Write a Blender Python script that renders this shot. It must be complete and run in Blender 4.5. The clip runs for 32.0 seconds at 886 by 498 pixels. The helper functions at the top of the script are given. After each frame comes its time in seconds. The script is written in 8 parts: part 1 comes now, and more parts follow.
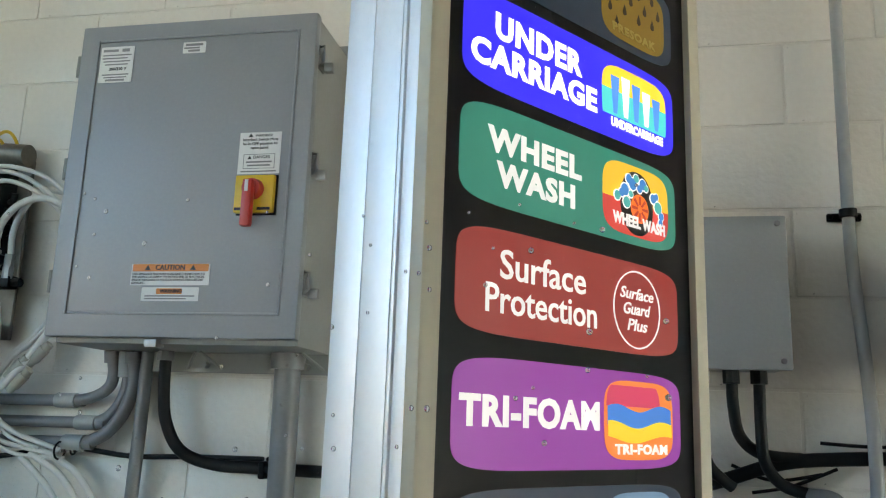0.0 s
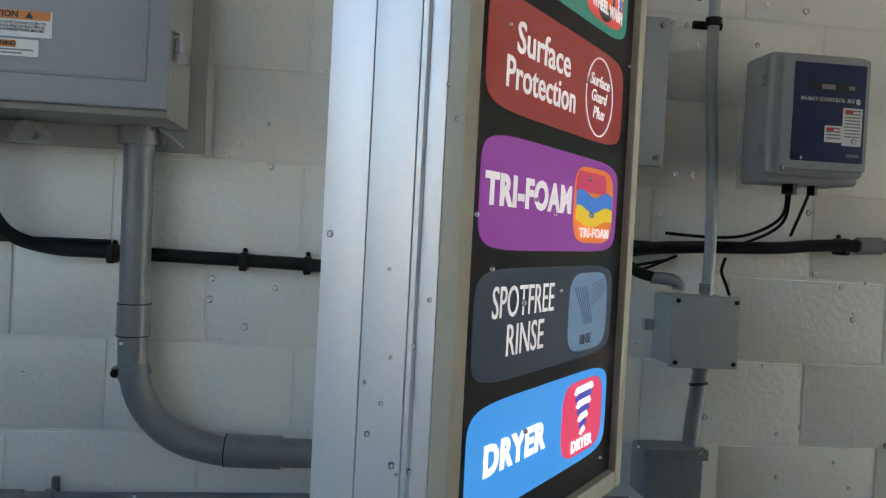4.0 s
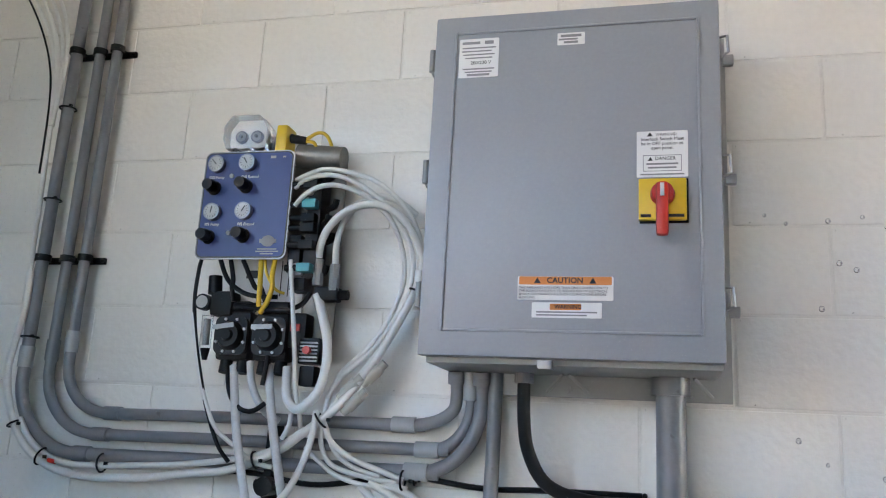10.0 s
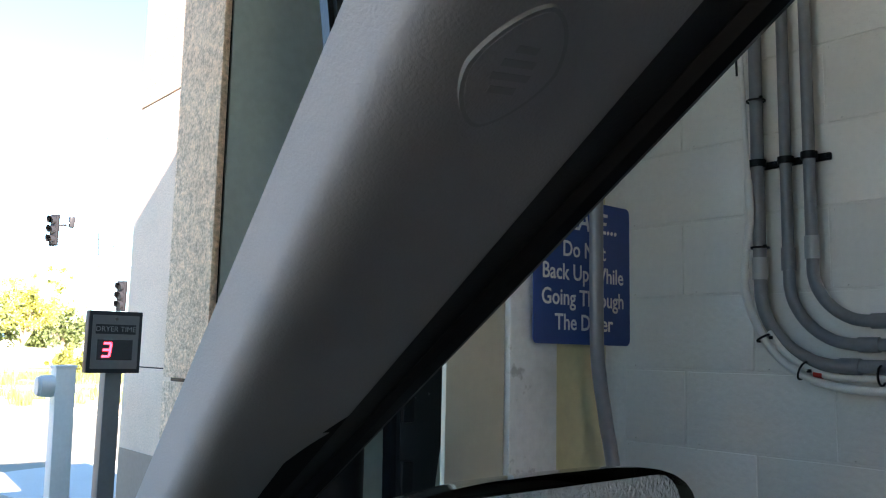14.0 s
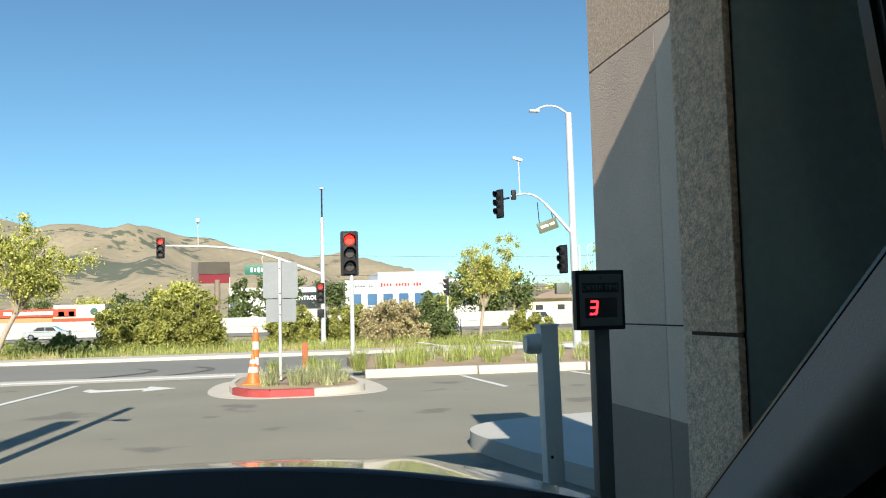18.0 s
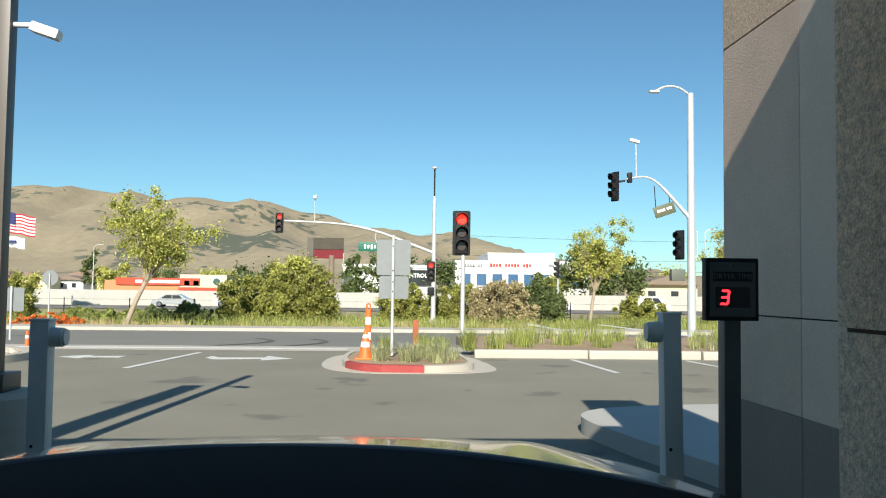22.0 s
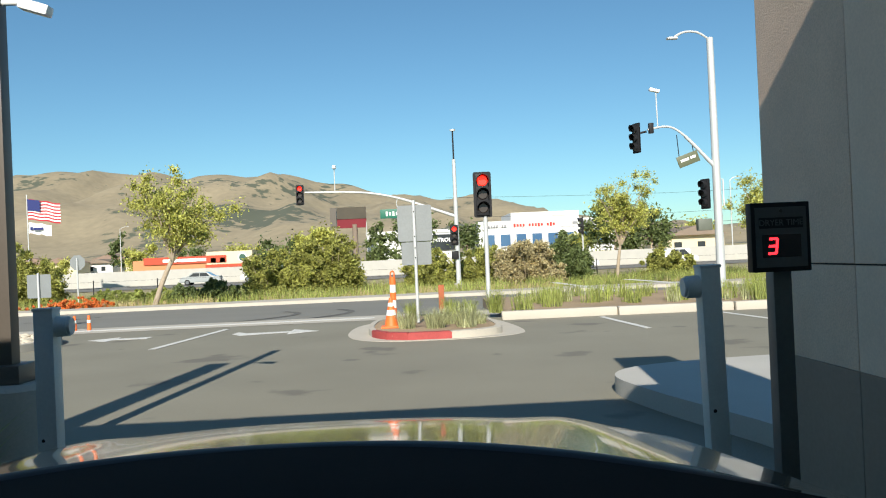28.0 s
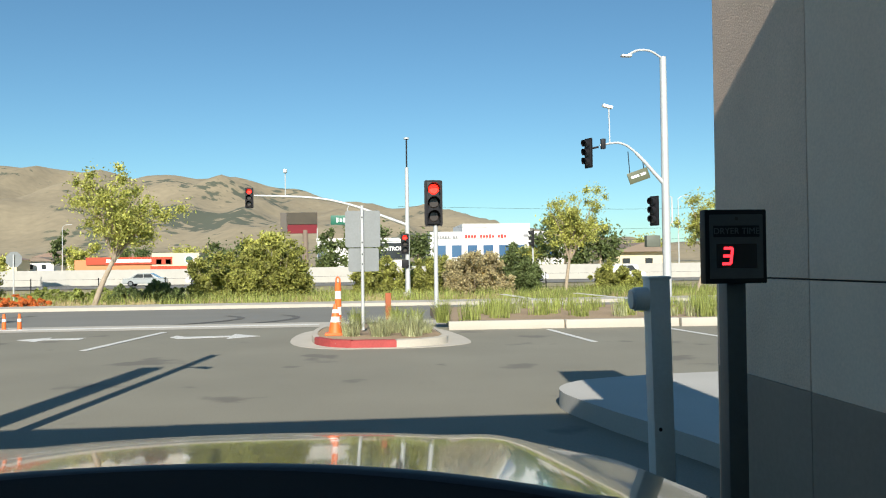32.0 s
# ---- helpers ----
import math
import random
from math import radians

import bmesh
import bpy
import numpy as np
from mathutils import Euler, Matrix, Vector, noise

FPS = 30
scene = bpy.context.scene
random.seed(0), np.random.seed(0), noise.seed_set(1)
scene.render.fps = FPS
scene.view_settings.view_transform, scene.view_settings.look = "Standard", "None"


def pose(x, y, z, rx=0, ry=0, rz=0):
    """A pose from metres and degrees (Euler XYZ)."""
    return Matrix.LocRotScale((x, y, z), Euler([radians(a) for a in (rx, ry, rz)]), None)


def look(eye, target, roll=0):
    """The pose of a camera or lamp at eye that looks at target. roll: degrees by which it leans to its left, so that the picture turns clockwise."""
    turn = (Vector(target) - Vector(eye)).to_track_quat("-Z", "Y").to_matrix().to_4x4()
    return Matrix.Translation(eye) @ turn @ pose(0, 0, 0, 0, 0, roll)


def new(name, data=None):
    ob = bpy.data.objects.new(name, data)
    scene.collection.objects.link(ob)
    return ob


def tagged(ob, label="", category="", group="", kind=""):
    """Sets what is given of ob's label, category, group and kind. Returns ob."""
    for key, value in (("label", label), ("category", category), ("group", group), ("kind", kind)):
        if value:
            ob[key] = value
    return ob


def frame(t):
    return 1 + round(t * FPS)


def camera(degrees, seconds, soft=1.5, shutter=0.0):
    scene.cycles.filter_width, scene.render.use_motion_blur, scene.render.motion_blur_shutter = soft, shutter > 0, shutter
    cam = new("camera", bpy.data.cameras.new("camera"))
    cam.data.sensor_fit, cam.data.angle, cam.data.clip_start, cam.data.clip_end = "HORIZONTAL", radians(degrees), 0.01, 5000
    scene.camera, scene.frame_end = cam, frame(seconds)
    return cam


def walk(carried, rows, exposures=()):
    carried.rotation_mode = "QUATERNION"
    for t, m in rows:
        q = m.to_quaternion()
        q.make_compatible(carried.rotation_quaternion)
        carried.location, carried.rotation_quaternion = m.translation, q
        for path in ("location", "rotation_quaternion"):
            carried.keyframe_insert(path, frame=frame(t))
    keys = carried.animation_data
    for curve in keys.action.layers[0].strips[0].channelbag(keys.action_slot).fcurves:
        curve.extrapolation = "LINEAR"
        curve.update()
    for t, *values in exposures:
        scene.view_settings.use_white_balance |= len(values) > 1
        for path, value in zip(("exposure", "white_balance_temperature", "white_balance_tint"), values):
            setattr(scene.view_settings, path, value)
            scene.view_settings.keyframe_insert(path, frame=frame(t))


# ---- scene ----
cam = camera(56.3, 32.0, 1.1, 0.0)
PATH = [
    (0, (0.414, 0.064, 1.361), (0.015, 1.979, 1.778), 2.0),
    (0.5, (0.419, 0.055, 1.372), (0.150, 1.873, 2.159), 0.9),
    (1, (0.419, 0.062, 1.371), (0.186, 1.893, 2.139), 0.7),
    (1.5, (0.417, 0.060, 1.372), (0.186, 1.911, 2.094), 0.7),
    (2, (0.385, 0.066, 1.369), (0.190, 1.963, 1.975), 0.6),
    (2.5, (0.307, 0.079, 1.368), (0.213, 2.042, 1.737), 1.2),
    (3, (0.223, 0.089, 1.358), (0.271, 2.077, 1.571), 1.4),
    (3.5, (0.150, 0.103, 1.344), (0.312, 2.095, 1.405), 2.1),
    (5.5, (0.008, 0.131, 1.306), (0.330, 2.098, 1.135), 4.4),
    (6, (-0.014, 0.132, 1.304), (0.295, 2.098, 1.100), 4.4),
    (6.5, (-0.042, 0.136, 1.298), (0.114, 2.124, 1.138), 4.0),
    (7, (-0.077, 0.153, 1.292), (-0.087, 2.153, 1.254), 3.9),
    (7.5, (-0.146, 0.123, 1.302), (-0.240, 2.120, 1.377), 3.6),
    (8, (-0.221, 0.113, 1.320), (-0.384, 2.100, 1.486), 3.3),
    (8.5, (-0.285, 0.110, 1.336), (-0.505, 2.083, 1.574), 3.0),
    (9, (-0.335, 0.102, 1.348), (-0.622, 2.059, 1.643), 2.8),
    (9.5, (-0.355, 0.096, 1.352), (-0.774, 2.011, 1.748), 3.3),
    (10, (-0.378, 0.086, 1.356), (-0.868, 1.971, 1.811), 3.2),
    (10.5, (-0.412, 0.085, 1.363), (-0.924, 1.960, 1.832), 1.3),
    (11, (-0.465, 0.094, 1.364), (-0.994, 1.964, 1.836), 0.7),
    (11.5, (-0.554, 0.093, 1.357), (-1.159, 1.944, 1.812), 0.8),
    (12, (-0.631, 0.084, 1.327), (-1.382, 1.882, 1.777), 1.5),
    (12.5, (-0.682, 0.071, 1.317), (-1.663, 1.771, 1.705), 1.4),
    (13, (-0.763, 0.044, 1.304), (-1.982, 1.598, 1.617), 1.6),
    (13.5, (-0.838, 0.027, 1.301), (-2.251, 1.415, 1.577), 1.7),
    (14, (-0.932, 0.012, 1.294), (-2.443, 1.300, 1.541), 1.2),
    (14.5, (-1.034, 0.011, 1.295), (-2.622, 1.205, 1.529), 0.4),
    (15, (-1.109, 0.005, 1.293), (-2.798, 1.054, 1.511), 0.2),
    (15.5, (-1.163, 0.012, 1.297), (-2.911, 0.962, 1.500), -0.5),
    (17.5, (-1.046, -0.093, 1.288), (-2.977, 0.405, 1.447), -0.7),
    (18, (-1.072, -0.105, 1.288), (-3.028, 0.286, 1.431), -1.4),
    (18.5, (-1.091, -0.109, 1.290), (-3.056, 0.237, 1.421), -1.4),
    (19, (-1.100, -0.109, 1.288), (-3.065, 0.240, 1.415), -1.3),
    (19.5, (-1.104, -0.112, 1.289), (-3.070, 0.233, 1.414), -1.1),
    (20, (-1.105, -0.118, 1.290), (-3.074, 0.208, 1.414), -0.8),
    (20.5, (-1.109, -0.126, 1.290), (-3.084, 0.164, 1.411), -0.4),
    (21, (-1.103, -0.139, 1.291), (-3.092, 0.040, 1.405), 0.4),
    (21.5, (-1.108, -0.143, 1.293), (-3.099, 0.006, 1.402), 0.7),
    (22, (-1.127, -0.140, 1.292), (-3.121, -0.012, 1.390), 0.7),
    (22.5, (-1.155, -0.137, 1.294), (-3.150, -0.033, 1.387), 0.6),
    (23, (-1.177, -0.135, 1.293), (-3.173, -0.047, 1.384), 0.4),
    (23.5, (-1.185, -0.130, 1.294), (-3.182, -0.086, 1.386), -0.2),
    (24, (-1.200, -0.132, 1.294), (-3.198, -0.142, 1.393), -0.7),
    (24.5, (-1.218, -0.129, 1.296), (-3.215, -0.177, 1.403), -1.0),
    (26.5, (-1.311, -0.115, 1.294), (-3.310, -0.117, 1.342), -1.6),
    (27, (-1.329, -0.112, 1.293), (-3.328, -0.095, 1.325), -1.6),
    (27.5, (-1.355, -0.095, 1.298), (-3.354, -0.046, 1.313), -2.0),
    (28, (-1.380, -0.101, 1.299), (-3.379, -0.031, 1.310), -2.5),
    (28.5, (-1.431, -0.090, 1.301), (-3.429, 0.001, 1.318), -2.5),
    (29, (-1.478, -0.097, 1.302), (-3.476, 0.005, 1.340), -2.5),
    (29.5, (-1.530, -0.096, 1.300), (-3.527, 0.000, 1.357), -2.5),
    (30, (-1.557, -0.094, 1.300), (-3.554, -0.006, 1.366), -2.4),
    (30.5, (-1.561, -0.096, 1.300), (-3.558, -0.025, 1.373), -2.3),
    (31, (-1.556, -0.095, 1.297), (-3.554, -0.055, 1.377), -2.0),
    (31.5, (-1.556, -0.088, 1.288), (-3.555, -0.066, 1.362), -1.3),
    (32, (-1.596, -0.037, 1.270), (-3.587, 0.151, 1.301), -0.7),
]
LIGHTNESS = [(0, 3.55, 7100, 16), (2, 3.5, 7000, 17), (3, 3.05, 6900, 18), (6, 3.3, 6900, 22), (8, 3.5, 6950, 28), (9, 3.8, 6950, 30), (11.5, 4.25, 6950, 32), (13, 4.25, 6900, 34), (14, 3.1, 6850, 24), (15, 2.72, 6700, 18), (15.5, 2.2, 6600, 14), (17.5, 0.8, 6550, 10), (19, 0.68, 6500, 9), (23, 0.42, 6500, 9), (27, 0.4, 6500, 9), (32, 0.42, 6500, 9)]
walk(cam, [(t, look(eye, target, roll)) for t, eye, target, roll in PATH], LIGHTNESS)

# ---- world, sun, openings ----
SUN_EL = 31.0
world = bpy.data.worlds.new("sky")
scene.world = world
world.use_nodes = True
wn = world.node_tree
sky = wn.nodes.new("ShaderNodeTexSky")
sky.sky_type = "NISHITA"
sky.sun_disc = False
sky.sun_elevation = radians(SUN_EL)
sky.sun_rotation = radians(96.0)
sky.air_density, sky.dust_density, sky.ozone_density = 0.9, 0.2, 2.4
back = wn.nodes["Background"]
back.inputs["Strength"].default_value = 0.078
clear = wn.nodes.new("ShaderNodeVectorMath")
clear.operation = "MULTIPLY"
clear.inputs[1].default_value = (0.70, 1.0, 1.04)
wn.links.new(sky.outputs[0], clear.inputs[0])
wn.links.new(clear.outputs[0], back.inputs[0])

sun_data = bpy.data.lights.new("sun", "SUN")
sun_data.energy, sun_data.angle, sun_data.color = 5.3, radians(0.5), (1.0, 0.94, 0.84)
sun = new("sun", sun_data)
sun.matrix_basis = look((0, 0, 30), Vector((0, 0, 30)) + Vector((-0.995 * 0.857, 0.105 * 0.857, -0.515)))


# ---- small helpers ----
def keep(bm, name):
    me = bpy.data.meshes.new(name)
    bm.to_mesh(me)
    bm.free()
    return me


def smooth(me, angle=40):
    for p in me.polygons:
        p.use_smooth = True
    me.set_sharp_from_angle(angle=radians(angle))
    return me


def part(name, bm, material, parent=None, label="", soft=True):
    """A bmesh, or ready mesh, as one mesh object under a thing or a part."""
    me = bm if isinstance(bm, bpy.types.Mesh) else keep(bm, name)
    if soft:
        smooth(me)
    if material and not me.materials:
        me.materials.append(material)
    ob = new(name, me)
    if parent is not None:
        ob.parent = parent
        ob.matrix_parent_inverse = home(parent).inverted()
    if label:
        ob["label"] = label
    return ob


def home(ob):
    m = ob.matrix_basis
    while ob.parent is not None:
        m = ob.parent.matrix_basis @ ob.matrix_parent_inverse @ m
        ob = ob.parent
    return m.copy()


def thing(name, at, label, category, group="", kind=""):
    ob = new(name)
    ob.empty_display_size = 0.1
    ob.matrix_basis = Matrix.Translation(at)
    return tagged(ob, label, category, group, kind)


def box(bm, x0, x1, y0, y1, z0, z1, bevel=0.0, m=None, segs=2):
    r = bmesh.ops.create_cube(bm, size=1.0)["verts"]
    bmesh.ops.scale(bm, vec=(x1 - x0, y1 - y0, z1 - z0), verts=r)
    bmesh.ops.translate(bm, vec=((x0 + x1) / 2, (y0 + y1) / 2, (z0 + z1) / 2), verts=r)
    if bevel:
        edges = list({e for v in r for e in v.link_edges})
        out = bmesh.ops.bevel(bm, geom=edges, offset=bevel, segments=segs, affect="EDGES", profile=0.6)
        r = list({v for f in out["faces"] for v in f.verts} | {v for v in r if v.is_valid})
    if m is not None:
        bmesh.ops.transform(bm, matrix=m, verts=list({v for v in r if v.is_valid}))
    return bm


def Box(*a, **k):
    return box(bmesh.new(), *a, **k)


def cyl(bm, p0, p1, r0, r1=None, seg=20, caps=True):
    p0, p1 = Vector(p0), Vector(p1)
    d = p1 - p0
    m = Matrix.Translation((p0 + p1) / 2) @ d.to_track_quat("Z", "Y").to_matrix().to_4x4()
    bmesh.ops.create_cone(bm, cap_ends=caps, segments=seg, radius1=r0, radius2=r0 if r1 is None else r1, depth=d.length, matrix=m)
    return bm


def Cyl(*a, **k):
    return cyl(bmesh.new(), *a, **k)


def ball(bm, c, r, m=None, seg=16):
    bmesh.ops.create_uvsphere(bm, u_segments=seg, v_segments=max(6, seg // 2), radius=r, matrix=Matrix.Translation(c) @ (m or Matrix()))
    return bm


def curve_points(pts, n=6):
    """A smooth line through the points."""
    P = [Vector(p) for p in pts]
    out = []
    for i in range(len(P) - 1):
        a, b, c, d = P[max(i - 1, 0)], P[i], P[i + 1], P[min(i + 2, len(P) - 1)]
        for k in range(n):
            t = k / n
            out.append(0.5 * ((2 * b) + (c - a) * t + (2 * a - 5 * b + 4 * c - d) * t * t + (3 * b - a - 3 * c + d) * t ** 3))
    out.append(P[-1])
    return out


def tube(bm, pts, r, seg=10, n=6, r1=None, bent=True):
    line = curve_points(pts, n) if bent else [Vector(p) for p in pts]
    rings = []
    side = None
    for i, p in enumerate(line):
        d = (line[min(i + 1, len(line) - 1)] - line[max(i - 1, 0)]).normalized()
        if side is None:
            side = d.orthogonal().normalized()
        side = (side - d * side.dot(d)).normalized()
        up = d.cross(side)
        rad = r if r1 is None else r + (r1 - r) * i / (len(line) - 1)
        rings.append([bm.verts.new(p + (side * math.cos(a) + up * math.sin(a)) * rad) for a in (2 * math.pi * k / seg for k in range(seg))])
    for a, b in zip(rings, rings[1:]):
        for k in range(seg):
            bm.faces.new((a[k], a[(k + 1) % seg], b[(k + 1) % seg], b[k]))
    bm.faces.new(rings[0][::-1])
    bm.faces.new(rings[-1])
    return bm


def Tube(*a, **k):
    return tube(bmesh.new(), *a, **k)


def slab(bm, outline, z0, z1, m=None):
    """A flat outline (x, y) raised from z0 to z1."""
    lo = [bm.verts.new((x, y, z0)) for x, y in outline]
    hi = [bm.verts.new((x, y, z1)) for x, y in outline]
    k = len(outline)
    bm.faces.new(lo[::-1])
    bm.faces.new(hi)
    for i in range(k):
        bm.faces.new((lo[i], lo[(i + 1) % k], hi[(i + 1) % k], hi[i]))
    if m is not None:
        bmesh.ops.transform(bm, matrix=m, verts=lo + hi)
    return bm


def rounded(w, h, r, n=5, x=0.0, y=0.0):
    out = []
    for cx, cy, a0 in ((w / 2 - r, h / 2 - r, 0), (-w / 2 + r, h / 2 - r, 90), (-w / 2 + r, -h / 2 + r, 180), (w / 2 - r, -h / 2 + r, 270)):
        for k in range(n + 1):
            a = radians(a0 + 90 * k / n)
            out.append((x + cx + r * math.cos(a), y + cy + r * math.sin(a)))
    return out


def cushion(a, b_, n=5.0, x=0.0, y=0.0, steps=44):
    """A rectangle with bulging sides and soft corners."""
    out = []
    for q in range(steps):
        t = 2 * math.pi * q / steps
        c, d = math.cos(t), math.sin(t)
        out.append((x + a * math.copysign(abs(c) ** (2 / n), c), y + b_ * math.copysign(abs(d) ** (2 / n), d)))
    return out


def text(name, words, size, material, parent, m, depth=0.0008, align="CENTER", squeeze=1.0, shear=0.0, bold=0.0):
    cu = bpy.data.curves.new(name, "FONT")
    cu.body, cu.size, cu.extrude, cu.align_x, cu.align_y, cu.shear, cu.offset = words, size, depth, align, "CENTER", shear, bold
    cu.resolution_u = 3
    tmp = bpy.data.objects.new(name, cu)
    me = bpy.data.meshes.new_from_object(tmp)
    bpy.data.objects.remove(tmp)
    me.transform(m @ Matrix.Diagonal((squeeze, 1, 1, 1)))
    return part(name, me, material, parent, soft=False)


# frames of flat faces: local x right, y up, z out of the face
def facing_minus_y(x, y, z):
    return Matrix.Translation((x, y, z)) @ Matrix(((1, 0, 0, 0), (0, 0, -1, 0), (0, 1, 0, 0), (0, 0, 0, 1)))


def facing_plus_x(x, y, z):
    return Matrix.Translation((x, y, z)) @ Matrix(((0, 0, 1, 0), (1, 0, 0, 0), (0, 1, 0, 0), (0, 0, 0, 1)))


# ---- materials ----
def mat(name, color, rough=0.6, metal=0.0, vary=0.12, scale=6.0, fine=60.0, bump=0.15, coat=0.0, spots=None, spot_scale=30.0, spot_cut=0.70, random_piece=0.0, trans=0.0, bump_dist=0.003):
    """Base colour with slow and fine variation, spots of wear, and fine relief."""
    m = bpy.data.materials.new(name)
    m.use_nodes = True
    nt = m.node_tree
    b = nt.nodes["Principled BSDF"]
    b.inputs["Roughness"].default_value = rough
    b.inputs["Metallic"].default_value = metal
    b.inputs["Coat Weight"].default_value = coat
    b.inputs["Transmission Weight"].default_value = trans
    tc = nt.nodes.new("ShaderNodeTexCoord")
    n1 = nt.nodes.new("ShaderNodeTexNoise")
    n1.inputs["Scale"].default_value, n1.inputs["Detail"].default_value = scale, 4
    n2 = nt.nodes.new("ShaderNodeTexNoise")
    n2.inputs["Scale"].default_value, n2.inputs["Detail"].default_value = fine, 3
    nt.links.new(tc.outputs["Object"], n1.inputs["Vector"])
    nt.links.new(tc.outputs["Object"], n2.inputs["Vector"])
    add = nt.nodes.new("ShaderNodeMath")
    add.operation = "ADD"
    nt.links.new(n1.outputs["Fac"], add.inputs[0])
    nt.links.new(n2.outputs["Fac"], add.inputs[1])
    last = add
    if random_piece:
        oi = nt.nodes.new("ShaderNodeObjectInfo")
        ma = nt.nodes.new("ShaderNodeMath")
        ma.operation = "MULTIPLY_ADD"
        ma.inputs[1].default_value = random_piece
        nt.links.new(oi.outputs["Random"], ma.inputs[0])
        nt.links.new(add.outputs[0], ma.inputs[2])
        last = ma
    ramp = nt.nodes.new("ShaderNodeMapRange")
    ramp.inputs["From Min"].default_value, ramp.inputs["From Max"].default_value = 0.6, 1.4 + random_piece
    ramp.inputs["To Min"].default_value, ramp.inputs["To Max"].default_value = 1 - vary, 1 + vary
    nt.links.new(last.outputs[0], ramp.inputs["Value"])
    mul = nt.nodes.new("ShaderNodeVectorMath")
    mul.operation = "SCALE"
    mul.inputs[0].default_value = color
    nt.links.new(ramp.outputs[0], mul.inputs["Scale"])
    out = mul.outputs[0]
    if spots:
        n3 = nt.nodes.new("ShaderNodeTexNoise")
        n3.inputs["Scale"].default_value, n3.inputs["Detail"].default_value = spot_scale, 5
        nt.links.new(tc.outputs["Object"], n3.inputs["Vector"])
        cut = nt.nodes.new("ShaderNodeMapRange")
        cut.inputs["From Min"].default_value, cut.inputs["From Max"].default_value = spot_cut, spot_cut + 0.06
        nt.links.new(n3.outputs["Fac"], cut.inputs["Value"])
        mix = nt.nodes.new("ShaderNodeMix")
        mix.data_type = "RGBA"
        nt.links.new(cut.outputs[0], mix.inputs["Factor"])
        nt.links.new(out, mix.inputs["A"])
        mix.inputs["B"].default_value = (*spots, 1)
        out = mix.outputs["Result"]
    nt.links.new(out, b.inputs["Base Color"])
    if bump:
        bp = nt.nodes.new("ShaderNodeBump")
        bp.inputs["Strength"].default_value, bp.inputs["Distance"].default_value = bump, bump_dist
        nt.links.new(n2.outputs["Fac"], bp.inputs["Height"])
        nt.links.new(bp.outputs[0], b.inputs["Normal"])
    return m


def glow(name, color, strength, rough=0.35):
    """A backlit plastic face or a lit lamp."""
    m = bpy.data.materials.new(name)
    m.use_nodes = True
    b = m.node_tree.nodes["Principled BSDF"]
    b.inputs["Base Color"].default_value = (*color, 1)
    b.inputs["Roughness"].default_value = rough
    b.inputs["Emission Color"].default_value = (*color, 1)
    b.inputs["Emission Strength"].default_value = strength
    return m


def glass(name, color=(1, 1, 1), rough=0.0, ior=1.45):
    m = bpy.data.materials.new(name)
    m.use_nodes = True
    b = m.node_tree.nodes["Principled BSDF"]
    b.inputs["Base Color"].default_value = (*color, 1)
    b.inputs["Roughness"].default_value = rough
    b.inputs["Transmission Weight"].default_value = 1.0
    b.inputs["IOR"].default_value = ior
    return m


BLOCK = mat("painted_block", (0.80, 0.78, 0.73), 0.30, vary=0.05, scale=3.0, fine=60, bump=0.55, spots=(0.20, 0.18, 0.15), spot_scale=46, spot_cut=0.715, random_piece=0.10)
MORTAR = mat("painted_joint", (0.78, 0.76, 0.71), 0.6, vary=0.08, fine=80)
PLASTER = mat("painted_wall", (0.74, 0.72, 0.65), 0.6, vary=0.08)
TEALWALL = mat("painted_exit_wall", (0.45, 0.56, 0.53), 0.55, vary=0.10, scale=1.5, fine=50, bump=0.2)
ENAMEL = mat("grey_enamel", (0.305, 0.325, 0.345), 0.36, vary=0.05, scale=3, fine=120, bump=0.05, spots=(0.12, 0.12, 0.12), spot_scale=45, spot_cut=0.78)
ENAMEL_SIDE = mat("grey_enamel_body", (0.33, 0.34, 0.325), 0.42, vary=0.06, scale=3, fine=100, bump=0.06)
PVC = mat("grey_pvc", (0.195, 0.20, 0.21), 0.34, vary=0.10, scale=9, fine=80, bump=0.05, spots=(0.13, 0.13, 0.13), spot_scale=40, spot_cut=0.70)
PVC_LIGHT = mat("light_grey_pvc", (0.36, 0.375, 0.38), 0.4, vary=0.06, scale=9)
POLYGREY = mat("grey_polyester_box", (0.33, 0.345, 0.35), 0.5, vary=0.05, scale=5, fine=140, bump=0.08)
BLACKRUB = mat("black_rubber", (0.012, 0.012, 0.013), 0.45, vary=0.2)
BLACKPLA = mat("black_plastic", (0.009, 0.009, 0.010), 0.42, vary=0.2, fine=150, bump=0.1)
HOSE = mat("milky_hose", (0.80, 0.80, 0.77), 0.3, vary=0.06, scale=12, bump=0.0, trans=0.15)
VALVE = mat("pale_valve", (0.42, 0.41, 0.36), 0.4, vary=0.08)
HOSE_BRAID = mat("braided_hose", (0.52, 0.54, 0.55), 0.4, vary=0.12, scale=60, fine=220, bump=0.2)
YELLOW = mat("yellow_plastic", (0.75, 0.50, 0.02), 0.4, vary=0.08)
YELLOW_CABLE = mat("yellow_cable", (0.70, 0.45, 0.03), 0.45, vary=0.08)
RED = mat("red_plastic", (0.55, 0.03, 0.02), 0.35, vary=0.06)
ALU = mat("brushed_aluminium", (0.96, 0.96, 0.97), 0.52, metal=0.75, vary=0.03, scale=1.2, fine=90, bump=0.04)
CREAM = mat("cream_enamel", (0.62, 0.58, 0.46), 0.4, vary=0.05, bump=0.03)
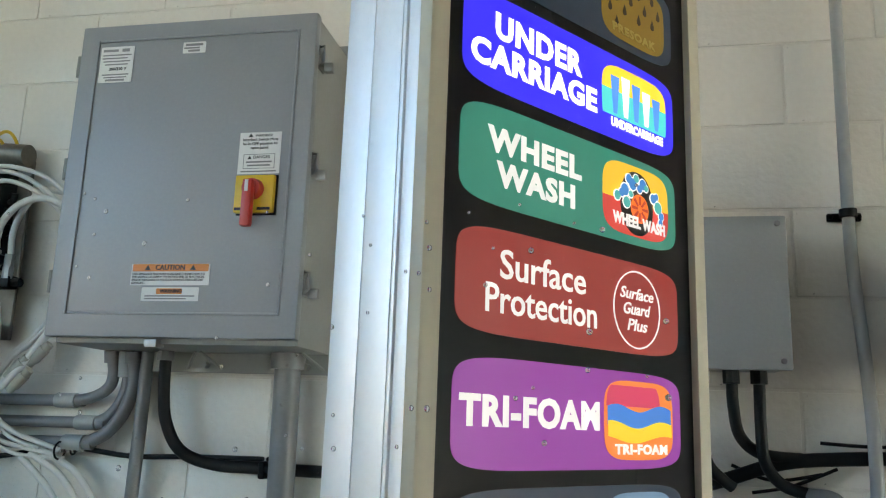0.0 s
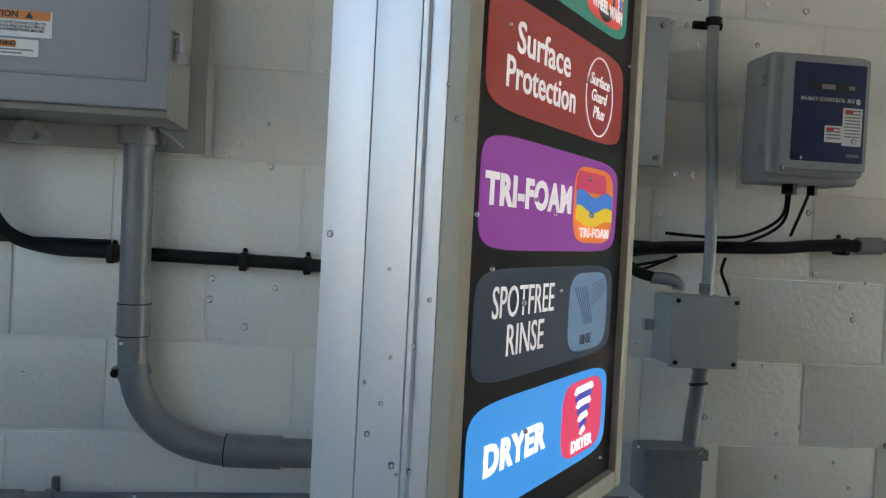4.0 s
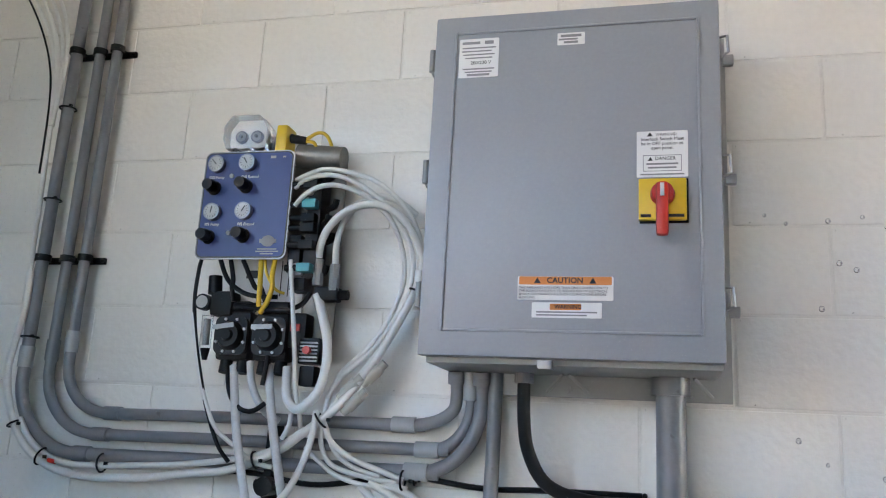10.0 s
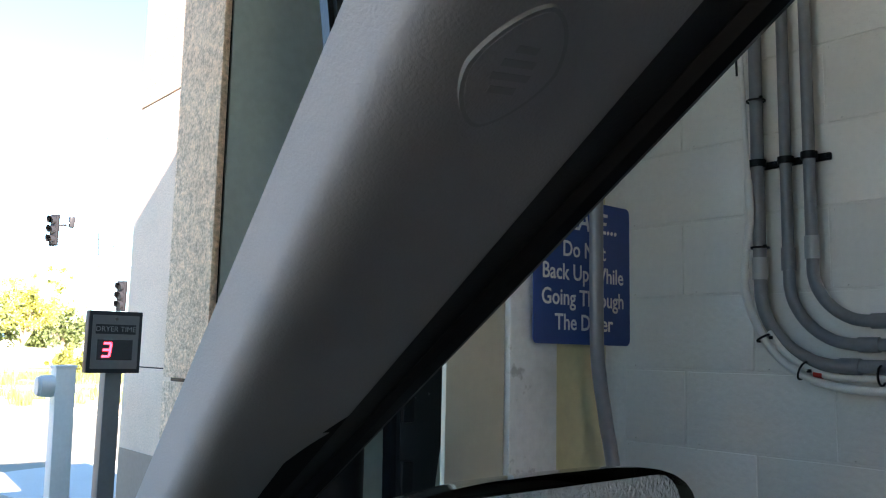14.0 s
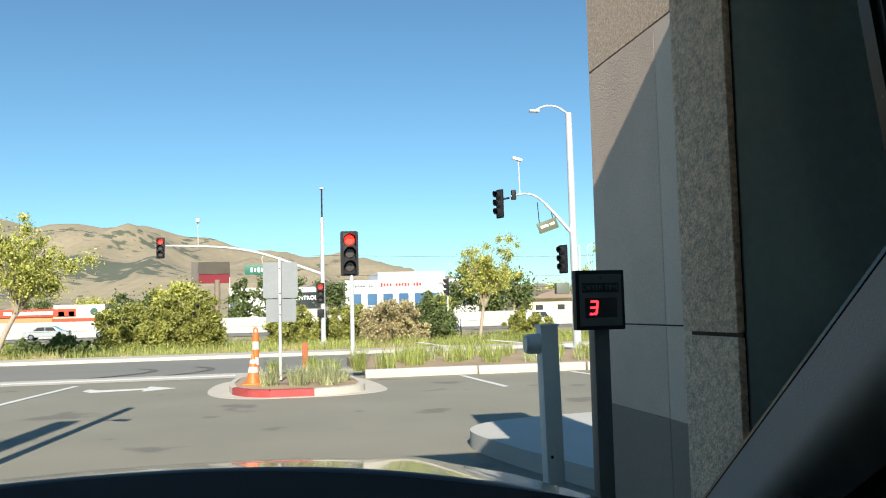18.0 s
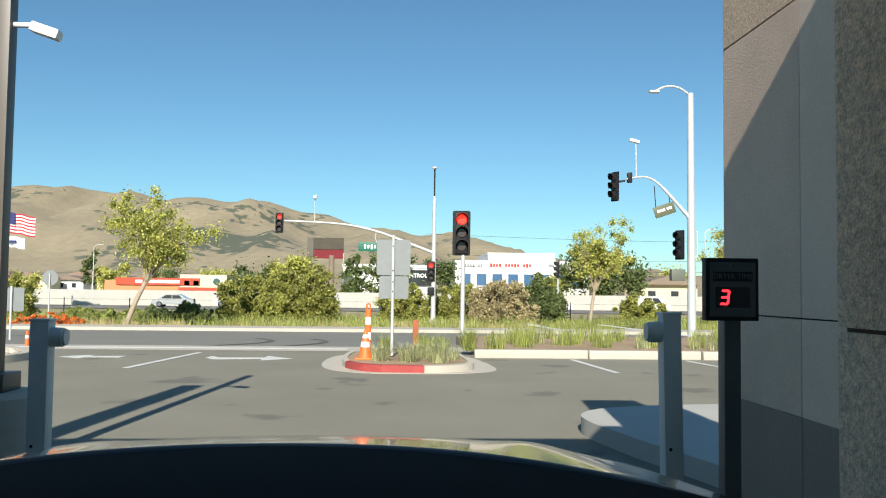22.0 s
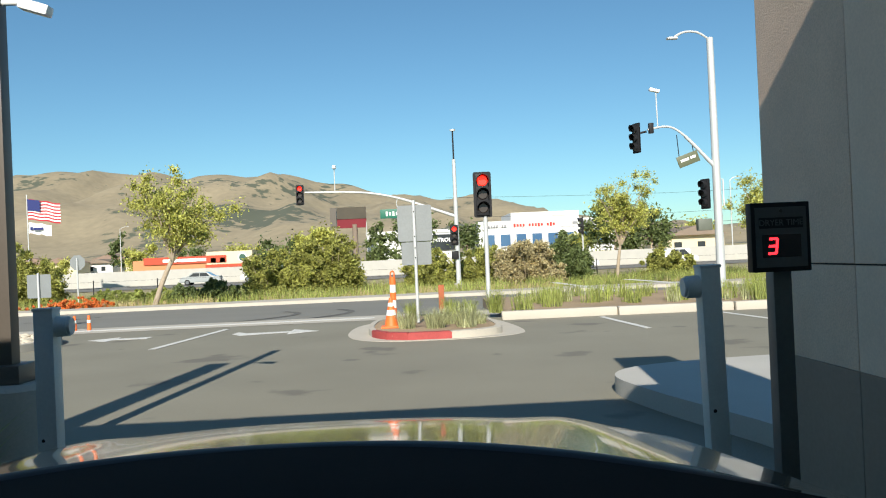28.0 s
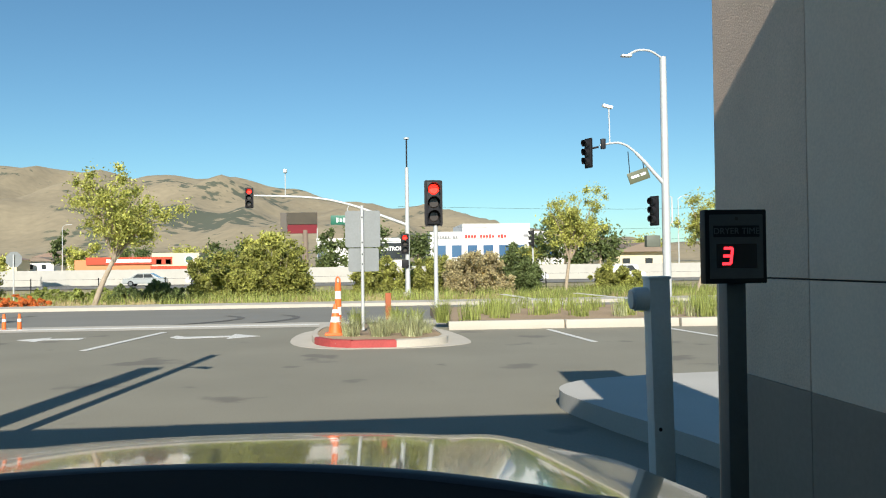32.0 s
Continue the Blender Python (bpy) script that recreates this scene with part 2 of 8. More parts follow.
GALV = mat("galvanised_steel", (0.90, 0.90, 0.89), 0.40, metal=0.25, vary=0.10, scale=14, fine=70, bump=0.08, spots=(0.55, 0.54, 0.52), spot_scale=22, spot_cut=0.64)
STEEL = mat("stainless_steel", (0.36, 0.36, 0.36), 0.42, metal=0.8, vary=0.08, scale=4, fine=120, bump=0.04)
TARNISH = mat("tarnished_steel", (0.24, 0.225, 0.20), 0.45, metal=0.5, vary=0.15, scale=8, fine=90, bump=0.05)
CHROME = mat("chrome", (0.27, 0.27, 0.28), 0.32, metal=1.0, vary=0.05, bump=0)
KHAKI = mat("khaki_steel", (0.72, 0.67, 0.40), 0.5, vary=0.08, scale=5, bump=0.08)
BLUE = mat("blue_panel", (0.018, 0.040, 0.165), 0.32, vary=0.06, bump=0.02)
NAVY = mat("navy_label", (0.012, 0.022, 0.085), 0.3, vary=0.06, bump=0.02)
SIGNBLUE = mat("sign_blue", (0.02, 0.065, 0.26), 0.4, vary=0.06, bump=0.02)
WHITE = mat("white_print", (0.80, 0.80, 0.79), 0.5, vary=0.03, bump=0.0)
GREYPRINT = mat("grey_print", (0.25, 0.25, 0.26), 0.5, vary=0.03, bump=0.0)
BLACKPRINT = mat("black_print", (0.02, 0.02, 0.02), 0.5, vary=0.03, bump=0.0)
ORANGEPRINT = mat("orange_print", (0.72, 0.24, 0.05), 0.5, vary=0.03, bump=0.0)
GAUGE = mat("gauge_face", (0.42, 0.415, 0.39), 0.3, vary=0.06, bump=0.0)
TEAL = mat("teal_coil", (0.02, 0.30, 0.34), 0.4, vary=0.06)
CLEAR = glass("clear_polycarbonate", (0.97, 0.98, 0.98), 0.16)
WATER = glass("water_drop")
ROOM = mat("roof_deck", (0.48, 0.48, 0.475), 0.7)
FLOOR = mat("wet_concrete_floor", (0.22, 0.225, 0.225), 0.3, vary=0.15, scale=2, fine=40)
# outside
ASPHALT = mat("asphalt", (0.222, 0.207, 0.158), 0.85, vary=0.17, scale=0.5, fine=60, bump=0.6, spots=(0.150, 0.138, 0.110), spot_scale=0.9, spot_cut=0.63)
ROADASPHALT = mat("road_asphalt", (0.205, 0.195, 0.168), 0.85, vary=0.12, scale=0.2, fine=40, bump=0.3)
CONC = mat("concrete", (0.47, 0.43, 0.36), 0.8, vary=0.10, scale=1.4, fine=50, bump=0.2)
WALKCONC = mat("walk_concrete", (0.43, 0.415, 0.375), 0.8, vary=0.08, scale=1.4, fine=60, bump=0.2)
SMOOTHCONC = mat("smooth_concrete_panel", (0.80, 0.60, 0.455), 0.8, vary=0.16, scale=2.3, fine=110, bump=0.7, bump_dist=0.005)
PALECONC = mat("pale_concrete_band", (0.85, 0.665, 0.52), 0.8, vary=0.10, scale=2.3, fine=90, bump=0.35)
AGG = mat("exposed_aggregate", (0.74, 0.545, 0.385), 0.85, vary=0.50, scale=60, fine=150, bump=0.9, bump_dist=0.006)
REDPAINT = mat("red_kerb_paint", (0.36, 0.055, 0.05), 0.7, vary=0.18, scale=5, fine=40, spots=(0.38, 0.33, 0.28), spot_scale=9, spot_cut=0.68)
LINE = mat("road_paint", (0.62, 0.61, 0.57), 0.7, vary=0.12, scale=3, fine=30, spots=(0.25, 0.24, 0.23), spot_scale=11, spot_cut=0.66)
SOIL = mat("dry_soil", (0.33, 0.24, 0.15), 0.95, vary=0.30, scale=0.8, fine=20, bump=0.5)
VERGE = mat("verge_grass", (0.33, 0.28, 0.15), 0.95, vary=0.45, scale=0.35, fine=9, bump=0.5)
LEAF = mat("leaf", (0.47, 0.47, 0.12), 0.6, vary=0.45, scale=2.5, fine=14, bump=0)
LEAF_DARK = mat("dark_leaf", (0.14, 0.18, 0.06), 0.6, vary=0.45, scale=2.0, fine=14, bump=0)
LEAF_BUSH = mat("bush_leaf", (0.31, 0.315, 0.075), 0.65, vary=0.5, scale=1.4, fine=12, bump=0)
LEAF_DRY = mat("dry_bush_leaf", (0.46, 0.39, 0.21), 0.7, vary=0.4, scale=1.4, fine=12, bump=0)
GRASS = mat("grass_blade", (0.34, 0.38, 0.10), 0.7, vary=0.45, scale=2.0, fine=12, bump=0)
STRAW = mat("straw_blade", (0.42, 0.34, 0.17), 0.8, vary=0.35, scale=2.0, fine=12, bump=0)
GRASS_PALE = mat("pale_grass_blade", (0.48, 0.49, 0.27), 0.7, vary=0.35, scale=2.0, fine=12, bump=0)
BARK = mat("bark", (0.36, 0.29, 0.21), 0.9, vary=0.25, scale=8, fine=50, bump=0.4)
POPPY = mat("orange_flower", (0.62, 0.16, 0.03), 0.7, vary=0.3, bump=0)
GREYPOST = mat("grey_painted_post", (0.58, 0.63, 0.62), 0.45, vary=0.07, scale=4, fine=60, bump=0.06)
GALVPOLE = mat("galvanised_pole", (0.55, 0.56, 0.55), 0.5, metal=0.25, vary=0.08, scale=2, fine=40, bump=0.05)
DARKPOLE = mat("bronze_painted_pole", (0.10, 0.083, 0.066), 0.45, vary=0.08, bump=0.04)
SIGBLACK = mat("signal_black", (0.018, 0.018, 0.02), 0.5, vary=0.1, bump=0.02)
LENS_OFF = mat("dark_lens", (0.045, 0.035, 0.03), 0.3, vary=0.1, bump=0)
LENS_RED = glow("lit_red_lens", (1.0, 0.02, 0.01), 2.0)
DIGIT = glow("red_digit", (1.0, 0.02, 0.03), 3.0)
DIGIT_OFF = mat("dark_digit_window", (0.012, 0.010, 0.012), 0.2, vary=0.1, bump=0)
GREENSIGN = mat("green_sign", (0.01, 0.13, 0.08), 0.5, vary=0.05, bump=0)
OLIVESIGN = mat("olive_sign", (0.10, 0.11, 0.06), 0.5, vary=0.05, bump=0)
SIGNBACK = mat("aluminium_sign_back", (0.21, 0.225, 0.225), 0.5, metal=0.2, vary=0.10, scale=3, fine=30, bump=0.03)
ORANGE = mat("orange_pvc", (0.80, 0.16, 0.03), 0.5, vary=0.08, bump=0.02)
WHITEREF = mat("white_band", (0.78, 0.77, 0.74), 0.45, vary=0.05, bump=0.02)
STUCCO_W = mat("white_stucco", (0.66, 0.655, 0.64), 0.8, vary=0.04, scale=0.1, bump=0)
STUCCO_C = mat("cream_stucco", (0.68, 0.58, 0.40), 0.8, vary=0.06, scale=0.1, bump=0)
STUCCO_O = mat("orange_stucco", (0.56, 0.24, 0.11), 0.8, vary=0.06, scale=0.1, bump=0)
STUCCO_R = mat("red_stucco", (0.46, 0.07, 0.035), 0.8, vary=0.06, scale=0.1, bump=0)
TILEROOF = mat("clay_roof", (0.24, 0.165, 0.125), 0.8, vary=0.15, scale=0.3, bump=0)
SHINGLE = mat("brown_shingle", (0.22, 0.17, 0.13), 0.8, vary=0.15, scale=0.3, bump=0)
PANE = mat("window_pane", (0.06, 0.13, 0.24), 0.12, vary=0.1, scale=0.2, bump=0)
DARKPANE = mat("dark_pane", (0.035, 0.04, 0.045), 0.1, vary=0.1, bump=0)
SCREEN = mat("billboard_panel", (0.17, 0.012, 0.02), 0.8, vary=0.15, scale=0.2, bump=0)
CARPAINT = mat("hood_paint", (0.13, 0.13, 0.105), 0.14, metal=0.5, vary=0.04, scale=3, fine=200, bump=0.0, coat=0.6)
DASH = mat("black_dash", (0.006, 0.006, 0.007), 0.95, vary=0.15, fine=260, bump=0.15)
TRIM = mat("grey_pillar_cloth", (0.50, 0.50, 0.505), 0.85, vary=0.05, scale=8, fine=420, bump=0.25)
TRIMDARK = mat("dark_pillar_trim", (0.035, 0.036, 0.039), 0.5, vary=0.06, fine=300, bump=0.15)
CARWHITE = mat("white_car_paint", (0.75, 0.75, 0.75), 0.2, vary=0.02, bump=0, coat=0.6)
CARSILVER = mat("silver_car_paint", (0.48, 0.49, 0.49), 0.25, metal=0.5, vary=0.02, bump=0, coat=0.6)
MARK = mat("moulded_mark", (0.42, 0.42, 0.42), 0.8, vary=0.03, bump=0)
MIRROR = mat("mirror_glass", (0.62, 0.64, 0.66), 0.06, metal=1.0, vary=0.05, scale=40, fine=170, bump=0.9, bump_dist=0.004)

# matt blacks with little sheen
for black in (BLACKPLA, BLACKRUB, DASH, SIGBLACK):
    black.node_tree.nodes["Principled BSDF"].inputs["Specular IOR Level"].default_value = 0.18
# thin leaves let some light through
for leaf_material in (LEAF, LEAF_DARK, LEAF_BUSH, LEAF_DRY, GRASS, GRASS_PALE):
    nt_leaf = leaf_material.node_tree
    bsdf = nt_leaf.nodes["Principled BSDF"]
    geo = nt_leaf.nodes.new("ShaderNodeNewGeometry")
    each = nt_leaf.nodes.new("ShaderNodeMapRange")
    each.inputs["To Min"].default_value, each.inputs["To Max"].default_value = 0.55, 1.45
    nt_leaf.links.new(geo.outputs["Random Per Island"], each.inputs["Value"])
    tone = nt_leaf.nodes.new("ShaderNodeVectorMath")
    tone.operation = "SCALE"
    nt_leaf.links.new(bsdf.inputs["Base Color"].links[0].from_socket, tone.inputs[0])
    nt_leaf.links.new(each.outputs[0], tone.inputs["Scale"])
    nt_leaf.links.new(tone.outputs[0], bsdf.inputs["Base Color"])
    tl = nt_leaf.nodes.new("ShaderNodeBsdfTranslucent")
    nt_leaf.links.new(bsdf.inputs["Base Color"].links[0].from_socket, tl.inputs["Color"])
    mx = nt_leaf.nodes.new("ShaderNodeMixShader")
    mx.inputs[0].default_value = 0.35
    nt_leaf.links.new(bsdf.outputs[0], mx.inputs[1])
    nt_leaf.links.new(tl.outputs[0], mx.inputs[2])
    nt_leaf.links.new(mx.outputs[0], nt_leaf.nodes["Material Output"].inputs["Surface"])

# ---- the wash bay: walls, floor, roof ----
WALL_Y = 2.0
wall_side = tagged(part("wall_side", Box(-2.68, 9.0, WALL_Y + 0.0036, WALL_Y + 0.2, 0, 3.2), MORTAR, soft=False), "cream-painted concrete block wall of the wash bay", "wall", kind="structure")
bm = bmesh.new()
box(bm, -2.66, -2.454, 0.7335, 1.72, 0, 3.2)
wall_exit = tagged(part("wall_exit", bm, TEALWALL, soft=False), "dark teal painted exit wall beside the open doorway", "wall", kind="structure")
tagged(part("wall_exit_return", Box(-2.68, -2.64, 1.72, WALL_Y - 0.002, 0, 3.2), MORTAR, soft=False), "cream painted return beside the exit wall", "wall", kind="structure")
tagged(part("wall_exit_lintel", Box(-2.66, -2.52, -2.0, 0.7333, 3.08, 3.2), TEALWALL, soft=False), "painted lintel over the exit doorway", "wall", kind="structure")
# unseen opposite wall; its open bay is added to brighten the block wall
bm = Box(-2.66, 9.0, -2.2, -2.0, 0, 0.3)
box(bm, -2.66, 9.0, -2.2, -2.0, 3.05, 3.2)
box(bm, -2.66, -2.46, -2.2, -2.0, 0.3, 3.05)
box(bm, -0.7, 9.0, -2.2, -2.0, 0.3, 3.05)
tagged(part("wall_opposite", bm, PLASTER, soft=False), "unseen painted wall opposite, with an open bay added to let daylight in", "wall", kind="structure")
tagged(part("wall_entrance", box(Box(9.0, 9.2, 0.9, 2.2, 0, 3.2), 9.0, 9.2, -2.2, -1.8, 0, 3.2), PLASTER, soft=False), "plain painted wall beside the open entrance", "wall", kind="structure")
tagged(part("wall_entrance_lintel", Box(9.0, 9.2, -1.8, 0.9, 2.6, 3.2), PLASTER, soft=False), "plain painted lintel over the entrance", "wall", kind="structure")
tagged(part("floor", Box(-2.68, 9.2, -2.2, 2.2, -0.2, 0.006), FLOOR, soft=False), "wet grey concrete floor of the wash bay", "floor", kind="structure")
tagged(part("ceiling", Box(-2.68, 9.2, -2.2, 2.2, 3.2, 3.44), ROOM, soft=False), "plain grey roof deck", "ceiling", kind="structure")
# unseen wall, added to shade the pole footing; dark to limit bounced light
tagged(part("wall_outer", Box(-2.66, -2.5, -9.0, -2.21, 0, 3.44), mat("low_bounce_wall", (0.07, 0.085, 0.085), 0.7, vary=0.1), soft=False), "unseen outer wall beyond the exit, added to shade the pole footing", "wall", kind="structure")
# aggregate-faced reveal of the exit, with its open joint
jamb = thing("exit_jamb", (-2.6, 0.7, 0), "exposed-aggregate concrete jamb of the exit doorway", "wall", kind="structure")
part("joint_filler", Box(-2.650, -2.458, 0.7278, 0.7332, 0.0, 3.44), BLACKRUB, jamb, "dark joint filler")
for z0, z1 in ((0.0, 1.222), (1.230, 2.44), (2.448, 3.44)):
    part("panel", Box(-2.656, -2.450, 0.712, 0.7275, z0, z1, bevel=0.003), AGG, jamb)
wing = thing("wing_wall", (-4.0, 1.6, 0), "grey smooth and aggregate concrete wing wall outside the exit", "wall", kind="structure")
part("core", Box(-5.19, -2.68, 1.57, 2.2, 0, 3.43), BLACKRUB, wing, "dark joint backing", soft=False)
# darker concrete for the wing wall panels below z 0.788
BASECONC = mat("dark_base_concrete", (0.32, 0.255, 0.205), 0.75, vary=0.10, scale=1.5, fine=40)
for x0, x1, material, z0, z1 in ((-5.21, -4.433, BASECONC, 0, 0.788), (-4.429, -2.70, BASECONC, 0, 0.788), (-5.21, -4.433, SMOOTHCONC, 0.7885, 1.187), (-4.429, -2.70, PALECONC, 0.7885, 1.187),
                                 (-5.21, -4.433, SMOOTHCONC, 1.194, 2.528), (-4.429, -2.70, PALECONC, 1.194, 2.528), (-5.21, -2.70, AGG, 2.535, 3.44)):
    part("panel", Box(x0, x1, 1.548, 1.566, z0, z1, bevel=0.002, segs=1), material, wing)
part("end_panel", Box(-5.222, -5.2105, 1.55, 2.2, 0, 3.44, bevel=0.003), AGG, wing)

# ---- boxes on the wall ----
def bars(parent, m, rows, material=GREYPRINT, z=0.0012):
    """Unreadable print: thin bars (x, y, width, height) on a flat face."""
    b = bmesh.new()
    for x, y, w, h in rows:
        box(b, x - w / 2, x + w / 2, y - h / 2, y + h / 2, 0, z)
    bmesh.ops.transform(b, matrix=m, verts=b.verts)
    return tagged(part("print", b, material, parent, soft=False), kind="stuff")


def sheet(parent, m, w, h, material, name="label", r=0.002, z=0.0008):
    return part(name, slab(bmesh.new(), rounded(w, h, r, 3), 0, z, m), material, parent, soft=False)


def draw_latch(parent, x, y, z):
    b = box(bmesh.new(), x, x + 0.006, y + 0.004, y + 0.045, z - 0.028, z + 0.028, 0.002)
    box(b, x + 0.006, x + 0.016, y + 0.014, y + 0.034, z - 0.014, z + 0.014, 0.003)
    la = part("latch", b, STEEL, parent, "steel draw latch")
    part("clasp", tube(bmesh.new(), [(x + 0.006, y + 0.006, z + 0.022), (x + 0.020, y - 0.004, z + 0.020), (x + 0.022, y - 0.004, z - 0.016), (x + 0.008, y + 0.006, z - 0.022)], 0.0032, 6, bent=False), STEEL, la)
    part("lever", Box(x + 0.012, x + 0.034, y + 0.016, y + 0.032, z - 0.034, z - 0.012, 0.003), STEEL, la)


def hinge(parent, x, y, z):
    b = box(bmesh.new(), x - 0.014, x, y - 0.004, y + 0.03, z - 0.03, z + 0.03, 0.003)
    hi = part("hinge", b, ENAMEL_SIDE, parent)
    part("pin", Cyl((x - 0.012, y - 0.008, z - 0.026), (x - 0.012, y - 0.008, z + 0.026), 0.006, seg=10), ENAMEL_SIDE, hi)


EX0, EX1, EZ0, EZ1, EY = -0.846, -0.243, 1.528, 2.283, 1.718
encl = thing("electrical_enclosure", (-0.545, 1.96, EZ0), "large grey steel electrical enclosure with red rotary switch", "electrical box")
part("body", Box(EX0 + 0.012, EX1 - 0.004, EY + 0.028, 1.955, EZ0 - 0.012, EZ1 - 0.004, 0.004), ENAMEL_SIDE, encl)
door = part("door", Box(EX0, EX1, EY, EY + 0.028, EZ0, EZ1, 0.006), ENAMEL, encl)
b = bmesh.new()
for x0, x1, z0, z1 in ((EX0 + 0.052, EX1 - 0.045, EZ0 + 0.05, EZ0 + 0.056), (EX0 + 0.052, EX1 - 0.045, EZ1 - 0.046, EZ1 - 0.040), (EX0 + 0.046, EX0 + 0.052, EZ0 + 0.05, EZ1 - 0.04), (EX1 - 0.045, EX1 - 0.039, EZ0 + 0.05, EZ1 - 0.04)):
    box(b, x0, x1, EY - 0.004, EY, z0, z1, 0.0015, segs=1)
part("raised_bead", b, ENAMEL, door)
part("back_flange", Box(EX0 + 0.02, EX1 + 0.03, 1.956, 1.968, EZ0 - 0.06, EZ1 + 0.03, 0.002), ENAMEL_SIDE, encl)
for bx in (-0.56, -0.30):
    b = bmesh.new()
    for s in (-1, 1):
        tube(b, [(bx + s * 0.045, 1.945, EZ0 - 0.05), (bx + s * 0.006, 1.90, EZ0 - 0.014)], 0.004, 6, bent=False)
    cyl(b, (bx, 1.955, EZ0 - 0.042), (bx, 1.935, EZ0 - 0.042), 0.008, seg=8)
    part("mounting_foot", b, ENAMEL_SIDE, encl)
part("drain_catch", Box(-0.60, -0.57, EY + 0.01, EY + 0.045, EZ0 - 0.02, EZ0 - 0.002, 0.003), STEEL, encl, "small steel catch")
for z in (2.185, 1.925, 1.655):
    draw_latch(encl, EX1 - 0.004, EY + 0.02, z)
    hinge(encl, EX0 + 0.004, EY + 0.02, z)
m = facing_minus_y(-0.358, EY - 0.001, 1.945)
sheet(encl, m, 0.100, 0.098, WHITE)
text("print", "Interlock Switch Must\nbe in OFF position to\nopen panel.", 0.0095, BLACKPRINT, encl, m @ Matrix.Translation((0, 0.022, 0.001)))
text("print", "DANGER", 0.010, BLACKPRINT, encl, m @ Matrix.Translation((0.006, -0.010, 0.001)))
text("print", "WARNING!", 0.008, BLACKPRINT, encl, m @ Matrix.Translation((0.008, 0.041, 0.001)))
bars(encl, m, [(0, -0.003, 0.075, 0.0012), (0, -0.036, 0.075, 0.0012), (-0.037, -0.02, 0.0012, 0.033), (0.037, -0.02, 0.0012, 0.033), (0, -0.021, 0.062, 0.0035), (0, -0.029, 0.055, 0.0035), (0, -0.043, 0.085, 0.003)])
b = slab(bmesh.new(), [(-0.030, 0.038), (-0.018, 0.038), (-0.024, 0.047)], 0, 0.001, m)
slab(b, [(-0.028, -0.014), (-0.018, -0.014), (-0.023, -0.006)], 0, 0.001, m)
tagged(part("warning_mark", b, BLACKPRINT, encl, soft=False), kind="stuff")
sw = part("switch_plate", Box(-0.404, -0.312, EY - 0.016, EY - 0.001, 1.804, 1.890, 0.004), YELLOW, encl, "yellow switch escutcheon")
# black sheet peeking out behind the yellow plate, standing in for its shadow
part("switch_shadow_plate", Box(-0.402, -0.308, EY - 0.004, EY, 1.800, 1.892, 0.002), BLACKPLA, sw)
b = Cyl((-0.358, EY - 0.016, 1.856), (-0.358, EY - 0.034, 1.856), 0.024, 0.021)
kn = part("knob", b, RED, sw, "red rotary knob")
b = Box(-0.371, -0.347, EY - 0.052, EY - 0.030, 1.765, 1.872, 0.008)
part("lever", b, RED, kn)
part("lever_mark", Box(-0.363, -0.355, EY - 0.0535, EY - 0.0515, 1.842, 1.868, 0.0005), WHITE, kn)
bars(sw, facing_minus_y(-0.358, EY - 0.016, 1.812), [(-0.032, 0, 0.02, 0.006), (0.026, 0, 0.03, 0.006)], BLACKPRINT)
m = facing_minus_y(-0.547, EY - 0.001, 1.668)
sheet(encl, m, 0.190, 0.048, WHITE)
sheet(encl, m @ Matrix.Translation((0, 0.0155, 0.0006)), 0.184, 0.0165, ORANGEPRINT, "orange_band")
text("print", "CAUTION", 0.016, BLACKPRINT, encl, m @ Matrix.Translation((0, 0.0155, 0.0018)), bold=0.0003)
text("print", "THIS APPLIANCE HAS MORE THAN ONE CONNECTION TO\nTHE SOURCE OF SUPPLY. TO REDUCE RISK OF ELECTRICAL\nSHOCK, DISCONNECT ALL SUCH CONNECTIONS BEFORE\nSERVICING.", 0.0066, BLACKPRINT, encl, m @ Matrix.Translation((-0.092, -0.009, 0.001)), align="LEFT")
b = bmesh.new()
for sx in (-0.055, 0.055):
    slab(b, [(sx - 0.007, 0.010), (sx + 0.007, 0.010), (sx, 0.022)], 0.0012, 0.002, m)
tagged(part("warning_mark", b, BLACKPRINT, encl, soft=False), kind="stuff")
m = facing_minus_y(-0.543, EY - 0.001, 1.624)
sheet(encl, m, 0.138, 0.031, WHITE)
sheet(encl, m @ Matrix.Translation((-0.002, 0.0065, 0.0006)), 0.062, 0.0125, ORANGEPRINT, "orange_band")
text("print", "WARNING", 0.011, BLACKPRINT, encl, m @ Matrix.Translation((0.003, 0.0065, 0.0018)), bold=0.0002)
bars(encl, m, [(0, -0.004, 0.12, 0.003), (-0.01, -0.010, 0.10, 0.003)])
m = facing_minus_y(-0.745, EY - 0.001, 2.180)
sheet(encl, m, 0.088, 0.092, WHITE)
text("print", "200/230 V", 0.011, BLACKPRINT, encl, m @ Matrix.Translation((0.005, -0.012, 0.001)))
bars(encl, m, [(-0.018, 0.036, 0.04, 0.006), (0.022, 0.036, 0.02, 0.008), (0, 0.024, 0.075, 0.003), (-0.005, 0.016, 0.066, 0.003), (0, 0.008, 0.07, 0.003), (0, 0.0, 0.06, 0.003), (0, -0.026, 0.07, 0.003), (0, -0.033, 0.06, 0.003), (0, -0.04, 0.05, 0.005)])
m = facing_minus_y(-0.545, EY - 0.001, 2.212)
sheet(encl, m, 0.058, 0.028, WHITE)
bars(encl, m, [(0, 0.007, 0.044, 0.006), (-0.006, -0.001, 0.04, 0.004), (0.0, -0.008, 0.03, 0.005)])

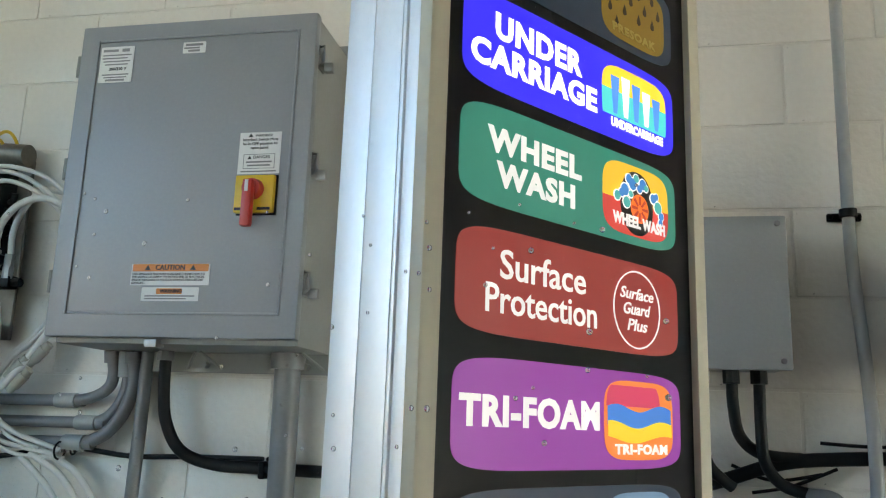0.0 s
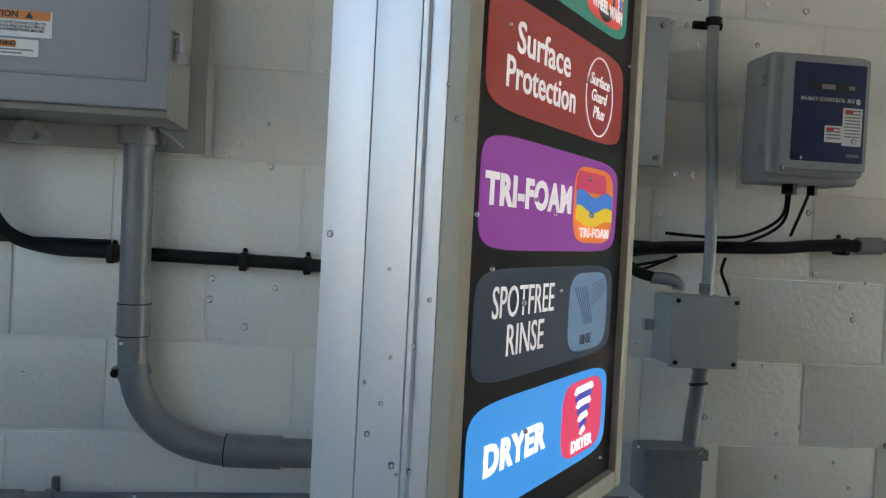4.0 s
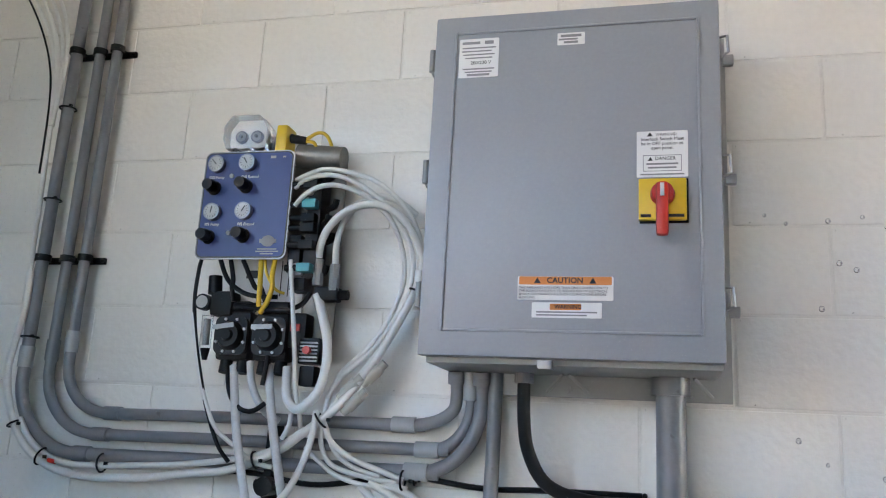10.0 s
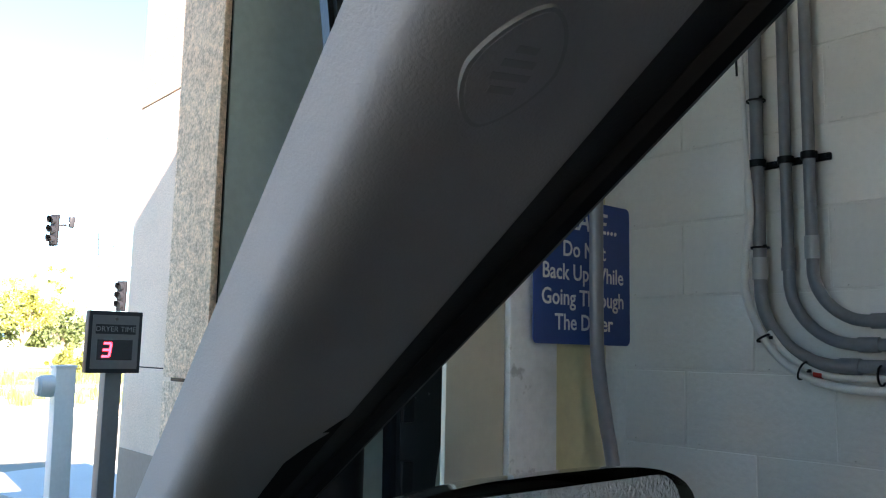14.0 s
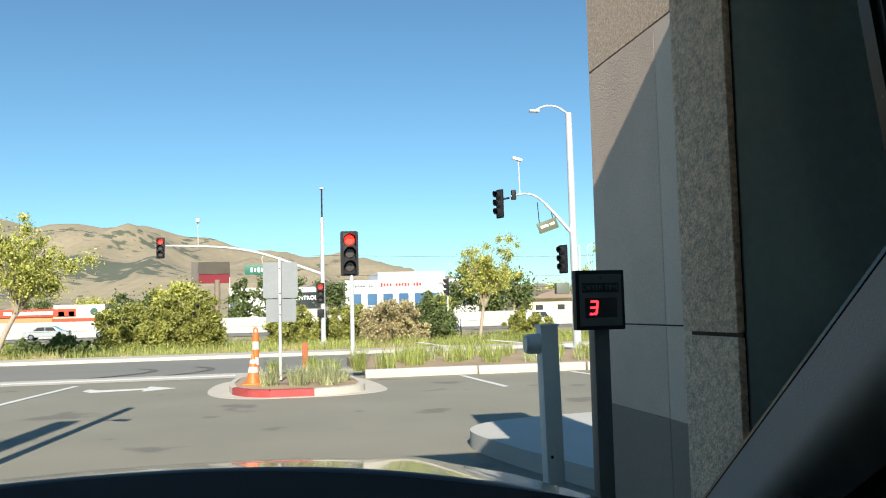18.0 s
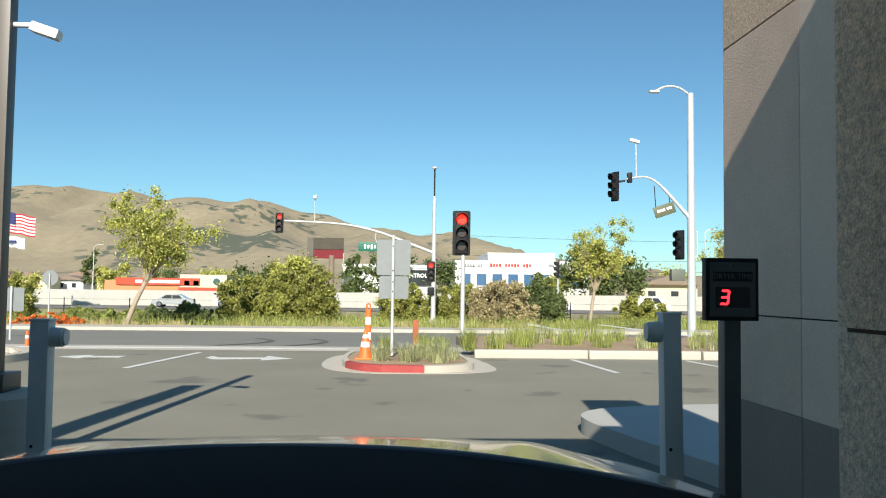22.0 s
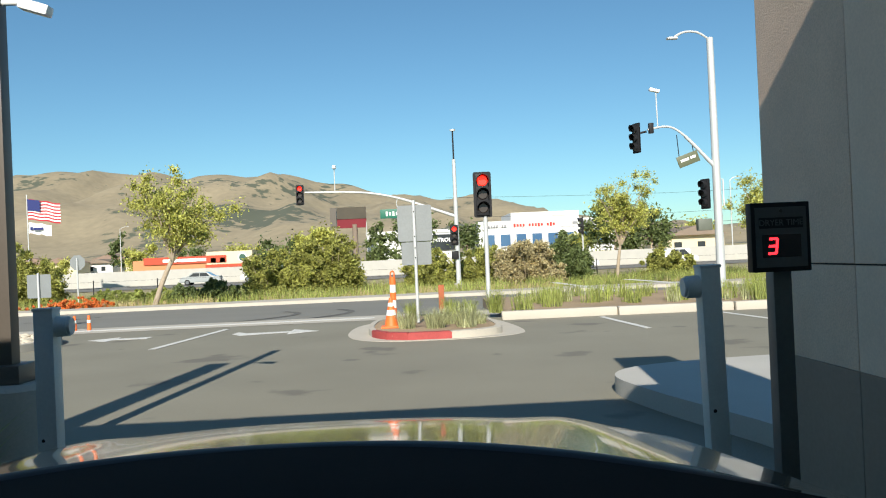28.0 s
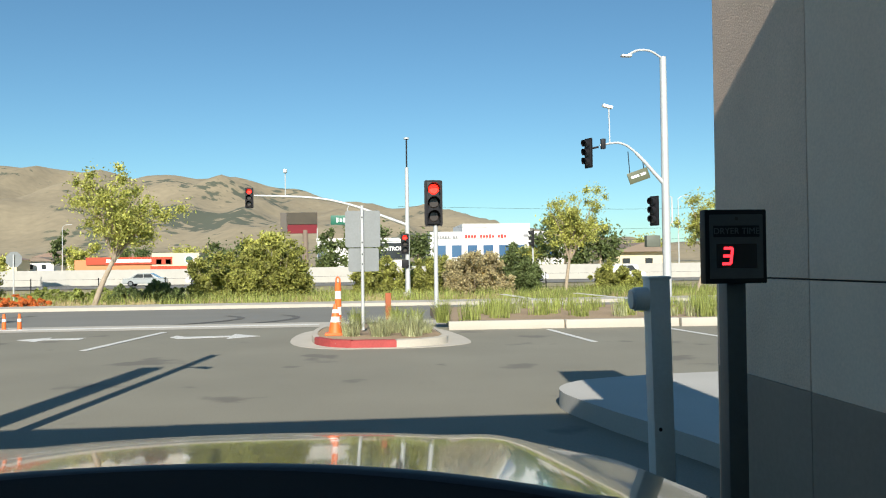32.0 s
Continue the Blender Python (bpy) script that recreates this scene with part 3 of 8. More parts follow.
# grey polyester box, partly behind the sign
gb = thing("control_box", (0.62, 1.9, 1.50), "plain grey wall-mounted control box with corner screws", "electrical box")
part("body", Box(0.475, 0.765, 1.862, 1.985, 1.505, 1.812, 0.006), POLYGREY, gb)
part("cover", Box(0.470, 0.770, 1.842, 1.860, 1.500, 1.818, 0.006), POLYGREY, gb)
for sx in (0.487, 0.752):
    for sz in (1.518, 1.800):
        part("screw", Cyl((sx, 1.845, sz), (sx, 1.838, sz), 0.006, seg=10), CHROME, gb)
m = facing_minus_y(0.535, 1.841, 1.545)
sheet(gb, m, 0.07, 0.07, WHITE)
bars(gb, m, [(0, 0.02, 0.05, 0.008), (0, 0.002, 0.055, 0.004), (0, -0.01, 0.055, 0.004), (0, -0.02, 0.04, 0.004)])
m = facing_minus_y(0.535, 1.841, 1.795)
sheet(gb, m, 0.05, 0.02, WHITE)
bars(gb, m, [(0.0, 0.003, 0.035, 0.004), (0.0, -0.005, 0.03, 0.004)])
for gx in (0.53, 0.60, 0.66, 0.715):
    part("cable_gland", Cyl((gx, 1.915, 1.506), (gx, 1.915, 1.476), 0.017, seg=8), BLACKPLA, gb)

# junction box with conduits
jb = thing("junction_box", (0.897, 1.95, 1.066), "small grey junction box with four cover screws", "electrical box")
part("body", Box(0.822, 0.972, 1.868, 1.972, 1.070, 1.222, 0.006), PVC_LIGHT, jb)
part("cover", Box(0.818, 0.976, 1.850, 1.866, 1.066, 1.226, 0.005), PVC_LIGHT, jb)
for sx in (0.830, 0.964):
    for sz in (1.078, 1.214):
        part("screw", Cyl((sx, 1.853, sz), (sx, 1.846, sz), 0.005, seg=10), BLACKPLA, jb)
part("mounting_ear", Box(0.796, 0.822, 1.955, 1.975, 1.135, 1.160, 0.003), PVC_LIGHT, jb)

# bay control box with a navy front
cb = thing("bay_control_box", (1.10, 1.95, 1.49), "grey control box with navy front label, hinged lid", "electrical box")
part("body", Box(1.016, 1.236, 1.862, 1.985, 1.484, 1.772, 0.012, segs=3), POLYGREY, cb)
lid = part("lid", Box(1.000, 1.228, 1.832, 1.860, 1.500, 1.764, 0.012, segs=3), POLYGREY, cb)
part("front_plate", Box(1.022, 1.222, 1.818, 1.832, 1.512, 1.756, 0.005), POLYGREY, lid)
m = facing_minus_y(1.128, 1.8175, 1.636)
sheet(cb, m, 0.166, 0.212, NAVY, "navy_label", 0.003)
text("print", "IN-BAY CONTROL BOX", 0.0125, WHITE, cb, m @ Matrix.Translation((0, 0.028, 0.001)))
bars(cb, m, [(0.0, 0.056, 0.10, 0.018)], BLACKPRINT)
bars(cb, m @ Matrix.Translation((0, 0, 0.001)), [(-0.004, 0.056, 0.03, 0.010), (0.05, 0.056, 0.014, 0.008)], GREYPRINT)
for lx, ly, w, h in ((0.055, -0.028, 0.045, 0.082), (0.012, -0.045, 0.040, 0.036)):
    mm = m @ Matrix.Translation((lx, ly, 0.0012))
    sheet(cb, mm, w, h, WHITE)
    bars(cb, mm, [(0, h / 2 - 0.006 - 0.007 * k, w * 0.8, 0.003) for k in range(int(h / 0.0085))], GREYPRINT)
    bars(cb, mm @ Matrix.Translation((0, 0, 0.0006)), [(-w * 0.2, h / 2 - 0.008, w * 0.4, 0.007)], RED)
bars(cb, m @ Matrix.Translation((0, 0, 0.001)), [(0.06, -0.09, 0.03, 0.006)], GREYPRINT)
for gx, r in ((1.10, 0.017), (1.155, 0.011)):
    part("cable_gland", Cyl((gx, 1.91, 1.490), (gx, 1.91, 1.462), r, seg=8), BLACKPLA, cb)
for z in (1.55, 1.70):
    part("hinge", Box(0.980, 0.992, 1.835, 1.865, z - 0.012, z + 0.012, 0.003), POLYGREY, cb)

# ---- conduits, pipes and cables on the wall ----
def strap(parent, x, y, z, r, upright=True, material=BLACKPLA):
    b = bmesh.new()
    if upright:
        cyl(b, (x, y, z - 0.009), (x, y, z + 0.009), r + 0.005, seg=16)
        box(b, x - r - 0.022, x + r + 0.022, WALL_Y - 0.012, WALL_Y - 0.001, z - 0.009, z + 0.009, 0.002, segs=1)
        box(b, x - 0.008, x + 0.008, y, WALL_Y - 0.002, z - 0.007, z + 0.007)
        ball(b, (x - r - 0.016, WALL_Y - 0.014, z), 0.006, seg=8)
        ball(b, (x + r + 0.016, WALL_Y - 0.014, z), 0.006, seg=8)
    else:
        cyl(b, (x - 0.008, y, z), (x + 0.008, y, z), r + 0.005, seg=16)
        box(b, x - 0.008, x + 0.008, WALL_Y - 0.012, WALL_Y - 0.001, z - r - 0.022, z + r + 0.022, 0.002, segs=1)
        ball(b, (x, WALL_Y - 0.014, z + r + 0.016), 0.006, seg=8)
    return part("strap", b, material, parent, "black pipe strap")


def tie(parent, p, r, axis):
    r = min(r, 0.021)
    d = Vector(axis).normalized()
    u = d.orthogonal().normalized()
    w = d.cross(u)
    p = Vector(p)
    b = tube(bmesh.new(), [p + (u * math.cos(q * 0.5236) + w * math.sin(q * 0.5236)) * (r + 0.0015) for q in range(13)], 0.0026, 6, bent=False)
    box(b, p.x + r, p.x + r + 0.007, p.y - r - 0.003, p.y - r + 0.004, p.z - 0.004, p.z + 0.004)
    return part("cable_tie", b, BLACKPLA, parent)


def conduit(name, label, runs, r, material=PVC, cat="conduit"):
    """runs: points of one smooth pipe."""
    t = thing(name, runs[0], label, cat)
    part("pipe", Tube(runs, r, 14, 6), material, t)
    return t


def bend(a, c, b):
    """Points of a rounded corner at c between a and b."""
    a, c, b = Vector(a), Vector(c), Vector(b)
    return [a] + [c + (a - c) * (1 - math.sin(q)) + (b - c) * (1 - math.cos(q)) for q in (radians(d) for d in (12, 30, 45, 60, 78))] + [b]


def collar(parent, p0, p1, r, material=PVC_LIGHT, name="coupling"):
    return part(name, Cyl(p0, p1, r, seg=20), material, parent)


CY = 1.955
GROUP = "conduits beside the pump panel"
c_spec = ((-1.985, 1.280, -0.890, 0.0165, -0.753, 1.40, 0.19), (-1.917, 1.330, -0.870, 0.0145, -0.778, 1.41, 0.16), (-1.852, 1.383, -0.925, 0.0145, -0.812, 1.44, 0.13))
for i, (vx, hz, hx, r, ux, uz, bd) in enumerate(c_spec):
    y = CY + (0.012 if i == 1 else 0)
    pts = [(vx, y, 3.15), (vx, y, 2.6), (vx, y, 2.0), (vx, y, hz + bd + 0.05)] + bend((vx, y, hz + bd), (vx, y, hz), (vx + bd, y, hz))[1:-1] + [(vx + bd + 0.05, y, hz), (-1.4, y, hz + 0.004), (hx, y, hz + 0.008)]
    e = Vector((hx, y, hz + 0.008))
    pts += bend(e, (ux, y, hz + 0.008), (ux, y, EZ0 - 0.08))[1:-1] + [(ux, y, EZ0 - 0.06), (ux, y - 0.02, EZ0 - 0.01)]
    c = conduit("conduit", "grey plastic conduit rising up the wall and into the enclosure", pts, r)
    tagged(c, group=GROUP)
    collar(c, (hx - 0.035, y, hz + 0.008), (hx + 0.02, y, hz + 0.008), r + 0.004)
    collar(c, (vx + bd + 0.0, y, hz), (vx + bd + 0.045, y, hz), r + 0.003, PVC)
    collar(c, (vx, y, hz + bd + 0.02), (vx, y, hz + bd + 0.075), r + 0.003, PVC_LIGHT if i != 1 else PVC)
    collar(c, (ux, y - 0.012, EZ0 - (0.075 if i == 1 else 0.04)), (ux, y - 0.018, EZ0 - 0.012), r + 0.004, PVC_LIGHT if i == 1 else PVC)
    for z in (2.395, 1.785):
        strap(c, vx, y, z, r)
    for z in (2.22, 1.95, 1.57):
        if i == 0:
            tie(c, (vx, y, z), r + 0.008, (0, 0, 1))
c = conduit("conduit", "grey plastic conduit dropping from the enclosure and turning along the wall", [(-0.722, CY, EZ0 - 0.01), (-0.724, CY, 1.3), (-0.730, CY, 1.0), (-0.732, CY, 0.86), (-0.715, CY, 0.77), (-0.66, CY, 0.722), (-0.58, CY, 0.714), (-0.2, CY, 0.716), (0.2, CY, 0.718), (0.55, CY, 0.72), (0.78, CY, 0.72)], 0.0165)
strap(c, -0.727, CY, 1.12, 0.0165)
strap(c, -0.50, CY, 0.714, 0.0165, False, PVC)
strap(c, 0.07, CY, 0.717, 0.0165, False, PVC)
collar(c, (-0.60, CY, 0.714), (-0.555, CY, 0.714), 0.020, PVC)
p = conduit("large_conduit", "thick grey conduit leaving the enclosure and bending along the wall", [(-0.341, 1.93, EZ0 - 0.015), (-0.340, 1.935, 1.35), (-0.339, 1.94, 1.10), (-0.334, 1.945, 0.99), (-0.306, 1.945, 0.915), (-0.245, 1.945, 0.858), (-0.16, 1.945, 0.831), (-0.08, 1.945, 0.827), (0.2, 1.945, 0.825), (0.55, 1.945, 0.823)], 0.0315)
collar(p, (-0.341, 1.93, EZ0 - 0.05), (-0.341, 1.93, EZ0 - 0.012), 0.041, PVC)
collar(p, (-0.339, 1.94, 1.075), (-0.339, 1.94, 1.14), 0.0345, PVC)
for z in (1.0735, 1.1415):
    part("joint_line", Cyl((-0.339, 1.94, z - 0.0012), (-0.339, 1.94, z + 0.0012), 0.0352, seg=20), BLACKPLA, p)
collar(p, (-0.135, 1.945, 0.8295), (-0.015, 1.945, 0.8265), 0.036, PVC)
part("joint_line", Cyl((-0.1375, 1.945, 0.8296), (-0.1350, 1.945, 0.8295), 0.0365, seg=20), BLACKPLA, p)
b = cyl(bmesh.new(), (-0.337, 1.942, 1.006), (-0.330, 1.942, 0.984), 0.0345, seg=20)
box(b, -0.378, -0.360, 1.93, 1.998, 0.982, 1.006, 0.003, segs=1)
part("clamp", b, PVC, p, "small grey pipe clamp")
part("bolt", Cyl((-0.369, 1.932, 0.994), (-0.369, 1.920, 0.994), 0.009, seg=8), BLACKPLA, p)

# thick black cable with its clips
blk = thing("black_cable", (-0.653, 1.93, 1.5), "thick black cable drooping from the enclosure and clipped along the wall", "cable")
part("sheath", Tube([(-0.653, 1.92, EZ0 - 0.01), (-0.652, 1.925, 1.42), (-0.640, 1.93, 1.345), (-0.600, 1.94, 1.280), (-0.52, 1.955, 1.252), (-0.40, 1.96, 1.248), (-0.1, 1.965, 1.243), (0.2, 1.965, 1.236), (0.5, 1.96, 1.240), (0.62, 1.955, 1.262), (0.76, 1.955, 1.308), (0.90, 1.955, 1.322), (1.10, 1.955, 1.330), (1.30, 1.955, 1.345), (1.9, 1.955, 1.35)], 0.0145, 12), BLACKRUB, blk)
part("gland", Cyl((-0.653, 1.92, EZ0 - 0.035), (-0.653, 1.92, EZ0 - 0.008), 0.021, seg=8), PVC, blk)
for x, z in ((-0.395, 1.246), (-0.118, 1.242), (0.02, 1.240), (0.165, 1.236), (1.28, 1.343)):
    b = box(bmesh.new(), x - 0.008, x + 0.008, 1.945, 1.998, z - 0.022, z + 0.018, 0.003, segs=1)
    ball(b, (x, 1.985, z + 0.022), 0.006, seg=8)
    part("clip", b, BLACKPLA, blk)
part("coupling", Cyl((1.31, 1.955, 1.345), (1.37, 1.955, 1.347), 0.021, seg=16), PVC, blk)
thin = thing("thin_black_cable", (-0.5, 1.96, 1.26), "thin black cable running along the wall", "cable")
part("sheath", Tube([(-0.40, 1.968, 1.268), (-0.60, 1.968, 1.266), (-0.75, 1.965, 1.262), (-0.92, 1.96, 1.278), (-1.02, 1.955, 1.262), (-1.15, 1.95, 1.245), (-1.32, 1.96, 1.262), (-1.5, 1.962, 1.250)], 0.0065, 8), BLACKRUB, thin)
for sx in (-0.98, -0.90):
    tie(thin, (sx, 1.957, 1.27), 0.009, (1, 0, 0))
dr = thing("black_cables", (0.65, 1.93, 1.48), "black cables hanging from the grey control box", "cable")
for k, pts in enumerate(([(0.66, 1.915, 1.478), (0.662, 1.92, 1.42), (0.675, 1.93, 1.36), (0.72, 1.945, 1.325), (0.80, 1.952, 1.318)], [(0.715, 1.915, 1.478), (0.715, 1.92, 1.38), (0.722, 1.93, 1.31), (0.755, 1.935, 1.265), (0.81, 1.94, 1.248)], [(0.60, 1.915, 1.478), (0.60, 1.925, 1.38), (0.61, 1.935, 1.30), (0.66, 1.95, 1.255)], [(0.53, 1.915, 1.478), (0.535, 1.925, 1.38), (0.55, 1.94, 1.28)])):
    part("sheath", Tube(pts, 0.0125 if k < 3 else 0.010, 10), BLACKRUB, dr)
part("elbow", Tube([(0.80, 1.94, 1.248), (0.84, 1.93, 1.246), (0.86, 1.93, 1.236), (0.862, 1.93, 1.222)], 0.014, 10), PVC, dr)
wires = thing("thin_wires", (0.95, 1.97, 1.3), "thin loose black wires between the boxes", "cable")
for pts in ([(1.10, 1.91, 1.464), (1.10, 1.92, 1.41), (1.07, 1.94, 1.375), (1.01, 1.955, 1.352), (0.93, 1.965, 1.348), (0.84, 1.97, 1.352)], [(1.107, 1.91, 1.464), (1.105, 1.92, 1.40), (1.08, 1.94, 1.365), (1.02, 1.955, 1.335)], [(1.155, 1.91, 1.464), (1.150, 1.93, 1.42), (1.140, 1.955, 1.36)], [(0.99, 1.97, 1.30), (0.975, 1.955, 1.27), (0.985, 1.95, 1.24), (1.0, 1.96, 1.215)], [(0.66, 1.97, 1.30), (0.74, 1.965, 1.272), (0.84, 1.97, 1.288)], [(0.7, 1.97, 1.245), (0.78, 1.968, 1.262), (0.87, 1.97, 1.30)]):
    part("wire", Tube(pts, 0.0038, 6), BLACKRUB, wires)

# vertical thin conduit, the junction box's own pipes and a conduit body
v = conduit("thin_conduit", "thin grey metal conduit running up the wall to the ceiling", [(0.935, 1.94, 1.21), (0.937, 1.94, 1.36), (0.934, 1.95, 1.52), (0.924, 1.958, 1.72), (0.923, 1.96, 1.9), (0.928, 1.96, 2.6), (0.93, 1.96, 3.2)], 0.0135, PVC_LIGHT)
for z in (1.845, 2.79):
    strap(v, 0.922, 1.958, z, 0.0135)
part("hub", Cyl((0.935, 1.94, 1.216), (0.935, 1.94, 1.240), 0.019, seg=8), PVC, v)
v = conduit("lower_conduit", "grey conduit under the junction box", [(0.93, 1.93, 1.07), (0.925, 1.935, 1.0), (0.915, 1.94, 0.86), (0.905, 1.945, 0.5), (0.905, 1.945, 0.05)], 0.018)
collar(v, (0.93, 1.93, 1.045), (0.927, 1.932, 1.068), 0.024, PVC)
part("band", Cyl((0.926, 1.933, 1.005), (0.925, 1.934, 1.012), 0.0215, seg=14), BLACKPLA, v)
lb = thing("conduit_box", (0.86, 1.93, 0.0), "grey conduit fitting with a thick pipe running down to the floor", "conduit")
part("body", Box(0.79, 0.925, 1.88, 1.985, 0.752, 0.865, 0.012), PVC, lb)
part("cover", Box(0.783, 0.932, 1.872, 1.90, 0.845, 0.868, 0.004), PVC, lb)
part("pipe", Cyl((0.865, 1.935, 0.006), (0.865, 1.935, 0.76), 0.037, seg=20), PVC, lb)
fx = thing("flexible_conduits", (0.6, 1.93, 0.5), "two grey flexible conduits curving down the wall", "conduit")
for dx in (0.0, 0.03):
    part("pipe", Tube([(0.45 + dx, 1.95, 0.80), (0.55 + dx, 1.945, 0.77), (0.62 + dx, 1.94, 0.68), (0.645 + dx, 1.94, 0.55), (0.65 + dx, 1.94, 0.3), (0.65 + dx, 1.94, 0.02)], 0.0125, 10), BLACKRUB if dx else PVC, fx)

# bundle of milky tubes along the wall
tubes = thing("hose_bundle", (-0.7, 1.94, 0.75), "bundle of milky plastic hoses tied to the conduits", "hose")
low = (([(-1.00, 1.93, 1.26), (-0.90, 1.935, 1.20), (-0.82, 1.935, 1.08), (-0.78, 1.935, 0.95), (-0.765, 1.935, 0.85), (-0.74, 1.935, 0.76), (-0.66, 1.93, 0.70), (-0.5, 1.93, 0.690), (-0.25, 1.93, 0.672), (0.0, 1.93, 0.665), (0.3, 1.93, 0.67)], 0.0085),
       ([(-1.02, 1.925, 1.25), (-0.93, 1.93, 1.17), (-0.85, 1.93, 1.05), (-0.80, 1.93, 0.92), (-0.77, 1.93, 0.80), (-0.70, 1.925, 0.70), (-0.60, 1.92, 0.64), (-0.45, 1.92, 0.608), (-0.28, 1.92, 0.600), (-0.10, 1.92, 0.632), (0.05, 1.925, 0.688), (0.22, 1.93, 0.735)], 0.0085),
       ([(-0.98, 1.94, 1.27), (-0.87, 1.94, 1.215), (-0.80, 1.94, 1.12), (-0.765, 1.94, 0.98), (-0.755, 1.94, 0.84), (-0.70, 1.935, 0.745), (-0.58, 1.935, 0.705), (-0.3, 1.935, 0.685), (0.0, 1.935, 0.655), (0.3, 1.935, 0.64)], 0.0085))
for pts, r in low:
    part("hose", Tube(pts, r, 10), HOSE, tubes)
for q in ((-0.41, 1.935, 0.70), (-0.07, 1.93, 0.66), (-0.765, 1.94, 1.02), (-0.74, 1.94, 0.75)):
    tie(tubes, q, 0.026, (1, 0, 0) if q[0] > -0.5 else (0, 0, 1))

# ---- pump panel with its gauges and hoses ----
PX0, PX1, PZ0, PZ1, PY = -1.482, -1.237, 1.766, 2.045, 1.882
pump = thing("pump_panel", (-1.30, 1.97, 1.5), "wall-mounted air pump panel with blue gauge plate and black diaphragm pumps", "control panel")
part("back_plate", Box(-1.40, -1.128, 1.955, 1.968, 1.54, 2.03, 0.003), TARNISH, pump, "stainless back plate")
part("instruction_sheet", Box(-1.395, -1.21, 1.944, 1.954, 1.60, 1.80, 0.001), WHITE, pump, "white printed instruction plate")
bars(pump, facing_minus_y(-1.30, 1.943, 1.70), [(0.03, 0.03, 0.002, 0.09), (0.05, 0.02, 0.002, 0.07), (0.02, -0.03, 0.10, 0.002), (0.01, -0.05, 0.12, 0.002), (-0.05, 0.04, 0.03, 0.02), (0.06, 0.05, 0.03, 0.002)], BLACKPRINT)
gp = part("gauge_plate", slab(bmesh.new(), rounded(PX1 - PX0, PZ1 - PZ0, 0.018), -0.006, 0, facing_minus_y((PX0 + PX1) / 2, PY, (PZ0 + PZ1) / 2)), STEEL, pump, "steel rim of the gauge plate")
mp = facing_minus_y(PX0, PY, PZ1)
W_, H_ = PX1 - PX0, PZ1 - PZ0
part("dark_line", slab(bmesh.new(), rounded(W_ - 0.006, H_ - 0.006, 0.016, x=W_ / 2, y=-H_ / 2), 0.0, 0.0008, mp), BLACKPRINT, gp, soft=False)
part("blue_face", slab(bmesh.new(), rounded(W_ - 0.013, H_ - 0.013, 0.014, x=W_ / 2, y=-H_ / 2), 0.0008, 0.0016, mp), BLUE, gp, "dark blue printed face", soft=False)
for gx, gy in ((0.155, 0.125), (0.50, 0.12), (0.165, 0.575), (0.515, 0.57)):
    c = mp @ Vector((gx * W_, -gy * H_, 0))
    ga = part("gauge", Cyl(c, c + Vector((0, -0.016, 0)), 0.0215, seg=24), CHROME, pump, "round pressure gauge")
    part("dial", Cyl(c + Vector((0, -0.0162, 0)), c + Vector((0, -0.0172, 0)), 0.0175, seg=24), GAUGE, ga)
    b = box(bmesh.new(), -0.0012, 0.0012, -0.004, 0.013, 0, 0.001)
    bmesh.ops.transform(b, matrix=facing_minus_y(*(c + Vector((0, -0.0174, 0)))) @ pose(0, 0, 0, 0, 0, random.uniform(-60, 60)), verts=b.verts)
    part("needle", b, BLACKPRINT, ga, soft=False)
    ticks = bmesh.new()
    for q in range(11):
        a = radians(-225 + 27 * q)
        box(ticks, -0.0022, 0.0022, -0.0006, 0.0006, 0, 0.0006, m=Matrix.Translation((0.0142 * math.cos(a), 0.0142 * math.sin(a), 0)) @ pose(0, 0, 0, 0, 0, -225 + 27 * q))
    bmesh.ops.transform(ticks, matrix=facing_minus_y(*(c + Vector((0, -0.0172, 0)))), verts=ticks.verts)
    part("tick_marks", ticks, BLACKPRINT, ga, soft=False)
for kx, ky in ((0.14, 0.345), (0.495, 0.335), (0.135, 0.80), (0.52, 0.79)):
    c = mp @ Vector((kx * W_, -ky * H_, 0))
    b = cyl(bmesh.new(), c, c + Vector((0, -0.006, 0)), 0.019, 0.017, seg=18)
    cyl(b, c + Vector((0, -0.006, 0)), c + Vector((0.001, -0.022, 0)), 0.0115, seg=16)
    cyl(b, c + Vector((0.001, -0.022, 0)), c + Vector((0.002, -0.044, -0.001)), 0.0165, 0.0135, seg=18)
    part("regulator_knob", b, BLACKPLA, pump, "black regulator knob")
for dx, dy in ((0.325, 0.235), (0.36, 0.765)):
    c = mp @ Vector((dx * W_, -dy * H_, 0))
    part("screw_cap", Cyl(c, c + Vector((0, -0.006, 0)), 0.0055, seg=12), PVC_LIGHT, pump)
for tx, ty, s in ((0.155, 0.245, "D/S Pump"), (0.53, 0.245, "D/S Extend"), (0.16, 0.685, "P/S Pump"), (0.54, 0.685, "P/S Extend")):
    text("print", s, 0.0105, WHITE, pump, mp @ Matrix.Translation((tx * W_, -ty * H_, 0.002)), depth=0.0003)
bars(pump, mp @ Matrix.Translation((0.80 * W_, -0.84 * H_, 0.0015)), [(0, 0, 0.044, 0.010), (0, -0.020, 0.05, 0.003), (0, -0.026, 0.06, 0.003), (0, -0.032, 0.035, 0.003)], GREYPRINT)
part("emblem", slab(bmesh.new(), [(0.018 * math.cos(a), 0.014 * math.sin(a)) for a in (k * 0.3142 for k in range(20))], 0, 0.0008, mp @ Matrix.Translation((0.80 * W_, -0.84 * H_, 0.0016))), GREYPRINT, pump, soft=False)
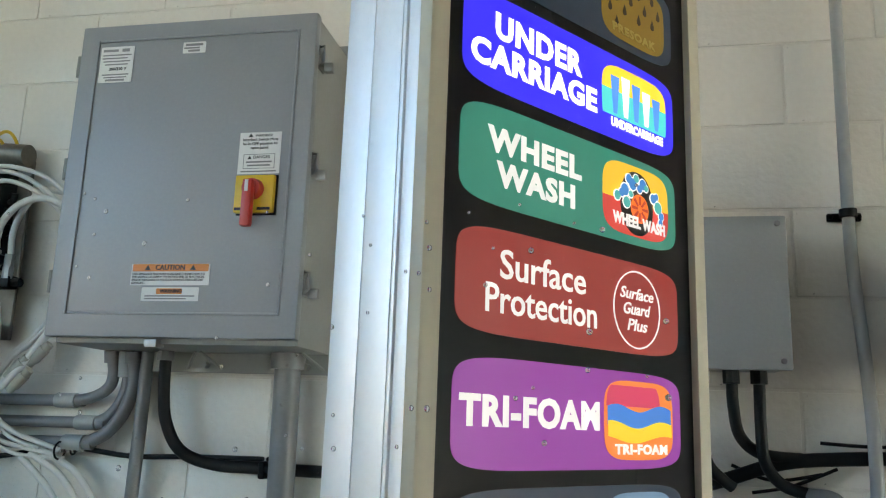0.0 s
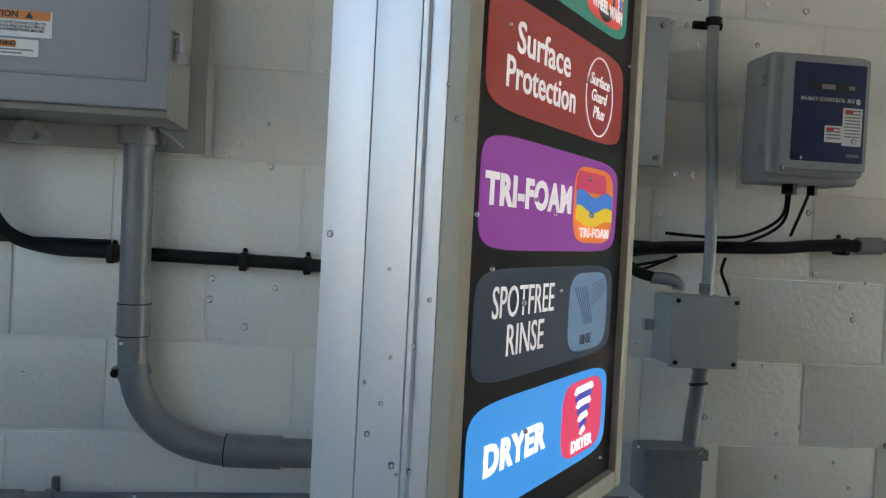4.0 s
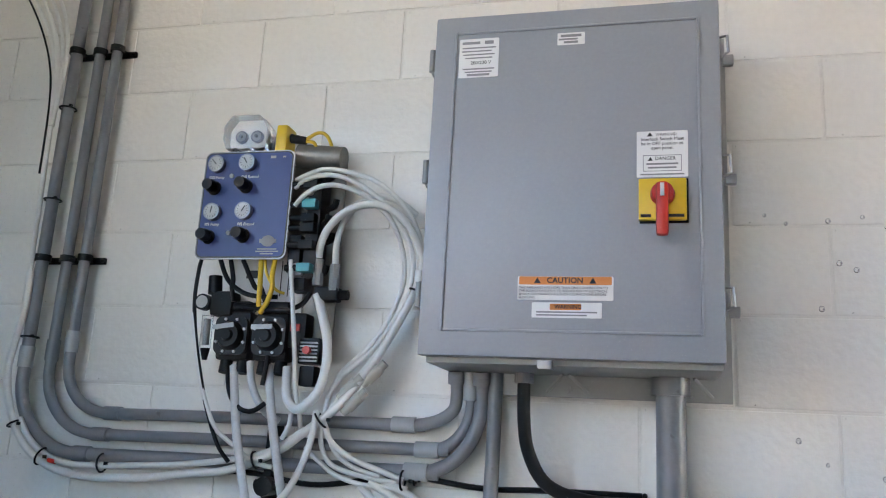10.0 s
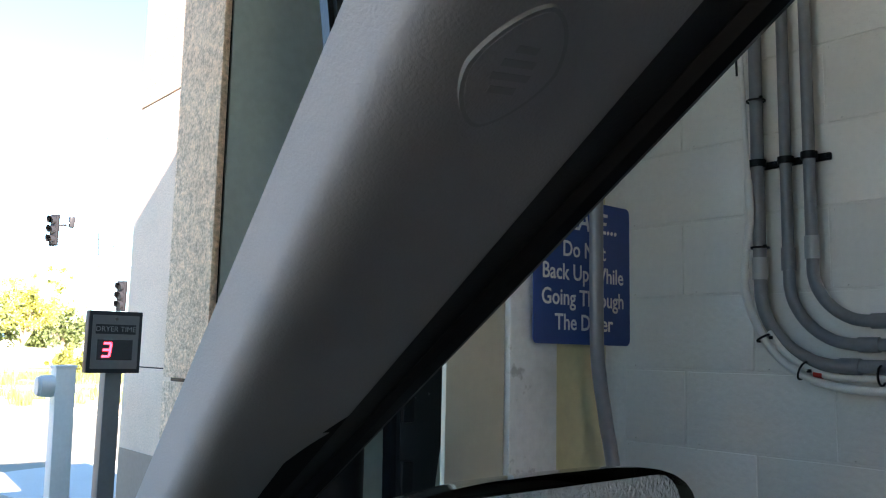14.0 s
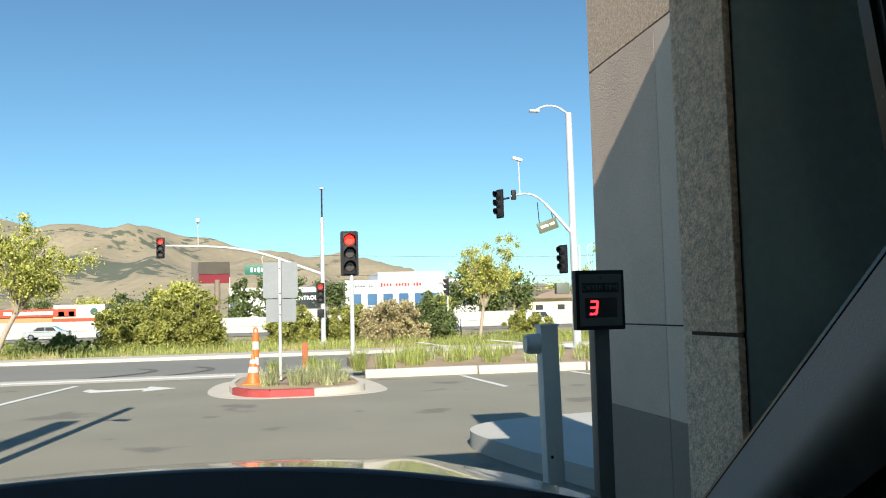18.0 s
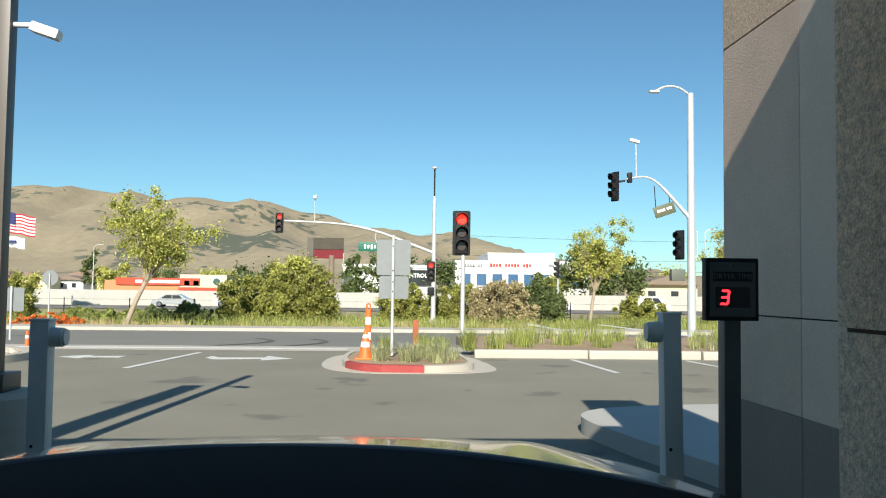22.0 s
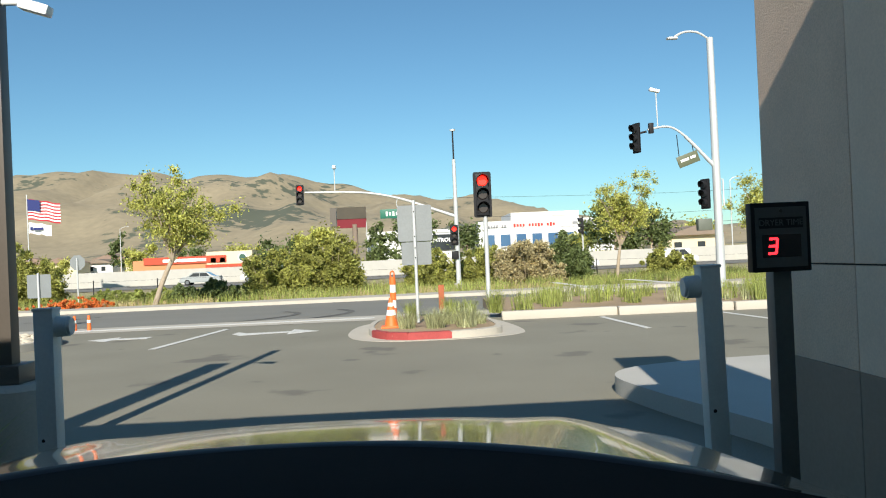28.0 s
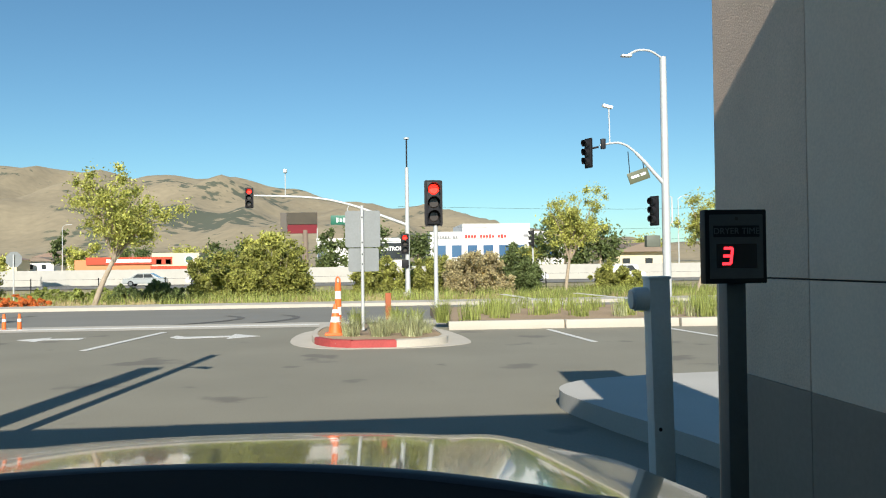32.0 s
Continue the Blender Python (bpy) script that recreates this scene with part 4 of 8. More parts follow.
bars(pump, mp @ Matrix.Translation((0.80 * W_, -0.05 * H_, 0.0015)), [(-0.008, -0.004, 0.014, 0.006), (0.022, -0.004, 0.008, 0.004)], GREYPRINT)
# clear-covered timer on top
part("timer_housing", Box(-1.300, -1.270, 1.892, 1.95, 2.045, 2.118, 0.006), YELLOW, pump, "yellow timer housing")
b = slab(bmesh.new(), [(-0.055, 0), (0.055, 0), (0.055, 0.055), (0.03, 0.088), (-0.045, 0.088), (-0.065, 0.060), (-0.065, 0.025)], -0.03, 0.03, facing_minus_y(-1.372, 1.905, 2.052))
part("clear_cover", b, CLEAR, pump, "clear plastic cover")
for dx in (-1.395, -1.352):
    td = part("timer_dial", Cyl((dx, 1.915, 2.088), (dx, 1.900, 2.088), 0.016, seg=18), PVC, pump, "round timer dial")
    part("dial_face", Cyl((dx, 1.900, 2.088), (dx, 1.898, 2.088), 0.0125, seg=18), GAUGE, td)
    part("dial_knob", Cyl((dx, 1.898, 2.088), (dx, 1.890, 2.088), 0.0045, seg=10), PVC, td)
part("timer_plug", Cyl((-1.270, 1.92, 2.090), (-1.228, 1.92, 2.082), 0.0125, 0.010, seg=12), BLACKPLA, pump)
for pts in ([(-1.228, 1.92, 2.086), (-1.195, 1.91, 2.098), (-1.172, 1.91, 2.092), (-1.160, 1.92, 2.070), (-1.162, 1.935, 2.045), (-1.17, 1.94, 2.02)], [(-1.228, 1.92, 2.080), (-1.205, 1.915, 2.074), (-1.195, 1.92, 2.05), (-1.196, 1.93, 2.02)]):
    part("yellow_cable", Tube(pts, 0.0045, 8), YELLOW_CABLE, pump)
part("air_cylinder", Cyl((-1.25, 1.935, 2.048), (-1.128, 1.935, 2.036), 0.030, seg=24), TARNISH, pump, "stainless cylinder")
# valve manifold with teal coils
part("manifold", Box(-1.195, -1.160, 1.89, 1.95, 1.72, 1.99, 0.004), BLACKPLA, pump)
for z, hue in ((1.952, BLACKPLA), (1.902, TEAL), (1.867, BLACKPLA), (1.842, BLACKPLA), (1.800, BLACKPLA), (1.743, TEAL)):
    part("coil", Box(-1.200, -1.164, 1.866, 1.892, z - 0.011, z + 0.011, 0.003), hue, pump, "teal solenoid coil" if hue is TEAL else "")
    part("push_fitting", Cyl((-1.20, 1.878, z), (-1.232, 1.878, z), 0.008, seg=12), BLACKPLA, pump)
part("white_cap", Cyl((-1.179, 1.868, 1.927), (-1.179, 1.858, 1.927), 0.008, seg=12), WHITE, pump)
for z, dx in ((1.975, 0.0), (1.90, 0.012), (1.86, -0.004), (1.815, 0.010), (1.735, 0.0)):
    part("elbow_fitting", Tube([(-1.160 + dx, 1.915, z), (-1.142 + dx, 1.905, z + 0.004), (-1.136 + dx, 1.90, z + 0.020)], 0.0085, 8), BLACKPLA, pump)
part("terminal_strip", Box(-1.238, -1.205, 1.895, 1.94, 1.735, 1.83, 0.004), BLACKPLA, pump)
part("grey_module", Box(-1.226, -1.190, 1.880, 1.93, 1.726, 1.756, 0.003), PVC_LIGHT, pump, "grey plug module")
part("relay_block", Box(-1.222, -1.182, 1.885, 1.94, 1.690, 1.722, 0.004), BLACKPLA, pump)
# diaphragm pumps
for k, cx in enumerate((-1.365, -1.265)):
    b = Box(cx - 0.043, cx + 0.043, 1.905, 1.955, 1.522, 1.640, 0.010)
    pu = part("pump_body", b, BLACKPLA, pump, "black diaphragm pump")
    b = slab(bmesh.new(), cushion(0.043, 0.046, 5.0), 0.0, 0.012, facing_minus_y(cx, 1.905, 1.580))
    part("pump_flange", b, BLACKPLA, pu)
    part("pump_head", Cyl((cx, 1.893, 1.580), (cx, 1.876, 1.580), 0.036, 0.028, seg=24), BLACKPLA, pu)
    part("pump_cap", Cyl((cx, 1.876, 1.580), (cx, 1.868, 1.580), 0.016, 0.013, seg=16), BLACKPLA, pu)
    for a in range(8):
        ax, az = cx + 0.039 * math.cos(a * 0.785 + 0.39), 1.580 + 0.042 * math.sin(a * 0.785 + 0.39)
        part("bolt", Cyl((ax, 1.894, az), (ax, 1.889, az), 0.0036, seg=6), STEEL, pu)
    b = Box(-0.027, 0.027, -0.0055, 0.0055, 0, 0.003)
    bmesh.ops.transform(b, matrix=facing_minus_y(cx - 0.010, 1.8745, 1.600) @ pose(0, 0, 0, 0, 0, 8 if k == 0 else 3), verts=b.verts)
    part("maker_label", b, PVC_LIGHT, pu, "pale maker label")
    part("top_block", Box(cx - 0.03, cx + 0.034, 1.915, 1.955, 1.638, 1.668, 0.006), BLACKPLA, pu)
    for dx in (-0.018, 0.026):
        part("port", Cyl((cx + dx, 1.925, 1.528), (cx + dx, 1.918, 1.492), 0.015, seg=12), BLACKPLA, pu)
part("side_valve", Box(-1.222, -1.176, 1.905, 1.955, 1.555, 1.640, 0.008), BLACKPLA, pump)
part("red_band", Box(-1.214, -1.190, 1.900, 1.9045, 1.595, 1.612, 0.001), RED, pump)
# filter regulator at the side
fr = part("filter_body", Box(-1.432, -1.372, 1.895, 1.945, 1.628, 1.690, 0.010), BLACKPLA, pump, "black filter regulator")
part("filter_knob", Cyl((-1.428, 1.91, 1.684), (-1.432, 1.91, 1.728), 0.0175, 0.0165, seg=18), BLACKPLA, fr)
part("filter_cross", Cyl((-1.372, 1.915, 1.652), (-1.318, 1.915, 1.652), 0.012, seg=12), BLACKPLA, fr)
part("side_gauge", Cyl((-1.451, 1.912, 1.661), (-1.451, 1.892, 1.661), 0.020, seg=20), BLACKPLA, fr)
part("side_dial", Cyl((-1.451, 1.8915, 1.661), (-1.451, 1.8905, 1.661), 0.0155, seg=20), GAUGE, fr)
part("filter_bowl", Cyl((-1.436, 1.905, 1.548), (-1.437, 1.905, 1.628), 0.0135, seg=14), CLEAR, fr)
part("filter_stem", Cyl((-1.436, 1.905, 1.556), (-1.437, 1.905, 1.620), 0.006, seg=10), POLYGREY, fr)
part("filter_drain", Cyl((-1.433, 1.905, 1.520), (-1.435, 1.905, 1.548), 0.006, 0.012, seg=10), BLACKPLA, fr)
# grey card with a red button
cd = part("test_box", Box(-1.182, -1.130, 1.887, 1.93, 1.517, 1.578, 0.004), BLACKPLA, pump, "dark box with white card and red button")
for q in range(6):
    part("card_line", Box(-1.178, -1.134, 1.885, 1.8868, 1.522 + 0.0085 * q, 1.526 + 0.0085 * q, 0.0004), PVC_LIGHT if q != 2 else GREYPRINT, cd)
part("red_button", Cyl((-1.158, 1.886, 1.548), (-1.158, 1.874, 1.548), 0.0095, seg=16), RED, cd)
part("lower_box", Box(-1.177, -1.140, 1.89, 1.93, 1.466, 1.513, 0.004), BLACKPLA, cd)
# brass-and-steel fittings
part("fitting_body", Box(-1.158, -1.100, 1.89, 1.93, 1.668, 1.702, 0.006), BLACKPLA, pump)
part("fitting_plug", Cyl((-1.100, 1.91, 1.684), (-1.078, 1.91, 1.684), 0.012, seg=8), BLACKPLA, pump)
for fx_, fz in ((-1.155, 1.735), (-1.112, 1.722)):
    part("fitting", Cyl((fx_, 1.90, fz - 0.03), (fx_, 1.90, fz), 0.0135, seg=8), STEEL, pump)
    part("fitting_nut", Cyl((fx_, 1.90, fz), (fx_, 1.90, fz + 0.034), 0.0125, seg=6), STEEL, pump)
# panel hoses
hp = thing("panel_hoses", (-1.15, 1.9, 1.3), "looping milky hoses between pump panel, enclosure and conduits", "hose")
HOSE_LABEL = {"braided_hose": "grey braided hose", "black_hose": "thin black hose", "yellow_hose": "yellow cable"}


def hose(name, r, material, *pts):
    return part(name, Tube(pts, r, 10), material, hp, HOSE_LABEL.get(name, ""))


hose("hose", 0.0062, HOSE, (-1.228, 1.885, 1.966), (-1.179, 1.870, 1.980), (-1.137, 1.862, 1.984), (-1.079, 1.865, 1.975), (-1.021, 1.870, 1.956), (-0.973, 1.885, 1.922), (-0.938, 1.905, 1.883), (-0.919, 1.925, 1.839), (-0.909, 1.935, 1.791), (-0.909, 1.935, 1.736), (-0.924, 1.935, 1.696), (-0.962, 1.935, 1.616), (-1.003, 1.930, 1.550), (-1.049, 1.920, 1.483), (-1.096, 1.900, 1.414))
hose("hose", 0.0062, HOSE, (-1.227, 1.880, 1.945), (-1.182, 1.865, 1.964), (-1.126, 1.855, 1.967), (-1.075, 1.860, 1.954), (-1.032, 1.870, 1.931), (-0.990, 1.885, 1.897), (-0.962, 1.905, 1.859), (-0.938, 1.920, 1.813), (-0.930, 1.935, 1.767), (-0.937, 1.940, 1.706), (-0.983, 1.940, 1.607), (-1.032, 1.935, 1.543), (-1.082, 1.925, 1.495), (-1.103, 1.910, 1.449), (-1.109, 1.900, 1.404))
hose("hose", 0.0062, HOSE, (-1.220, 1.875, 1.898), (-1.189, 1.860, 1.922), (-1.147, 1.850, 1.937), (-1.103, 1.852, 1.939), (-1.055, 1.865, 1.924), (-1.020, 1.880, 1.903), (-0.986, 1.900, 1.870), (-0.964, 1.920, 1.825), (-0.953, 1.940, 1.768), (-0.957, 1.944, 1.706), (-0.990, 1.944, 1.622), (-1.040, 1.938, 1.552), (-1.086, 1.925, 1.500), (-1.106, 1.905, 1.440))
hose("hose", 0.0095, HOSE, (-1.157, 1.900, 1.774), (-1.150, 1.890, 1.806), (-1.131, 1.880, 1.841), (-1.092, 1.872, 1.876), (-1.042, 1.870, 1.895), (-0.993, 1.875, 1.893), (-0.952, 1.890, 1.867), (-0.924, 1.910, 1.829), (-0.911, 1.930, 1.790), (-0.908, 1.940, 1.755))
hose("hose", 0.008, HOSE, (-1.115, 1.905, 1.757), (-1.114, 1.900, 1.809), (-1.101, 1.900, 1.859), (-1.072, 1.900, 1.903), (-1.037, 1.905, 1.928), (-0.977, 1.920, 1.920), (-0.929, 1.940, 1.887))
hose("hose", 0.01, HOSE, (-0.912, 1.930, 1.748), (-0.918, 1.930, 1.701), (-0.953, 1.925, 1.625), (-0.993, 1.920, 1.549), (-1.038, 1.910, 1.477), (-1.071, 1.900, 1.431), (-1.112, 1.895, 1.392), (-1.156, 1.895, 1.359), (-1.197, 1.900, 1.329), (-1.273, 1.910, 1.291), (-1.360, 1.920, 1.263), (-1.459, 1.930, 1.251), (-1.575, 1.930, 1.234), (-1.725, 1.930, 1.228), (-1.828, 1.930, 1.241), (-1.911, 1.930, 1.282), (-1.966, 1.930, 1.343), (-2.006, 1.935, 1.422), (-2.017, 1.935, 1.488), (-2.010, 1.935, 1.563), (-1.998, 1.935, 1.648), (-2.001, 1.935, 1.743))
hose("hose", 0.0075, HOSE, (-1.153, 1.900, 1.368), (-1.219, 1.905, 1.325), (-1.284, 1.915, 1.301), (-1.373, 1.925, 1.285), (-1.462, 1.930, 1.273), (-1.536, 1.930, 1.266), (-1.711, 1.930, 1.255), (-1.822, 1.930, 1.260), (-1.905, 1.930, 1.302), (-1.953, 1.930, 1.359))
hose("hose", 0.0115, HOSE, (-1.152, 1.900, 1.683), (-1.126, 1.890, 1.619), (-1.110, 1.885, 1.567), (-1.109, 1.885, 1.510), (-1.121, 1.885, 1.459), (-1.145, 1.885, 1.427), (-1.171, 1.885, 1.413), (-1.196, 1.890, 1.431), (-1.209, 1.900, 1.463), (-1.218, 1.915, 1.509))
hose("hose", 0.0055, HOSE, (-1.218, 1.875, 1.762), (-1.206, 1.870, 1.694), (-1.192, 1.870, 1.602), (-1.183, 1.875, 1.519), (-1.178, 1.885, 1.451), (-1.170, 1.900, 1.402), (-1.173, 1.920, 1.365))
hose("hose", 0.0055, HOSE, (-1.476, 1.900, 1.635), (-1.452, 1.900, 1.534), (-1.423, 1.900, 1.442), (-1.384, 1.900, 1.366), (-1.339, 1.905, 1.328), (-1.280, 1.910, 1.290), (-1.235, 1.920, 1.279))
hose("hose", 0.0068, HOSE, (-1.105, 1.890, 1.389), (-1.086, 1.900, 1.344), (-1.037, 1.910, 1.310), (-0.975, 1.925, 1.287), (-0.922, 1.935, 1.269))
hose("hose", 0.006, HOSE, (-1.112, 1.895, 1.379), (-1.108, 1.900, 1.331), (-1.082, 1.910, 1.292), (-1.013, 1.925, 1.272), (-0.939, 1.940, 1.263))
hose("hose", 0.0055, HOSE, (-1.101, 1.895, 1.380), (-1.080, 1.905, 1.326), (-1.038, 1.915, 1.292), (-0.976, 1.930, 1.274))
hose("hose", 0.0055, HOSE, (-1.157, 1.920, 1.328), (-1.118, 1.915, 1.299), (-1.076, 1.915, 1.272), (-1.012, 1.925, 1.254), (-0.912, 1.940, 1.251))
hose("hose", 0.008, HOSE, (-1.122, 1.885, 1.412), (-1.124, 1.875, 1.354), (-1.137, 1.865, 1.293), (-1.162, 1.860, 1.238), (-1.197, 1.860, 1.194), (-1.237, 1.860, 1.133), (-1.27, 1.865, 1.02), (-1.28, 1.875, 0.75), (-1.27, 1.89, 0.02))
hose("hose", 0.006, HOSE, (-1.204, 1.890, 1.344), (-1.189, 1.890, 1.375), (-1.189, 1.895, 1.401))
hose("braided_hose", 0.0105, HOSE_BRAID, (-1.358, 1.915, 1.508), (-1.339, 1.895, 1.452), (-1.317, 1.880, 1.369), (-1.293, 1.870, 1.290), (-1.267, 1.865, 1.207), (-1.237, 1.865, 1.110), (-1.189, 1.870, 1.096), (-1.155, 1.870, 1.027), (-1.157, 1.870, 0.984), (-1.208, 1.870, 0.955), (-1.268, 1.870, 0.954), (-1.352, 1.870, 0.965))
hose("braided_hose", 0.0105, HOSE_BRAID, (-1.265, 1.915, 1.511), (-1.248, 1.895, 1.455), (-1.225, 1.880, 1.373), (-1.202, 1.872, 1.295), (-1.178, 1.868, 1.213), (-1.150, 1.868, 1.116), (-1.132, 1.870, 1.100), (-1.119, 1.870, 1.029), (-1.140, 1.870, 0.971), (-1.197, 1.870, 0.933), (-1.265, 1.870, 0.926), (-1.349, 1.870, 0.942))
hose("braided_hose", 0.0095, HOSE_BRAID, (-1.318, 1.920, 1.520), (-1.305, 1.910, 1.474), (-1.287, 1.910, 1.435), (-1.263, 1.920, 1.402), (-1.238, 1.940, 1.384))
hose("black_hose", 0.005, BLACKRUB, (-1.471, 1.900, 1.768), (-1.475, 1.900, 1.739), (-1.476, 1.900, 1.663), (-1.459, 1.900, 1.567), (-1.427, 1.900, 1.455), (-1.403, 1.900, 1.391), (-1.373, 1.905, 1.323), (-1.342, 1.910, 1.285))
hose("black_hose", 0.0058, BLACKRUB, (-1.377, 1.920, 1.526), (-1.361, 1.900, 1.471), (-1.342, 1.890, 1.432), (-1.313, 1.885, 1.407), (-1.281, 1.885, 1.404), (-1.254, 1.890, 1.423))
hose("black_hose", 0.0058, BLACKRUB, (-1.264, 1.900, 1.539), (-1.261, 1.890, 1.506), (-1.266, 1.890, 1.464))
hose("black_hose", 0.006, BLACKRUB, (-1.421, 1.905, 1.769), (-1.390, 1.895, 1.718), (-1.346, 1.890, 1.686), (-1.301, 1.890, 1.675), (-1.255, 1.900, 1.676))
hose("black_hose", 0.006, BLACKRUB, (-1.393, 1.905, 1.769), (-1.375, 1.895, 1.719), (-1.373, 1.890, 1.696), (-1.366, 1.895, 1.663))
hose("black_hose", 0.006, BLACKRUB, (-1.359, 1.905, 1.769), (-1.315, 1.895, 1.700), (-1.296, 1.890, 1.697), (-1.286, 1.900, 1.665))
hose("black_hose", 0.006, BLACKRUB, (-1.344, 1.895, 1.651), (-1.282, 1.888, 1.644), (-1.224, 1.888, 1.642), (-1.187, 1.895, 1.659), (-1.170, 1.900, 1.687))
hose("yellow_hose", 0.0065, YELLOW_CABLE, (-1.308, 1.900, 1.771), (-1.300, 1.890, 1.718), (-1.296, 1.885, 1.696), (-1.297, 1.890, 1.656), (-1.290, 1.895, 1.637))
hose("yellow_hose", 0.0065, YELLOW_CABLE, (-1.271, 1.900, 1.771), (-1.267, 1.885, 1.724), (-1.262, 1.880, 1.695), (-1.272, 1.880, 1.658), (-1.291, 1.890, 1.636))
hose("yellow_hose", 0.0035, YELLOW_CABLE, (-1.298, 1.900, 1.771), (-1.284, 1.890, 1.731), (-1.256, 1.885, 1.693), (-1.233, 1.890, 1.683))
# upper ends of the hoses that climb beside the conduits
hose("hose", 0.0063, HOSE, (-2.001, 1.935, 1.743), (-2.01, 1.935, 2.0), (-2.02, 1.935, 2.2), (-2.05, 1.935, 2.42), (-2.15, 1.94, 2.62), (-2.32, 1.95, 2.86), (-2.45, 1.95, 3.1))
for k in range(4):
    part("hose", Tube([(-2.018 + 0.004 * k, 1.935 - 0.006 * (k % 2), 2.16), (-2.026 + 0.007 * k, 1.935, 2.28), (-2.055 + 0.016 * k, 1.938, 2.40), (-2.125 + 0.026 * k, 1.942, 2.53), (-2.25 + 0.034 * k, 1.946, 2.70), (-2.42 + 0.036 * k, 1.95, 2.92)], 0.0055, 8), HOSE, hp)
part("black_hose", Tube([(-2.022, 1.93, 2.02), (-2.030, 1.93, 2.24), (-2.065, 1.935, 2.38), (-2.145, 1.94, 2.53), (-2.28, 1.945, 2.71), (-2.45, 1.95, 2.92)], 0.003, 6), BLACKRUB, hp, "thin black hose")
for q in ((-1.054, 1.91, 1.468), (-1.042, 1.91, 1.436), (-1.003, 1.92, 1.502)):
    b = bmesh.new()
    for f0, f1, r in ((-0.026, -0.014, 0.011), (-0.014, 0.014, 0.0145), (0.014, 0.026, 0.011)):
        cyl(b, Vector(q) + Vector((f0, 0, f0)), Vector(q) + Vector((f1, 0, f1)), r, seg=10)
    part("inline_valve", b, VALVE, hp, "pale in-line check valve")
for q, r, ax in (((-1.112, 1.893, 1.392), 0.021, (1, 0, 0.8)), ((-1.275, 1.912, 1.293), 0.018, (1, 0, 0.3)), ((-1.700, 1.940, 1.262), 0.021, (1, 0, 0)), ((-1.875, 1.938, 1.268), 0.021, (1, 0, -0.4)), ((-1.965, 1.935, 1.345), 0.020, (0.5, 0, -1)), ((-0.922, 1.935, 1.269), 0.020, (1, 0, 0)), ((-0.918, 1.93, 1.701), 0.013, (0.3, 0, 1))):
    tie(hp, q, r, ax)
part("red_tag", Cyl((-1.845, 1.930, 1.262), (-1.825, 1.930, 1.259), 0.0085, seg=10), RED, hp, "red band on a hose")
b = box(bmesh.new(), -1.268, -1.248, 1.945, 1.998, 1.205, 1.40, 0.003)
cyl(b, (-1.25, 1.91, 1.235), (-1.25, 1.96, 1.235), 0.022, seg=12)
cyl(b, (-1.278, 1.93, 1.238), (-1.222, 1.93, 1.238), 0.012, seg=10)
part("standoff_clamp", b, BLACKPLA, hp, "black pipe stand-off clamp")

# ---- the menu light box ----
U, N = Vector((0.5997, 0.8003, 0)), Vector((0.8003, -0.5997, 0))
S = Matrix(((U.x, 0, N.x, 0.203), (U.y, 0, N.y, 0.943), (0, 1, 0, 0), (0, 0, 0, 1)))
SW, S0, S1 = 0.574, 0.940, 2.100


def Sbox(x0, x1, y0, y1, z0, z1, bevel=0.0):
    b = Box(x0, x1, y0, y1, z0, z1, bevel)
    bmesh.ops.transform(b, matrix=S, verts=b.verts)
    return b


sign = thing("light_box_sign", (0.3, 1.2, S0), "tall back-lit wash menu sign in an aluminium case with cream frame", "sign")
part("case", Sbox(0.006, SW - 0.006, S0 + 0.004, S1 - 0.004, -0.155, -0.014), ALU, sign)
for z0, z1 in ((-0.162, -0.104), (-0.1025, -0.046), (-0.0445, -0.038), (-0.033, -0.012)):
    part("side_strip", Sbox(-0.002, 0.005, S0, S1, z0, z1, 0.001), ALU, sign, "brushed aluminium side strip")
part("top_cap", Sbox(0.0, SW, S1 - 0.003, S1 + 0.002, -0.16, -0.012, 0.001), ALU, sign)
part("bottom_cap", Sbox(0.0, SW, S0 - 0.002, S0 + 0.003, -0.16, -0.012, 0.001), ALU, sign)
for y in (1.008, 1.95):
    c0 = S @ Vector((-0.003, y, -0.022))
    part("screw", Cyl(c0, c0 - U * 0.004, 0.006, seg=10), BLACKPLA, sign)
for x0, x1, y0, y1 in ((-0.004, 0.026, S0 - 0.004, S1 + 0.004), (SW - 0.026, SW + 0.004, S0 - 0.004, S1 + 0.004), (0.0265, SW - 0.0265, S1 - 0.026, S1 + 0.004), (0.0265, SW - 0.0265, S0 - 0.004, S0 + 0.026)):
    part("frame_bar", Sbox(x0, x1, y0, y1, -0.011, 0.012, 0.004), CREAM, sign, "cream enamelled frame bar")
GLOSSBLACK = mat("gloss_black_face", (0.009, 0.009, 0.013), 0.25, vary=0.05, bump=0)
GLOSSBLACK.node_tree.nodes["Principled BSDF"].inputs["Specular IOR Level"].default_value = 0.15
part("face", Sbox(0.026, SW - 0.026, S0 + 0.026, S1 - 0.026, -0.006, 0.0), GLOSSBLACK, sign, "glossy black face")
part("bracket", Box(0.36, 0.46, 1.42, 1.998, 1.9, 1.94, 0.004), GALV, sign)
part("bracket", Box(0.36, 0.46, 1.42, 1.998, 1.06, 1.10, 0.004), GALV, sign)


def panel_color(name, color, lit):
    return glow(name, tuple(c * (1.0 if lit > 0.06 else 0.7) for c in color), lit, 0.3) if lit > 0 else mat(name, color, 0.3, vary=0.05, bump=0)


